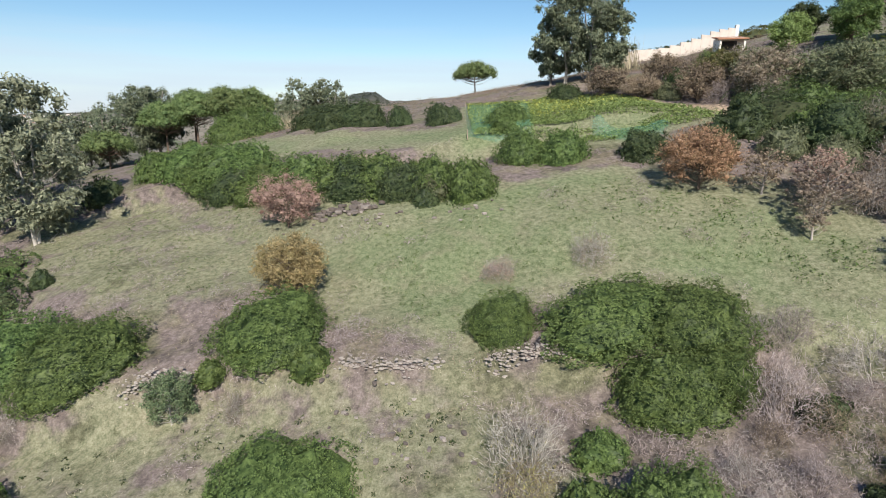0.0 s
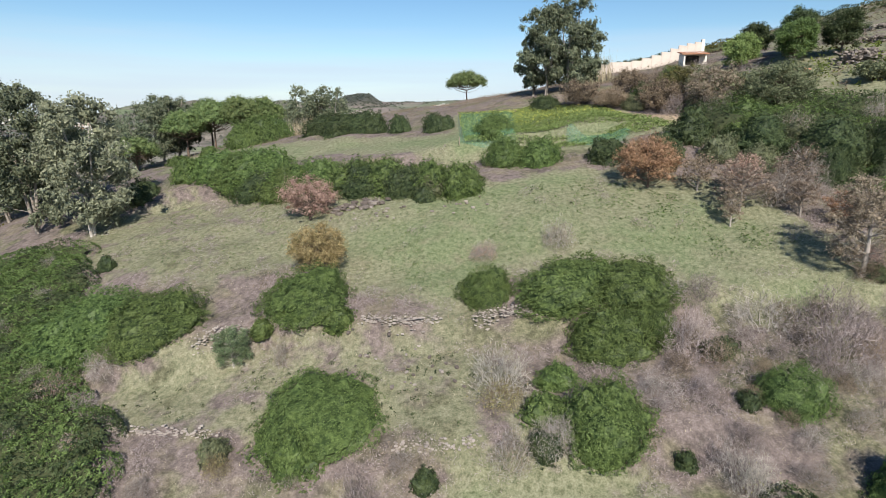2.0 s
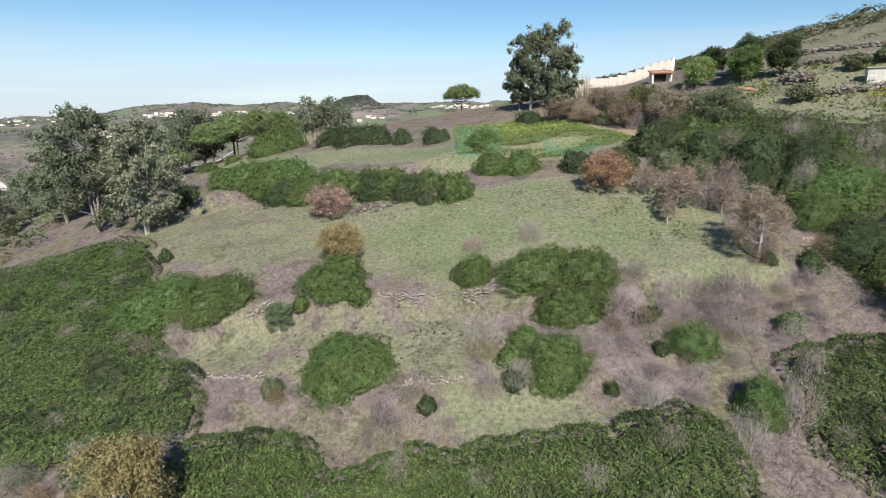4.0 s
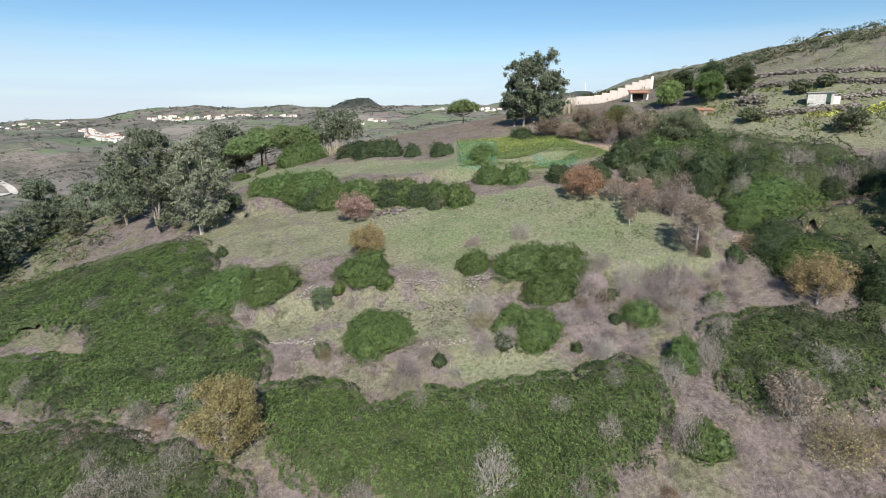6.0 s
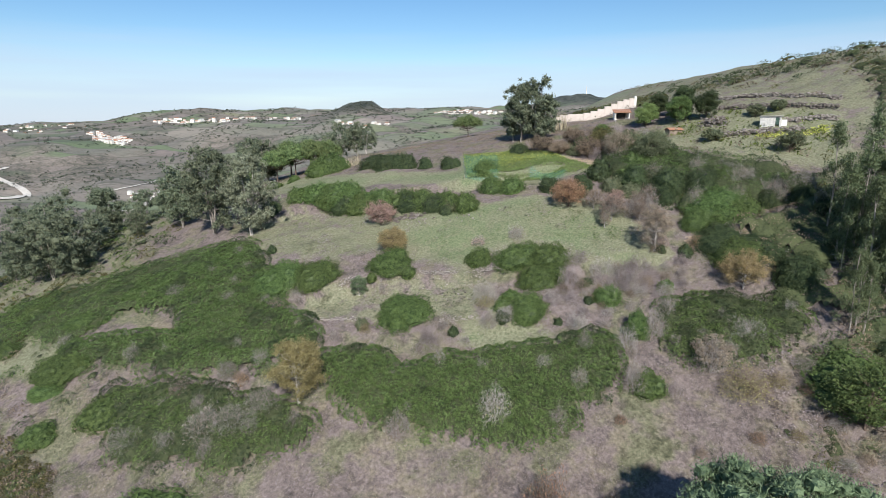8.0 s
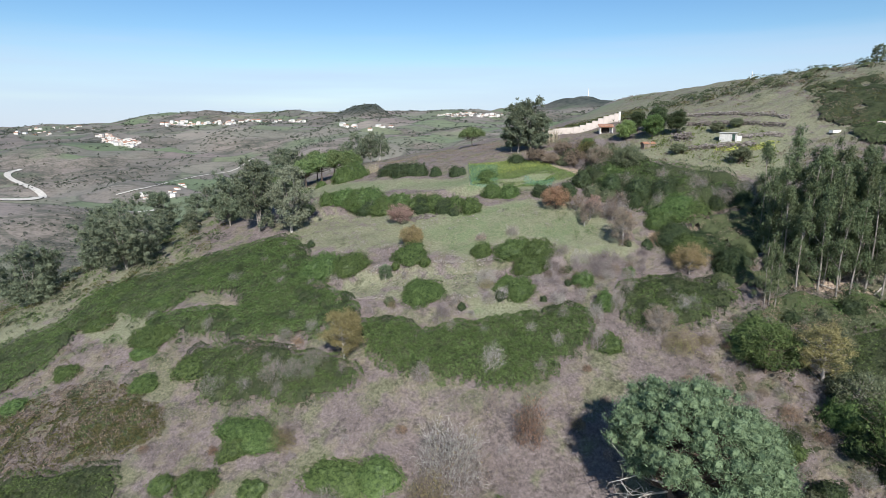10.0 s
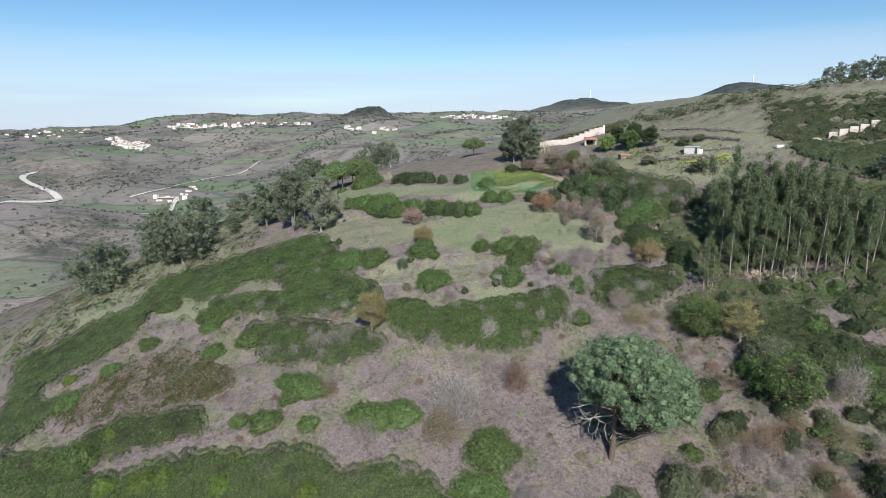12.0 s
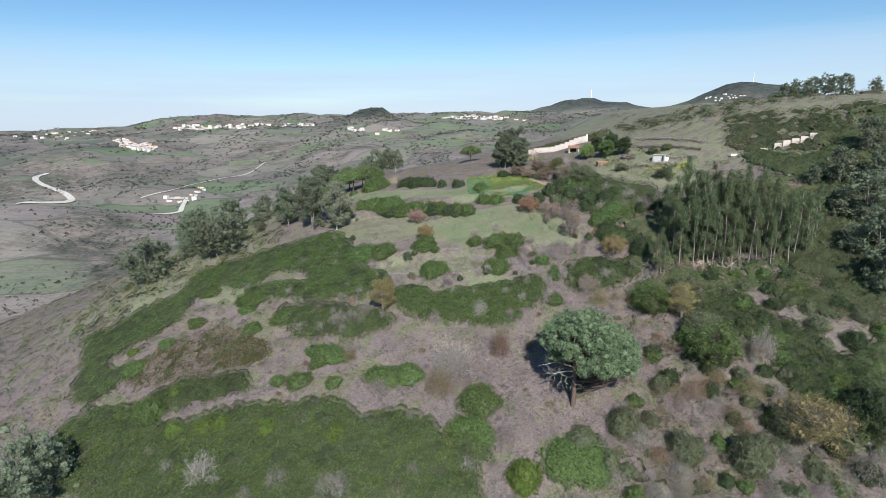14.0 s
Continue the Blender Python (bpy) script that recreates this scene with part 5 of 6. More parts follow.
brush("bracken", 204, (20, 40, 100, 110), 1500, lambda x, y: (1 - turf_at(x, y)) * 0.8, TWIG_BROWN, "brown dead bracken and bramble stems", 1.0, 1.2, 30)


def grass(name, seed, poly, density, tall, material, label):
    g = np.random.RandomState(seed)
    xs, ys = [p[0] for p in poly], [p[1] for p in poly]
    k = int(density * (max(xs) - min(xs)) * (max(ys) - min(ys)))
    x, y = g.uniform(min(xs), max(xs), k), g.uniform(min(ys), max(ys), k)
    ok = inside(poly, x, y) & (g.uniform(0, 1, k) < 0.35 + 0.65 * sstep(-0.4, 0.4, waves(x, y, 4.0, seed)))
    x, y = x[ok], y[ok]
    v, f = blades(g, x, y, tall * g.uniform(0.4, 1.5, len(x)), 0.12, g.uniform(0.015, 0.045, len(x)))
    return tagged(new(name, sheet(name, v, f, [material])), label, "grass", kind="stuff")


grass("grass", 211, PASTURE, 34, 0.12, GRASS_BLADE, "short grazed green grass of the pasture")
grass("grass", 212, LOWER_TURF, 24, 0.11, GRASS_BLADE, "short green grass of the lower terrace")
grass("dry_grass", 213, [(-60, -45), (60, -45), (60, 40), (-60, 40)], 6, 0.17, DRY_BLADE, "tall dry straw-coloured grass on the slope")
grass("dry_grass", 214, PASTURE, 2, 0.13, DRY_BLADE, "dry straw-coloured tufts in the pasture")


def weeds(name, seed, poly, count, material, label, size=0.16, puff=0.2):
    """Small leafy rosettes."""
    g = np.random.RandomState(seed)
    c = scatter(g, poly, 0.35, count * 5)
    c = c[g.uniform(0, 1, len(c)) < 0.15 + 0.85 * sstep(0.0, 0.7, waves(c[:, 0], c[:, 1], 7.0, seed))][:count]
    who = np.repeat(np.arange(len(c)), 12)
    d = hemi_dirs(g, len(who), 0.0)
    r = (puff * g.uniform(0.4, 1.5, len(c)))[who]
    p = d * r[:, None]
    p[:, :2] += c[who]
    p[:, 2] += height(p[:, 0], p[:, 1])
    return tagged(new(name, sheet(name, *leaf_cloud(g, p, d, size), [material])), label, "weeds", kind="stuff")


weeds("weeds", 221, PASTURE, 800, MASTIC, "dark green weeds dotted over the pasture", 0.11, 0.15)
weeds("weeds", 225, EAST_PASTURE, 420, MASTIC, "dark leafy weeds crowding the moister turf", 0.15, 0.21)
weeds("weeds", 222, LOWER_TURF, 90, DARK_LEAF, "small dark weeds on the lower terrace")
weeds("weeds", 223, HILL_TURF, 120, MASTIC_BRIGHT, "patches of green weeds on the terraced hillside", 0.5, 0.9)

# ---- the crop field and its net ----
def rows_of_crop():
    g = np.random.RandomState(231)
    xs, ys = [p[0] for p in CROP], [p[1] for p in CROP]
    x, y = g.uniform(min(xs), max(xs), 60000), g.uniform(min(ys), max(ys), 60000)
    y = np.round(y / 0.7) * 0.7 + g.normal(size=len(y)) * 0.08
    ok = inside(CROP, x, y) & ~inside(BARE_TRACK, x, y)
    p = np.stack([x[ok], y[ok], height(x[ok], y[ok]) + g.uniform(0.1, 0.45, ok.sum())], 1)
    v, f = leaf_cloud(g, p, np.tile([0, 0, 1.0], (len(p), 1)), 0.23, 0.6)
    tip = (g.uniform(0, 1, len(p)) < 0.26 * sstep(63, 70, p[:, 1])).astype(int)
    return new("crop", sheet("crop", v, f, [CROP_LEAF, FLOWER], slots=tip))


tagged(rows_of_crop(), "rows of green leaf crop in yellow flower", "crop", kind="stuff")


def net_material():
    m, n, l, b = shader("green_shade_net", 0.7)
    b.inputs["Base Color"].default_value = (0.13, 0.36, 0.24, 1)
    b.inputs["Alpha"].default_value = 0.20
    return m


NET = net_material()


def net_cover(corners, lift, across=14):
    """A sheet of netting laid over hoops across part of the crop."""
    root = tagged(new("crop_net"), "teal-green netting stretched low over the crop rows", "net")
    (ax, ay), (bx, by), (cx, cy), (dx, dy) = corners
    u, w = np.meshgrid(np.linspace(0, 1, across), np.linspace(0, 1, across))
    x = (ax * (1 - u) + bx * u) * (1 - w) + (dx * (1 - u) + cx * u) * w
    y = (ay * (1 - u) + by * u) * (1 - w) + (dy * (1 - u) + cy * u) * w
    hang = np.where((u == 0) | (u == 1) | (w == 0) | (w == 1), 0.05, lift + 0.12 * np.abs(np.sin(9 * u)))
    i = (np.arange(across - 1)[:, None] * across + np.arange(across - 1)).ravel()
    hold("net", sheet("net", np.stack([x, y, height(x, y) + hang], -1).reshape(-1, 3), np.stack([i, i + 1, i + across + 1, i + across], 1), [NET]), root)
    for k in range(4):
        p, q = corners[k]
        bm = bmesh.new()
        z = float(height(p, q))
        box(bm, p - 0.05, q - 0.05, z - 0.3, p + 0.05, q + 0.05, z + lift + 0.25, 0.012)
        part("peg", bm, TIMBER, root)


net_cover([(3.2, 80.0), (11.8, 75.8), (9.9, 60.9), (2.7, 61.5)], 0.55)
net_cover([(16.8, 62.4), (24.2, 59.6), (22.6, 56.9), (16.0, 61.0)], 0.40)

# ---- leafless and thin shrubs ----
BARE = {
    "grey": (bare_mesh("grey_bare", 301, 6, 3, TWIG_GREY), "leafless shrub with pale grey branches on the slope"),
    "mauve": (bare_mesh("mauve_bare", 302, 6, 3, TWIG_MAUVE), "leafless thorny shrub with mauve-grey twigs"),
    "brown": (bare_mesh("brown_bare", 309, 7, 3, TWIG_BROWN), "leafless shrub with dark brown twigs beside the field"),
    "tan": (bare_mesh("tan_bare", 303, 5, 3, TWIG_GREY, OAK_BROWN, 800), "thin shrub with grey twigs and withered brown leaves"),
    "yellow": (bare_mesh("yellow_bare", 304, 5, 3, TWIG_BROWN, OAK_YELLOW, 1500), "thin shrub with yellowing leaves on the slope"),
    "rust": (bare_mesh("rust_bare", 305, 5, 3, TWIG_BROWN, OAK_ORANGE, 1500), "small shrub with rust-coloured leaves"),
    "pink": (bare_mesh("pink_bare", 306, 5, 3, TWIG_MAUVE, OAK_PINK, 1300), "low shrub with pinkish dry leaves"),
    "pale": (bare_mesh("pale_bare", 308, 10, 3, TWIG_PALE, OAK_YELLOW, 120, 0.014), "rounded leafless shrub with dense whitish branches and a few ochre leaves"),
    "silver": (bare_mesh("silver_bare", 307, 5, 3, TWIG_GREY, GREY_LEAF, 1500), "silvery grey-green shrub among dry brush"),
}


def bare_shrub(kind, x, y, tall, wide, g=random):
    me, label = BARE[kind]
    ob = new("bare_shrub", me)
    w = max(0.6 * tall, wide) / 1.9
    ob.matrix_world = Matrix.Translation(spot(x, y)) @ pose(0, 0, 0, 0, 0, g.uniform(0, 360)) @ Matrix.Diagonal((w, w, tall * 0.9, 1))
    return tagged(ob, label, "shrub")


for kind, at in (
    ("pale", (3.9, 23.0, 4.0, 5.4)), ("yellow", (3.9, 21.9, 2.0, 3.4)), ("pale", (16.1, 14.5, 3.0, 3.0)), ("tan", (10.6, 37.6, 3.0, 3.6)), ("mauve", (17.2, 24.9, 4.3, 5.4)),
    ("mauve", (25.8, 22.6, 4.6, 6.6)), ("grey", (13.4, 20.9, 2.4, 3.6)), ("grey", (-25.5, 28.5, 2.4, 3.1)), ("pink", (-28.4, 26.9, 2.8, 3.6)), ("grey", (-25.0, 25.0, 2.4, 2.7)),
    ("pink", (4.0, 37.2, 2.3, 3.1)), ("mauve", (-4.4, 15.6, 4.1, 4.4)), ("grey", (6.3, 18.0, 2.7, 3.1)), ("tan", (4.0, 17.7, 3.0, 2.9)), ("tan", (30.7, 38.4, 4.2, 3.9)),
    ("pink", (32.0, 29.1, 2.7, 3.5)), ("rust", (37.4, 28.4, 2.6, 3.1)), ("yellow", (-13.6, 19.2, 1.7, 2.0)), ("tan", (-11.9, 27.9, 2.5, 1.5)),
):
    bare_shrub(kind, *at)
for kind, at in (
    ("pale", (3.3, 3.1, 5.0, 5.3)), ("grey", (15.7, 15.5, 3.0, 3.3)), ("grey", (21.1, 10.5, 4.2, 3.5)), ("tan", (25.0, 12.0, 5.0, 3.3)), ("tan", (29.9, 6.4, 5.1, 5.2)),
    ("yellow", (32.3, 2.8, 4.6, 7.1)), ("grey", (-46.8, 33.3, 3.1, 4.2)), ("silver", (-31.9, 14.1, 3.3, 3.3)), ("silver", (-25.0, 7.6, 4.4, 4.9)), ("grey", (35.7, 9.9, 3.6, 6.3)),
    ("tan", (20.4, 4.9, 4.6, 3.6)), ("silver", (-41.3, 6.0, 2.9, 5.9)), ("pink", (-37.3, 12.2, 2.8, 3.7)), ("tan", (-7.7, 2.3, 4.0, 3.4)), ("grey", (23.0, 26.6, 3.8, 6.2)),
    ("mauve", (26.8, 25.1, 4.4, 7.0)), ("tan", (-11.1, 58.0, 3.1, 3.6)), ("tan", (-21.5, 58.7, 3.1, 3.7)), ("grey", (34.0, 40.3, 4.7, 4.6)), ("rust", (-29.5, 12.8, 2.3, 2.8)),
):
    bare_shrub(kind, *at)
for kind, at in (
    ("pale", (-3.7, -12.2, 9.0, 11.5)), ("tan", (-3.1, -13.4, 7.0, 10.4)), ("pale", (-51.5, -31.6, 6.5, 8.2)), ("rust", (7.2, -9.2, 8.7, 4.1)), ("yellow", (-6.4, -17.2, 7.1, 7.4)),
    ("grey", (-36.2, -34.3, 4.6, 5.9)), ("grey", (-25.3, -37.7, 6.7, 7.9)), ("yellow", (-27.2, -6.4, 3.7, 4.7)), ("tan", (-19.2, -15.6, 3.9, 5.7)), ("yellow", (54.0, -26.3, 4.6, 6.4)),
    ("yellow", (49.0, -21.6, 3.0, 5.2)), ("yellow", (59.5, -18.1, 4.8, 4.7)), ("rust", (48.9, -22.6, 2.2, 2.8)), ("tan", (59.6, -19.4, 8.4, 6.1)), ("rust", (44.1, -24.2, 4.7, 6.3)), ("tan", (6.2, -29.7, 4.7, 4.6)),
    ("tan", (64.7, -44.1, 6.8, 8.7)), ("grey", (63.4, -35.1, 6.3, 8.9)), ("silver", (-28.0, 5.6, 4.4, 5.8)), ("tan", (-31.5, 5.3, 4.4, 5.8)),
):
    bare_shrub(kind, *at)
LOWER_RIGHT = [(23.3, -32.0), (32.2, -23.5), (41.4, -22.6), (54.1, -23.7), (60.5, -27.8), (64.4, -38.2), (60.7, -46.6), (24.5, -42.2)]
gb = np.random.RandomState(311)
pickb = random.Random(311)
for x, y in scatter(gb, LOWER_RIGHT, 3.0, 1200)[:90]:
    k = gb.uniform(0.7, 1.4)
    kind = pickb.choice(("tan", "tan", "mauve", "yellow", "silver", "silver", "rust", "bush", "bush"))
    if kind == "bush":
        shrub(pickb.choice(("grey", "dark", "grey", "mastic")), x, y, 1.7 * k, 1.6 * k, 2.0 * k, pickb)
    else:
        bare_shrub(kind, x, y, 2.8 * k, 3.4 * k, pickb)
tagged(canopy("scrub", LOWER_RIGHT, 74, (TWIG_BROWN, OAK_BROWN, GREY_LEAF, GORSE, TWIG_BROWN), 1.1, 1.2, 30, 1.7, 0.155, 0.5), "low brown and olive scrub on the brushy slope", "bushes", kind="stuff")
BANK_BRUSH = [(16.2, 29.1), (29.9, 27.9), (35.5, 25.6), (31.7, 19.2), (26.2, 18.3), (22.8, 16.3), (16.6, 16.7), (14.9, 23.1)]
for x, y in scatter(gb, BANK_BRUSH, 2.1, 900)[:60]:
    k = gb.uniform(0.7, 1.3)
    bare_shrub(pickb.choice(("mauve", "brown", "tan", "brown", "grey")), x, y, 2.1 * k, 2.6 * k, pickb)
FIELD_EDGE = [(25.0, 73.1), (36.9, 78.4), (46.0, 68.3), (45.2, 58.9), (37.3, 59.4), (31.6, 64.2)]
for x, y in scatter(gb, FIELD_EDGE, 3.0, 900)[:45]:
    k = gb.uniform(0.8, 1.3)
    if pickb.random() < 0.5:
        shrub(pickb.choice(("dark", "dark", "grey")), x, y, 2.0 * k, 1.8 * k, 2.2 * k, pickb)
    else:
        bare_shrub(pickb.choice(("brown", "brown", "mauve", "yellow", "grey")), x, y, 3.8 * k, 4.8 * k, pickb)
YELLOW_PATCH = [(60.9, 58.2), (69.7, 58.0), (75.6, 55.4), (74.5, 53.8), (68.1, 55.5), (60.7, 56.2)]
weeds("weeds", 224, YELLOW_PATCH, 90, FLOWER, "patches of yellow flowers on the terraced hillside", 0.4, 0.6)
SLOPE_BRUSH = [(35.2, 5.9), (47.8, 7.1), (56.8, 1.7), (53.7, -6.9), (56.7, -18.6), (50.8, -26.9), (36.6, -24.7), (39.8, -10.2), (33.9, -2.8)]
for x, y in scatter(gb, SLOPE_BRUSH, 3.4, 900)[:55]:
    k = gb.uniform(0.7, 1.3)
    bare_shrub(pickb.choice(("mauve", "tan", "silver", "yellow", "tan", "rust")), x, y, 2.0 * k, 2.8 * k, pickb)

tagged(canopy("scrub", SLOPE_BRUSH, 75, (TWIG_BROWN, OAK_BROWN, TWIG_MAUVE, GREY_LEAF, GORSE), 0.9, 1.1, 30, 1.7, 0.155, 0.5), "low brown and olive scrub on the brushy slope", "bushes", kind="stuff")

# ---- dry stone walls and rocks ----
def rock_mesh(seed):
    g = np.random.RandomState(seed)
    bm = bmesh.new()
    bmesh.ops.create_icosphere(bm, subdivisions=1, radius=0.5)
    for v in bm.verts:
        v.co *= g.uniform(0.72, 1.12)
        v.co = Vector((max(-0.34, min(0.34, v.co.x)) * 1.7, max(-0.34, min(0.34, v.co.y)) * 1.1, max(-0.27, min(0.27, v.co.z))))
    me = bpy.data.meshes.new("stone")
    bm.to_mesh(me)
    bm.free()
    me.materials.append(STONE)
    return me


ROCKS = [rock_mesh(400 + k) for k in range(5)]


def along(points, u):
    """The place at share u of a broken line."""
    p = np.array(points, float)
    d = np.r_[0, np.cumsum(np.hypot(*np.diff(p, axis=0).T))]
    return np.interp(u * d[-1], d, p[:, 0]), np.interp(u * d[-1], d, p[:, 1]), d[-1]


def stone_wall(points, tall, size, seed, label, loose=0.75):
    """A half-fallen wall of single stones along a terrace edge."""
    root = tagged(new("dry_stone_wall"), label, "wall")
    g = np.random.RandomState(seed)
    span_ = along(points, 0)[2]
    courses = max(1, int(tall / (size * 0.45)))
    for c in range(courses):
        k = int(span_ / (size * 0.85))
        for j in range(k):
            if g.uniform() < loose * (0.4 + c / courses):
                continue
            x, y, _ = along(points, (j + g.uniform(0.2, 0.8)) / k)
            ob = new("stone", ROCKS[g.randint(5)])
            ob.parent = root
            s = size * g.uniform(0.5, 1.45)
            x, y = x + g.normal() * 0.10, y + g.normal() * 0.20 - 0.35 * (1 - c / courses)
            z = float(height(x, y)) + size * 0.05 + c * size * 0.36
            ob.matrix_world = Matrix.Translation((x, y, z)) @ pose(0, 0, 0, g.uniform(-14, 14), g.uniform(-14, 14), g.uniform(-25, 25) + 180 * g.randint(2)) @ Matrix.Diagonal((s, s, s, 1))
    return root


def rubble(name, points, width, tall, count, size, seed, label):
    """Tumbled stones, too many to count, in one mesh."""
    g = np.random.RandomState(seed)
    vs, fs = [], []
    base = [(np.array([v.co[:] for v in me.vertices]), np.array([p.vertices[:] for p in me.polygons])) for me in ROCKS]
    for _ in range(count):
        x, y, _l = along(points, g.uniform())
        x, y = x + g.normal() * width * 0.4, y + g.normal() * width * 0.4
        v, f = base[g.randint(5)]
        a = g.uniform(0, 6.28)
        turn = np.array([[np.cos(a), -np.sin(a), 0], [np.sin(a), np.cos(a), 0], [0, 0, 1]])
        vs.append((v * size * g.uniform(0.6, 1.5)) @ turn.T + [x, y, float(height(x, y)) + g.uniform(0.05, tall)])
        fs.append(f)
    return tagged(new(name, sheet(name, *join(*zip(vs, fs)), [STONE])), label, "stones", kind="stuff")


stone_wall([(-18.7, 28.8), (-17.2, 29.8), (-13.4, 29.6)], 0.85, 0.15, 1, "pale half-fallen dry stone wall of the pasture's terrace")
stone_wall([(-6.0, 29.2), (-3.2, 28.7), (-0.1, 29.6)], 0.85, 0.15, 2, "tumbled dry stone wall under dead brush")
stone_wall([(2.6, 29.1), (5.2, 29.7), (8.4, 29.6)], 0.85, 0.15, 3, "tumbled dry stone wall beside a mastic bush")
stone_wall([(-22.6, 23.6), (-18.6, 22.8), (-14.4, 21.9)], 0.45, 0.15, 4, "low dry stone edging of the lower terrace", 0.75)
stone_wall([(-3.1, 19.7), (-0.3, 19.0), (2.2, 19.1)], 0.45, 0.15, 5, "low dry stone edging of the lower terrace", 0.8)
rubble("rubble", [(-11.0, 48.8), (-6.2, 48.1)], 1.6, 0.3, 60, 0.5, 6, "scattered limestone rubble at the hedge's foot")
rubble("rubble", [(-14.5, 49.4), (-4.6, 44.9), (5.7, 46.8)], 2.2, 0.1, 40, 0.3, 7, "loose field stones in the pasture")
rubble("rubble", [(-6.4, 27.2), (0.2, 24.8)], 4.0, 0.1, 40, 0.25, 8, "loose field stones on the lower terrace")
rubble("rubble", [(56.9, 70.6), (60.3, 68.6)], 1.6, 1.4, 170, 0.45, 9, "heap of building rubble near the shed")
rubble("rubble", [(67.5, 87.0), (83.2, 65.0)], 0.5, 0.9, 480, 0.36, 10, "dry stone terrace wall across the hillside")
rubble("rubble", [(63.4, 79.0), (80.5, 61.2)], 0.7, 0.9, 480, 0.38, 11, "dry stone terrace wall across the hillside")
rubble("rubble", [(55.7, 61.7), (62.9, 59.9), (71.2, 57.3)], 0.9, 1.0, 420, 0.38, 12, "dry stone terrace wall across the hillside")
rubble("rubble", [(70.2, 62.1), (77.6, 57.2)], 0.6, 0.9, 240, 0.36, 13, "dry stone terrace wall across the hillside")
rubble("rubble", [(90.2, 35.5), (94.7, 29.7), (98.6, 23.8)], 2.6, 0.6, 300, 0.42, 14, "bank of loose stones on the hillside")
rubble("rubble", [(-33.9, 12.9), (-28.2, 12.4)], 0.8, 0.4, 14, 0.8, 15, "pale boulders showing among the bushes")


# ---- buildings on the hillside ----
def gable_house(wide, deep, tall, rise, wall_mat, roof_mat, label, windows=2, name="house"):
    """A small house with its front towards -y: walls, pitched roof with eaves, door and windows."""
    root = tagged(new(name), label, "house")
    bm = bmesh.new()
    v = [bm.verts.new(c) for c in ((-wide / 2, -deep / 2, -1.5), (wide / 2, -deep / 2, -1.5), (wide / 2, deep / 2, -1.5), (-wide / 2, deep / 2, -1.5),
                                   (-wide / 2, -deep / 2, tall), (wide / 2, -deep / 2, tall), (wide / 2, deep / 2, tall), (-wide / 2, deep / 2, tall),
                                   (-wide / 2, 0, tall + rise), (wide / 2, 0, tall + rise))]
    for f in ((0, 1, 5, 4), (2, 3, 7, 6), (1, 2, 6, 9, 5), (3, 0, 4, 8, 7), (4, 5, 9, 8), (6, 7, 8, 9), (3, 2, 1, 0)):
        bm.faces.new([v[i] for i in f])
    part("wall", bm, wall_mat, root)
    bm = bmesh.new()
    o, t = 0.3, 0.15
    for s in (-1, 1):
        y0, z0 = s * (deep / 2 + o), tall - rise * o / (deep / 2)
        q = [bm.verts.new(c) for c in ((-wide / 2 - o, y0, z0), (wide / 2 + o, y0, z0), (wide / 2 + o, 0, tall + rise), (-wide / 2 - o, 0, tall + rise))]
        q += [bm.verts.new(w.co + Vector((0, 0, t))) for w in q]
        for f in ((0, 1, 2, 3), (4, 5, 6, 7), (0, 1, 5, 4), (1, 2, 6, 5), (2, 3, 7, 6), (3, 0, 4, 7)):
            bm.faces.new([q[i] for i in f])
    bmesh.ops.recalc_face_normals(bm, faces=bm.faces)
    part("roof", bm, roof_mat, root)
    bm = bmesh.new()
    box(bm, -0.5, -deep / 2 - 0.03, 0, 0.5, -deep / 2 + 0.05, 2.05)
    part("door", bm, TIMBER, root)
    for k in range(windows):
        x = (-1) ** k * (1.5 + 1.7 * (k // 2))
        if abs(x) < wide / 2 - 0.6:
            bm = bmesh.new()
            box(bm, x - 0.45, -deep / 2 - 0.03, 1.0, x + 0.45, -deep / 2 + 0.05, 2.0)
            part("window", bm, DARK_OPENING, root)
    return root


def put(ob, x, y, turn=0.0, scale=1.0, sink=0.0):
    ob.matrix_world = Matrix.Translation(spot(x, y, sink)) @ pose(0, 0, 0, 0, 0, turn) @ Matrix.Diagonal((scale, scale, scale, 1))
    return ob


# the blockwork shed on its terrace
def block_shed(x, y, turn):
    root = tagged(new("shed"), "small pale blockwork shed with flat roof and dark green door", "shed")
    bm = bmesh.new()
    for a in ((-2.7, -1.5, -1.2, 1.15, -1.3, 2.25), (2.15, -1.5, -1.2, 2.7, -1.3, 2.25), (1.15, -1.5, 1.95, 2.15, -1.3, 2.25), (-2.7, 1.3, -1.2, 2.7, 1.5, 2.5), (-2.7, -1.3, -1.2, -2.5, 1.3, 2.4), (2.5, -1.3, -1.2, 2.7, 1.3, 2.4)):
        box(bm, *a)
    part("wall", bm, BLOCKWORK, root)
    bm = bmesh.new()
    box(bm, -3.0, -1.9, 2.26, 3.0, 1.75, 2.42, 0.03)
    part("roof", bm, ROOF_SHEET, root, "grey fibre-cement roof sheet")
    bm = bmesh.new()
    box(bm, 1.17, -1.44, -0.05, 2.13, -1.38, 1.93, 0.01)
    door = part("door", bm, DOOR_GREEN, root)
    bm = bmesh.new()
    box(bm, 1.28, -1.50, 0.9, 1.34, -1.44, 1.05, 0.01)
    part("handle", bm, STEEL, door)
    bm = bmesh.new()
    box(bm, 2.72, -1.1, -1.2, 4.1, 1.2, 1.35, 0.02)
    part("annex", bm, WHITEWASH, root, "low whitewashed lean-to")
    put(root, x, y, turn, 0.72)


block_shed(67.2, 62.6, -28)


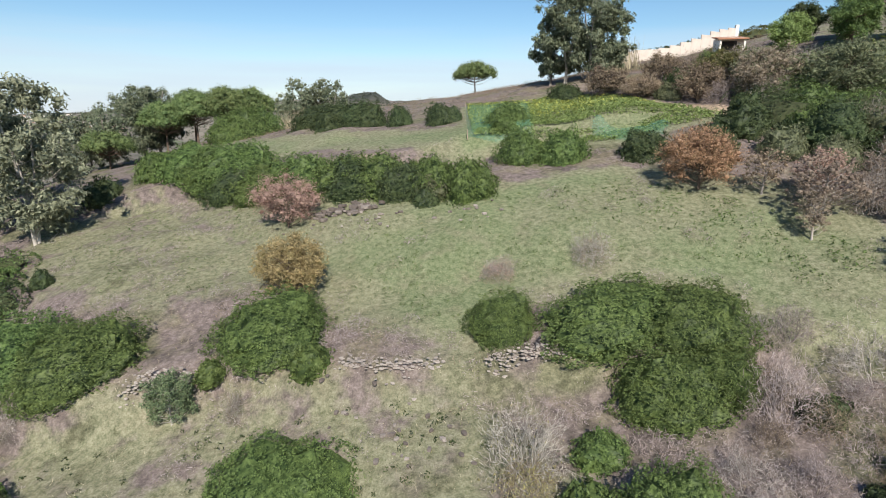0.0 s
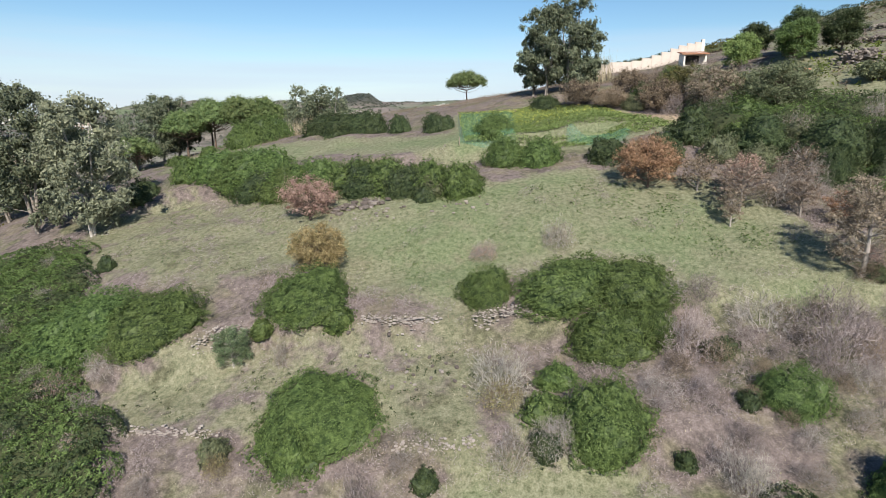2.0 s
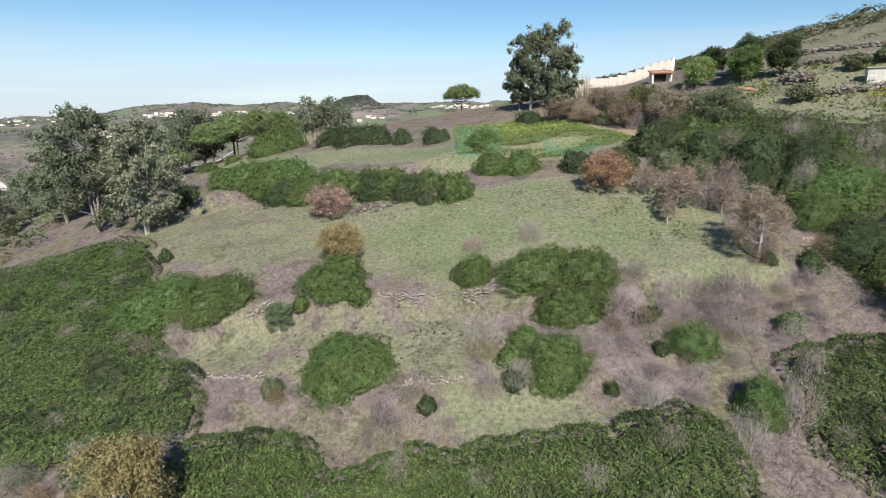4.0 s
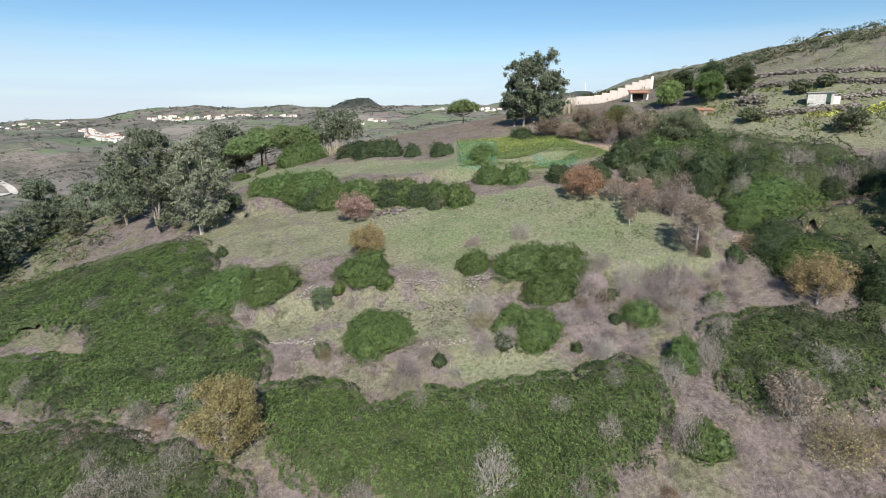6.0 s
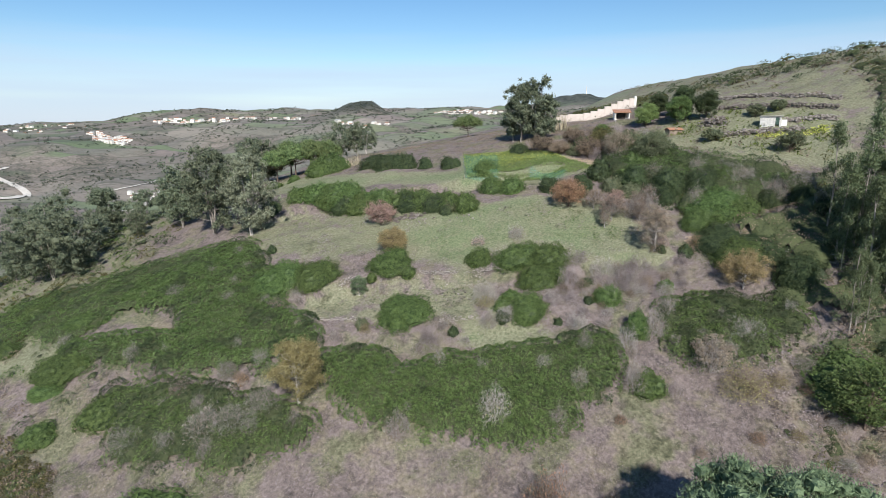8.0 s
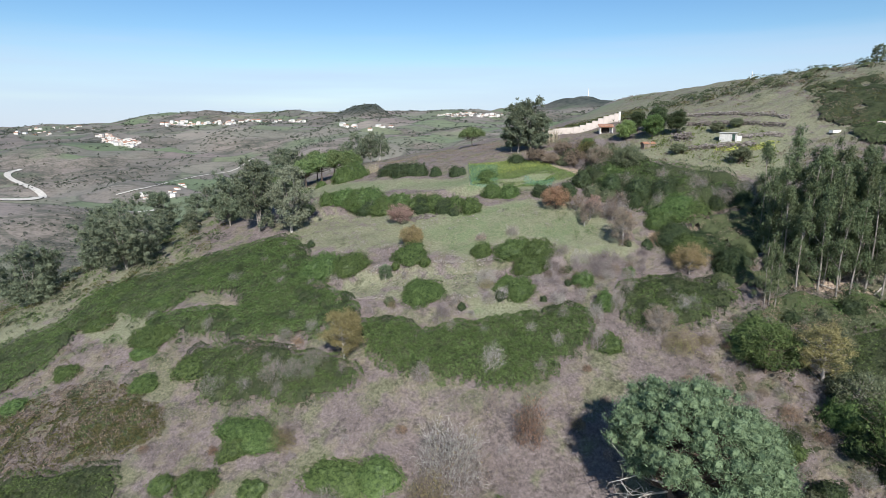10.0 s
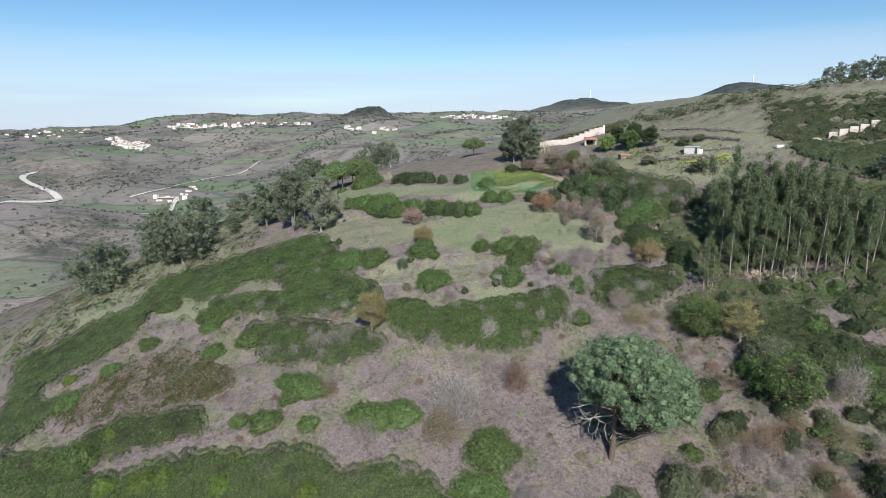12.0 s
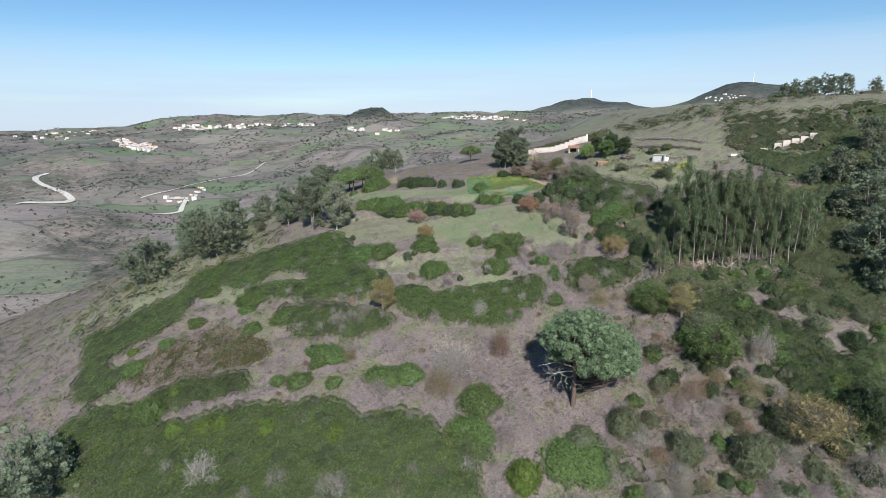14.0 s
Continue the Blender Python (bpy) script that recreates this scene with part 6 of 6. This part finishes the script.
def stepped_wall(points, sections, tall, drop):
    root = tagged(new("boundary_wall"), "long beige rendered wall climbing the hill in steps", "wall")
    for k in range(sections):
        (x0, y0, _), (x1, y1, _) = along(points, k / sections), along(points, (k + 1) / sections)
        a, n = math.atan2(y1 - y0, x1 - x0), math.hypot(x1 - x0, y1 - y0)
        z = min(float(height(x0, y0)), float(height(x1, y1)))
        top = max(float(height(x0, y0)), float(height(x1, y1))) + tall - z + 0.9 * (k / sections) ** 3
        bm = bmesh.new()
        box(bm, 0, -0.12, -drop, n, 0.12, top, 0.03)
        ob = part("wall_section", bm, BEIGE_RENDER, root)
        ob.matrix_world = Matrix.Translation((x0, y0, z)) @ Matrix.Rotation(a, 4, "Z")
    (x1, y1, _) = along(points, 1.0)
    bm = bmesh.new()
    box(bm, -0.3, -0.3, -1, 0.3, 0.3, tall + 1.3, 0.04)
    ob = part("pillar", bm, WHITEWASH, root)
    ob.matrix_world = Matrix.Translation(spot(x1, y1))


stepped_wall([(29.0, 101.0), (38.0, 101.0), (45.0, 103.0), (54.0, 107.0)], 12, 1.9, 2.5)


def porch_house(x, y, turn):
    root = tagged(new("house"), "low white house with a clay-tiled lean-to porch", "house")
    bm = bmesh.new()
    box(bm, -2.4, 0.6, -1.5, 2.4, 4.0, 2.7)
    part("wall", bm, WHITEWASH, root)
    bm = bmesh.new()
    for a in ((-2.4, -1.2, -1.5, -2.05, 0.6, 2.1), (2.05, -1.2, -1.5, 2.4, -0.9, 2.1)):
        box(bm, *a, 0.02)
    part("porch_pier", bm, WHITEWASH, root)
    bm = bmesh.new()
    q = [bm.verts.new(c) for c in ((-2.8, -1.6, 2.1), (2.8, -1.6, 2.1), (2.8, 4.2, 3.1), (-2.8, 4.2, 3.1), (-2.8, -1.6, 2.3), (2.8, -1.6, 2.3), (2.8, 4.2, 3.3), (-2.8, 4.2, 3.3))]
    for f in ((0, 3, 2, 1), (4, 5, 6, 7), (0, 1, 5, 4), (1, 2, 6, 5), (2, 3, 7, 6), (3, 0, 4, 7)):
        bm.faces.new([q[i] for i in f])
    part("roof", bm, ROOF_TILE, root)
    bm = bmesh.new()
    box(bm, -1.6, 0.52, 0, 1.2, 0.59, 2.0)
    part("doorway", bm, DARK_OPENING, root)
    put(root, x, y, turn, 0.78)


porch_house(44.8, 90.0, -12)

# the red-roofed hut, the far garden wall and the trough
hut = gable_house(4.2, 2.6, 1.5, 0.5, TIMBER, ROOF_TILE, "low timber hut with faded red roof beside rubble", 1, "hut")
put(hut, 50.0, 69.9, 8, 0.72)


def garden_wall(x, y):
    root = tagged(new("garden_wall"), "cream garden wall with a stepped top on the hillside", "wall")
    for k in range(6):
        bm = bmesh.new()
        box(bm, 0, -0.12, -1.5, 2.3, 0.12, 1.7 + 0.12 * k, 0.03)
        ob = part("wall_section", bm, BEIGE_RENDER, root)
        px = x + 2.3 * k + (1.5 if k else 0)
        ob.matrix_world = Matrix.Translation((px, y - 0.5 * k, float(height(px, y - 0.5 * k))))


garden_wall(92.8, 48.5)


def trough(x, y):
    root = tagged(new("water_trough"), "small white water trough on the hillside turf", "trough")
    bm = bmesh.new()
    for a in ((-1.2, -0.5, 0, 1.2, -0.4, 0.7), (-1.2, 0.4, 0, 1.2, 0.5, 0.7), (-1.2, -0.4, 0, -1.1, 0.4, 0.7), (1.1, -0.4, 0, 1.2, 0.4, 0.7), (-1.1, -0.4, 0, 1.1, 0.4, 0.15)):
        box(bm, *a)
    part("basin", bm, WHITEWASH, root)
    put(root, x, y, 15)


trough(86.6, 52.6)

# cypress-like trees and dark trees round the house
for seed, at, shape in ((431, (47.2, 79.0, 6.0, 6.2), "round"), (432, (53.0, 75.0, 7.0, 6.5), "round"), (433, (58.5, 73.0, 7.2, 6.5), "round"), (434, (55.5, 79.0, 7.6, 6.5), "round"), (435, (52.0, 84.0, 6.0, 6.0), "round")):
    grown("evergreen_tree", seed, at, shape, CROP_LEAF if seed == 431 else DARK_LEAF if seed > 432 else MASTIC, BARK_DARK, 13000, 0.26, "dense dark-green conical evergreen beside the house")
for seed, at in ((436, (54.2, 60.7, 2.7, 4.6)), (437, (63.7, 49.5, 4.5, 5.8)), (438, (67.0, 68.0, 3.0, 4.0)), (439, (71.7, 67.8, 2.6, 3.5)), (440, (41.5, 62.3, 4.6, 10.4)), (441, (36.0, 64.5, 5.8, 8.1))):
    grown("olive_tree", seed, at, "round", GREY_LEAF, BARK_DARK, 2600, 0.34, "grey-green olive tree on the terraced hillside")

# reeds beside the eucalypt clump and on the upper terrace
def reeds(poly, seed, count, tall):
    g = np.random.RandomState(seed)
    c = scatter(g, poly, 0.25, count * 2)[:count]
    v, f = blades(g, c[:, 0], c[:, 1], tall * g.uniform(0.7, 1.2, len(c)), 0.35, np.full(len(c), 0.10))
    return tagged(new("reeds", sheet("reeds", v, f, [DRY_BLADE])), "tall pale dry giant reeds", "reeds", kind="stuff")


reeds([(25, 90), (31, 90), (31, 95), (25, 95)], 451, 300, 4.5)
reeds([(-29, 94), (-24, 94), (-24, 98), (-29, 98)], 452, 200, 3.0)

# scrub over the hill's brow and behind the wall
BROW = [(77.0, 139.4), (88.4, 112.5), (105.1, 94.6), (100.6, 81.2), (84.2, 95.8), (71.1, 109.0)]
BEHIND_WALL = [(30, 104), (40, 104), (54, 110), (64, 112), (66, 122), (50, 120), (30, 112)]
BROW_RIGHT = [(72, 104), (90, 96), (110, 88), (135, 74), (150, 84), (120, 102), (92, 112), (74, 114)]
HILL_MID = [(78, 92), (98, 84), (118, 70), (140, 55), (150, 72), (125, 98), (95, 108), (80, 104)]
LEFT_FLANK = [(-118, 30), (-95, 20), (-70, 30), (-58, 42), (-60, 75), (-75, 90), (-100, 80), (-122, 60)]
LEFT_SLOPE = [(-135, -50), (-92, -40), (-87, 0), (-102, 25), (-150, 60), (-200, 60), (-190, -20)]
MID_SLOPE = [(-78, -6), (-52, -10), (-35, -4), (-40, 8), (-60, 20), (-80, 12)]
HILL_UPPER = [(312.9, 1341.3), (88.1, 130.8), (112.2, 67.2), (120.1, 51.5), (91.5, 62.0), (63.6, 78.7)]
HILL_LOWER = [(48.2, 73.8), (83.2, 51.4), (97.1, 33.9), (92.7, 26.1), (73.7, 41.5), (49.5, 57.1)]
FLANK_LOW = [(-311.4, 223.2), (-323.8, 281.5), (-307.4, 317.8), (-296.9, 367.0), (-107.3, 53.8), (-113.4, 31.8), (-122.2, 21.4), (-132.5, 16.8)]
FAR_RIGHT = [(92, -30), (125, -25), (140, 40), (110, 55), (95, 10)]
for name, poly, seed, mats, tall, reach, density, fill in (
    ("scrub", BROW, 461, (GORSE, DARK_LEAF, DARK_LEAF), 1.8, 2.4, 8, 2.8),
    ("scrub", BEHIND_WALL, 462, (GORSE, GORSE, DARK_LEAF), 2.2, 3.0, 8, 0.9),
    ("scrub", BROW_RIGHT, 463, (DARK_LEAF, GORSE, DARK_LEAF, DARK_LEAF), 2.2, 2.8, 7, 2.2),
    ("scrub", HILL_MID, 468, (DARK_LEAF, GORSE, TWIG_BROWN, TWIG_BROWN), 1.2, 1.6, 9, 3.0),
    ("scrub", LEFT_FLANK, 464, (DARK_LEAF, MASTIC, GREY_LEAF, GORSE), 1.3, 2.0, 12, 1.9),
    ("scrub", LEFT_SLOPE, 465, (DARK_LEAF, MASTIC, GORSE, GREY_LEAF), 1.2, 1.6, 6, 2.6),
    ("scrub", HILL_UPPER, 469, (TWIG_BROWN, DARK_LEAF, GORSE, OAK_BROWN), 0.9, 1.3, 8, 2.9),
    ("scrub", HILL_LOWER, 470, (TWIG_BROWN, DARK_LEAF, GORSE, OAK_BROWN), 0.9, 1.3, 8, 2.6),
    ("scrub", FLANK_LOW, 466, (GREY_LEAF, GORSE, OAK_BROWN, DARK_LEAF), 0.8, 1.5, 6, 1.9),
    ("scrub", FAR_RIGHT, 467, (DARK_LEAF, MASTIC, GREY_LEAF), 2.6, 2.6, 9, 1.1),
):
    tagged(canopy(name, poly, seed, mats, tall, reach, 0.70 * density, fill, 0.30, 0.8), "scattered evergreen and dry bushes on the hillside", "bushes", kind="stuff")

# the belt of eucalypts along the spur's left flank, and trees on the right-hand hill
belt = [tree("eucalyptus_tree", 471 + k, 13.0, 9.5, "gum", EUCALYPT, BARK_GREY, 6500, 0.42, "eucalypt with dark hanging foliage on the spur's flank") for k in range(3)]
for k, (x, y, s) in enumerate(((-104, 56, 0.8), (-96, 66, 0.7), (-87, 58, 0.75), (-90, 72, 0.65), (-79, 66, 0.6), (-73, 76, 0.65), (-64, 74, 0.6), (-66, 86, 0.7), (-58, 82, 0.7), (-60, 94, 0.8), (-53, 88, 0.75), (-76, 92, 0.6),
                               (-82, 74, 0.6), (-94, 60, 0.6), (-70, 66, 0.5), (108, 8, 0.8), (116, 20, 0.9), (112, 30, 0.8), (124, 12, 0.9), (100, -4, 0.75), (94, 12, 0.7), (128, 28, 0.9))):
    ob = belt[k] if k < 3 else copy_thing(belt[k % 3], Matrix())
    put(ob, x, y, 47 * k, s)
for k, (x, y, tall, _) in enumerate(((92.8, -3.0, 13.1, 11.4), (89.5, 1.0, 7.9, 9.9), (97.4, 8.3, 13.6, 12.2), (100.3, 22.9, 11.1, 11.2), (107.7, 18.1, 11.4, 13.1), (95.7, 26.1, 6.1, 11.2), (89.2, -11.1, 12.1, 12.5))):
    put(copy_thing(belt[k % 3], Matrix()), x, y, 53 * k, tall / 13)
for k, (x, y, s) in enumerate(((124, 92, 0.42), (128, 92, 0.5), (131, 90, 0.46), (134, 91, 0.55), (137, 88, 0.6), (140, 87, 0.5), (143, 86, 0.6), (154, 86, 0.5), (160, 84, 0.6), (168, 78, 0.6))):
    put(copy_thing(belt[k % 3], Matrix()), x, y, 31 * k, s)

# ---- valley: road, villages, far trees ----
def ribbon(name, points, wide, material, label, lift=1.2):
    u = np.linspace(0, 1, 90)
    p = np.array([along(points, k)[:2] for k in u])
    for _ in range(6):
        p[1:-1] = (p[:-2] + 2 * p[1:-1] + p[2:]) / 4
    d = unit(np.gradient(p, axis=0))
    s = np.stack([-d[:, 1], d[:, 0]], 1) * wide / 2
    rows = [p - s, p - s * 0.4, p + s * 0.4, p + s]
    v = np.concatenate([np.c_[r, lie(r[:, 0], r[:, 1]) + lift] for r in rows])
    q = np.arange(len(u) - 1)
    f = np.concatenate([np.stack([q + a * 90, q + 1 + a * 90, q + 1 + (a + 1) * 90, q + (a + 1) * 90], 1) for a in range(3)])
    return tagged(new(name, sheet(name, v, f, [material], True)), label, "road", kind="structure")


CHALK = grainy("pale_gravel", (0.46, 0.42, 0.36), (0.68, 0.63, 0.55), 0.3, 0.9, 0.01, 0.0)
ribbon("road", [(-802.9, 981.0), (-801.3, 956.2), (-768.6, 897.0), (-725.3, 870.7), (-643.3, 791.9), (-619.9, 773.7), (-523.2, 630.4), (-537.1, 610.1), (-568.5, 590.8)], 10, CHALK, "pale winding gravel road in the valley")
ribbon("road", [(-400.0, 610.4), (-376.3, 638.3), (-402.3, 714.4), (-431.3, 720.1)], 7, CHALK, "pale farm track on the valley floor")
ribbon("road", [(-476.9, 723.1), (-448.7, 766.7), (-462.5, 868.8), (-428.8, 947.7), (-404.3, 1026.3), (-402.0, 1108.2)], 3.4, CHALK, "pale gravelled yard track in the valley")

plain = gable_house(11, 8, 5.0, 1.8, WHITEWASH, ROOF_TILE, "distant whitewashed house with clay-tiled roof", 4)
long_ = gable_house(18, 9, 4.5, 1.6, WHITEWASH, ROOF_TILE, "distant long whitewashed house with tiled roof", 4)
high = gable_house(12, 10, 8.5, 1.8, WHITEWASH, ROOF_SHEET, "distant two-storey white house", 4)
fresh = [plain, long_, high]
for k, (poly, count, scale) in enumerate((
    ([(-945.7, 1466.4), (-905.9, 1452.1), (-837.8, 1405.6), (-762.6, 1336.5), (-754.7, 1279.8), (-798.5, 1273.3)], 90, 0.62),
    ([(-1113.9, 2137.3), (-966.4, 2065.1), (-846.4, 2159.7), (-720.4, 2199.2), (-557.8, 1669.5), (-841.0, 2024.1), (-913.6, 1766.1)], 120, 0.9),
    ([(-30.3, 2376.4), (143.0, 2143.5), (229.8, 1908.1), (302.3, 1847.8), (282.4, 1846.1), (128.0, 1912.6), (6.2, 2140.4)], 80, 0.7),
    ([(-278.6, 1403.4), (-242.2, 1514.8), (-219.9, 1379.8), (-270.2, 1371.7)], 5, 1.0), ([(-181.6, 1315.9), (-137.3, 1485.9), (-119.3, 1299.9), (-170.9, 1272.9)], 6, 0.8),
    ([(-440.9, 721.6), (-407.8, 726.9), (-439.6, 828.9), (-424.2, 850.7), (-367.8, 675.6), (-419.8, 695.2)], 12, 0.45),
    ([(-1572.9, 1896.2), (-1569.0, 2199.7), (-1345.9, 2139.7), (-1286.1, 1999.5), (-1260.2, 1580.4)], 34, 0.8),
    ([(-720.4, 2199.2), (-592.2, 2252.7), (-396.8, 1869.1), (-379.3, 1777.1), (-480.5, 1797.3), (-490.4, 1502.6)], 16, 0.7),
    ([(1577.2, 3322.1), (1703.3, 3078.3), (1692.9, 3055.5), (1517.7, 3152.9)], 18, 0.8),
)):
    g = np.random.RandomState(500 + k)
    for x, y in scatter(g, poly, 10, 6000)[:count]:
        ob = fresh.pop() if fresh else copy_thing((plain, long_, high)[g.randint(3)], Matrix())
        k_ = scale * g.uniform(0.75, 1.3)
        ob.matrix_world = Matrix.Translation((x, y, float(lie(x, y)))) @ pose(0, 0, 0, 0, 0, g.uniform(-40, 40)) @ Matrix.Diagonal((k_, k_, k_, 1))
        tagged(ob, group="far village houses")


FAR_LEAF = leaf_material("far_foliage", (0.050, 0.062, 0.044), (0.125, 0.140, 0.098))
MOUND = HILLS[0][:2]


def far_trees(seed, count):
    """Hedges and copses of the valley and plateau."""
    g = np.random.RandomState(seed)
    az, r = g.uniform(-0.85, 0.75, count * 8), 230 + 2700 * g.uniform(0, 1, count * 8) ** 1.15
    x, y = r * np.sin(az), r * np.cos(az) - 60
    lines = np.abs(np.sin(0.018 * x + 1.7 * waves(x, y, 420, 31))) < 0.13
    rows = np.abs(np.sin(0.022 * y + 1.7 * waves(x, y, 380, 32))) < 0.11
    woods = waves(x, y, 330, 33) > 0.55
    away = (x < -300) | (y > 260 + 200 * (x > 60))
    ok = away & (lines | rows | woods | (g.uniform(0, 1, len(x)) < 0.05)) & (x < 900)
    x, y = x[ok][:count], y[ok][:count]
    # the wooded mound on the plateau
    x, y = np.r_[x, MOUND[0] + 95 * g.normal(size=420)], np.r_[y, MOUND[1] - 20 + 70 * g.normal(size=420)]
    s = g.uniform(0.8, 2.2, len(x)) * np.clip(0.35 + np.hypot(x, y) / 1300, 0.5, 2.4)
    who = np.repeat(np.arange(len(x)), 11)
    d = hemi_dirs(g, len(who), 0.0)
    p = d * s[who][:, None] * [1.1, 1.1, 1.2]
    p[:, 0] += x[who]
    p[:, 1] += y[who]
    p[:, 2] += lie(x, y)[who]
    v, f = leaf_cloud(g, p, d, 1.0, 0.8)
    c = np.repeat(p, 3, axis=0)
    return c + (v - c) * np.repeat(s[who], 3)[:, None] * 0.9, f


v, f = far_trees(521, 10500)
tagged(new("far_trees", sheet("far_trees", v, f, [FAR_LEAF])), "dark hedges and copses over the far farmland", "trees", kind="stuff")


def mast(x, y, tall):
    root = tagged(new("mast"), "thin white mast on a far hilltop", "mast")
    z = float(height(x, y))
    v, f = tubes([(np.array([[0, 0, -3.0], [0, 0, tall * 0.5], [0, 0, tall]]), np.array([3.2, 2.4, 1.6]))], 8)
    hold("pole", sheet("pole", v, f, [WHITEWASH]), root)
    root.matrix_world = Matrix.Translation((x, y, z))


mast(1900, 3380, 55)
mast(830, 3080, 45)

brush("bracken", 205, (-45, 84, 40, 128), 1300, lambda x, y: 1 - turf_at(x, y), TWIG_BROWN, "brown dead bracken behind the upper terrace", 0.5, 1.2, 40)

gc = np.random.RandomState(531)
pickc = random.Random(531)
for x, y in scatter(gc, RIGHT_GULLY, 5.0, 900)[:30]:
    bare_shrub(pickc.choice(("tan", "tan", "mauve", "silver", "grey")), x, y, 4.4 * gc.uniform(0.7, 1.2), 5.0 * gc.uniform(0.7, 1.2), pickc)

# dark bushes between the thickets of the steep bank
STEEP = [(49.6, 6.4), (65.6, 5.8), (78.7, -3.6), (86.3, -15.5), (64.6, -47.1), (47.5, -44.8), (48.2, -31.9), (45.9, -16.7)]
for x, y in scatter(gc, STEEP, 4.2, 1500)[:70]:
    k = gc.uniform(0.7, 1.4)
    shrub(pickc.choice(("dark", "dark", "mastic", "grey")), x, y, 2.1 * k, 1.7 * k, 2.3 * k, pickc)

for x, y in scatter(gc, RIGHT_GULLY, 4.0, 1500)[:34]:
    k = gc.uniform(0.75, 1.25)
    shrub(pickc.choice(("dark", "mastic", "dark", "grey")), x, y, 2.3 * k, 2.1 * k, 3.0 * k, pickc)

# small rust and yellow shrubs on the heath below the thickets
HEATH_PATCH = [(-68.5, -7.8), (-46.0, -3.9), (-16.7, -3.2), (9.5, -4.8), (20.9, -12.7), (16.6, -22.8), (5.1, -25.0), (-15.7, -17.5), (-42.5, -16.1)]
for x, y in scatter(gc, HEATH_PATCH, 4.5, 900)[:32]:
    bare_shrub(pickc.choice(("tan", "rust", "yellow", "mauve", "mauve", "grey")), x, y, 1.5 * gc.uniform(0.6, 1.3), 2.2 * gc.uniform(0.6, 1.3), pickc)

# thin shrubs standing through the thickets and over the heath
TERRACE_HEATH = [(-20.0, 20.5), (-20.0, 15.5), (-8.0, 15.0), (22.0, 14.0), (26.0, 22.0), (14.0, 22.5), (4.0, 18.5), (-8.0, 18.8)]
RIGHT_HEATH = [(15.0, 3.0), (34.0, 6.0), (46.0, -2.0), (45.0, -20.0), (30.0, -20.0), (28.0, -8.0), (14.0, -8.0)]
for poly, gap, count, kinds, tall, wide in (
    (CARPET_LEFT, 4.5, 20, ("silver", "grey", "silver", "pink"), 2.7, 2.4), (CARPET_MIDDLE, 5.0, 10, ("silver", "grey", "tan"), 2.7, 2.2), (LOWER_LEFT, 4.5, 8, ("silver", "grey", "mauve"), 2.7, 2.4),
    (CARPET_LOW, 6.0, 12, ("grey", "silver", "tan"), 3.2, 2.8), (RIGHT_ROW, 3.5, 8, ("grey", "tan", "mauve"), 3.0, 2.4), (TERRACE_HEATH, 3.6, 12, ("mauve", "mauve", "grey", "tan", "brown"), 1.4, 1.9),
    (RIGHT_HEATH, 5.0, 18, ("brown", "tan", "mauve", "yellow", "brown", "rust"), 2.0, 2.6),
):
    for x, y in scatter(gc, poly, gap, 1500)[:count]:
        k = gc.uniform(0.6, 1.3)
        bare_shrub(pickc.choice(kinds), x, y, tall * k, wide * k, pickc)
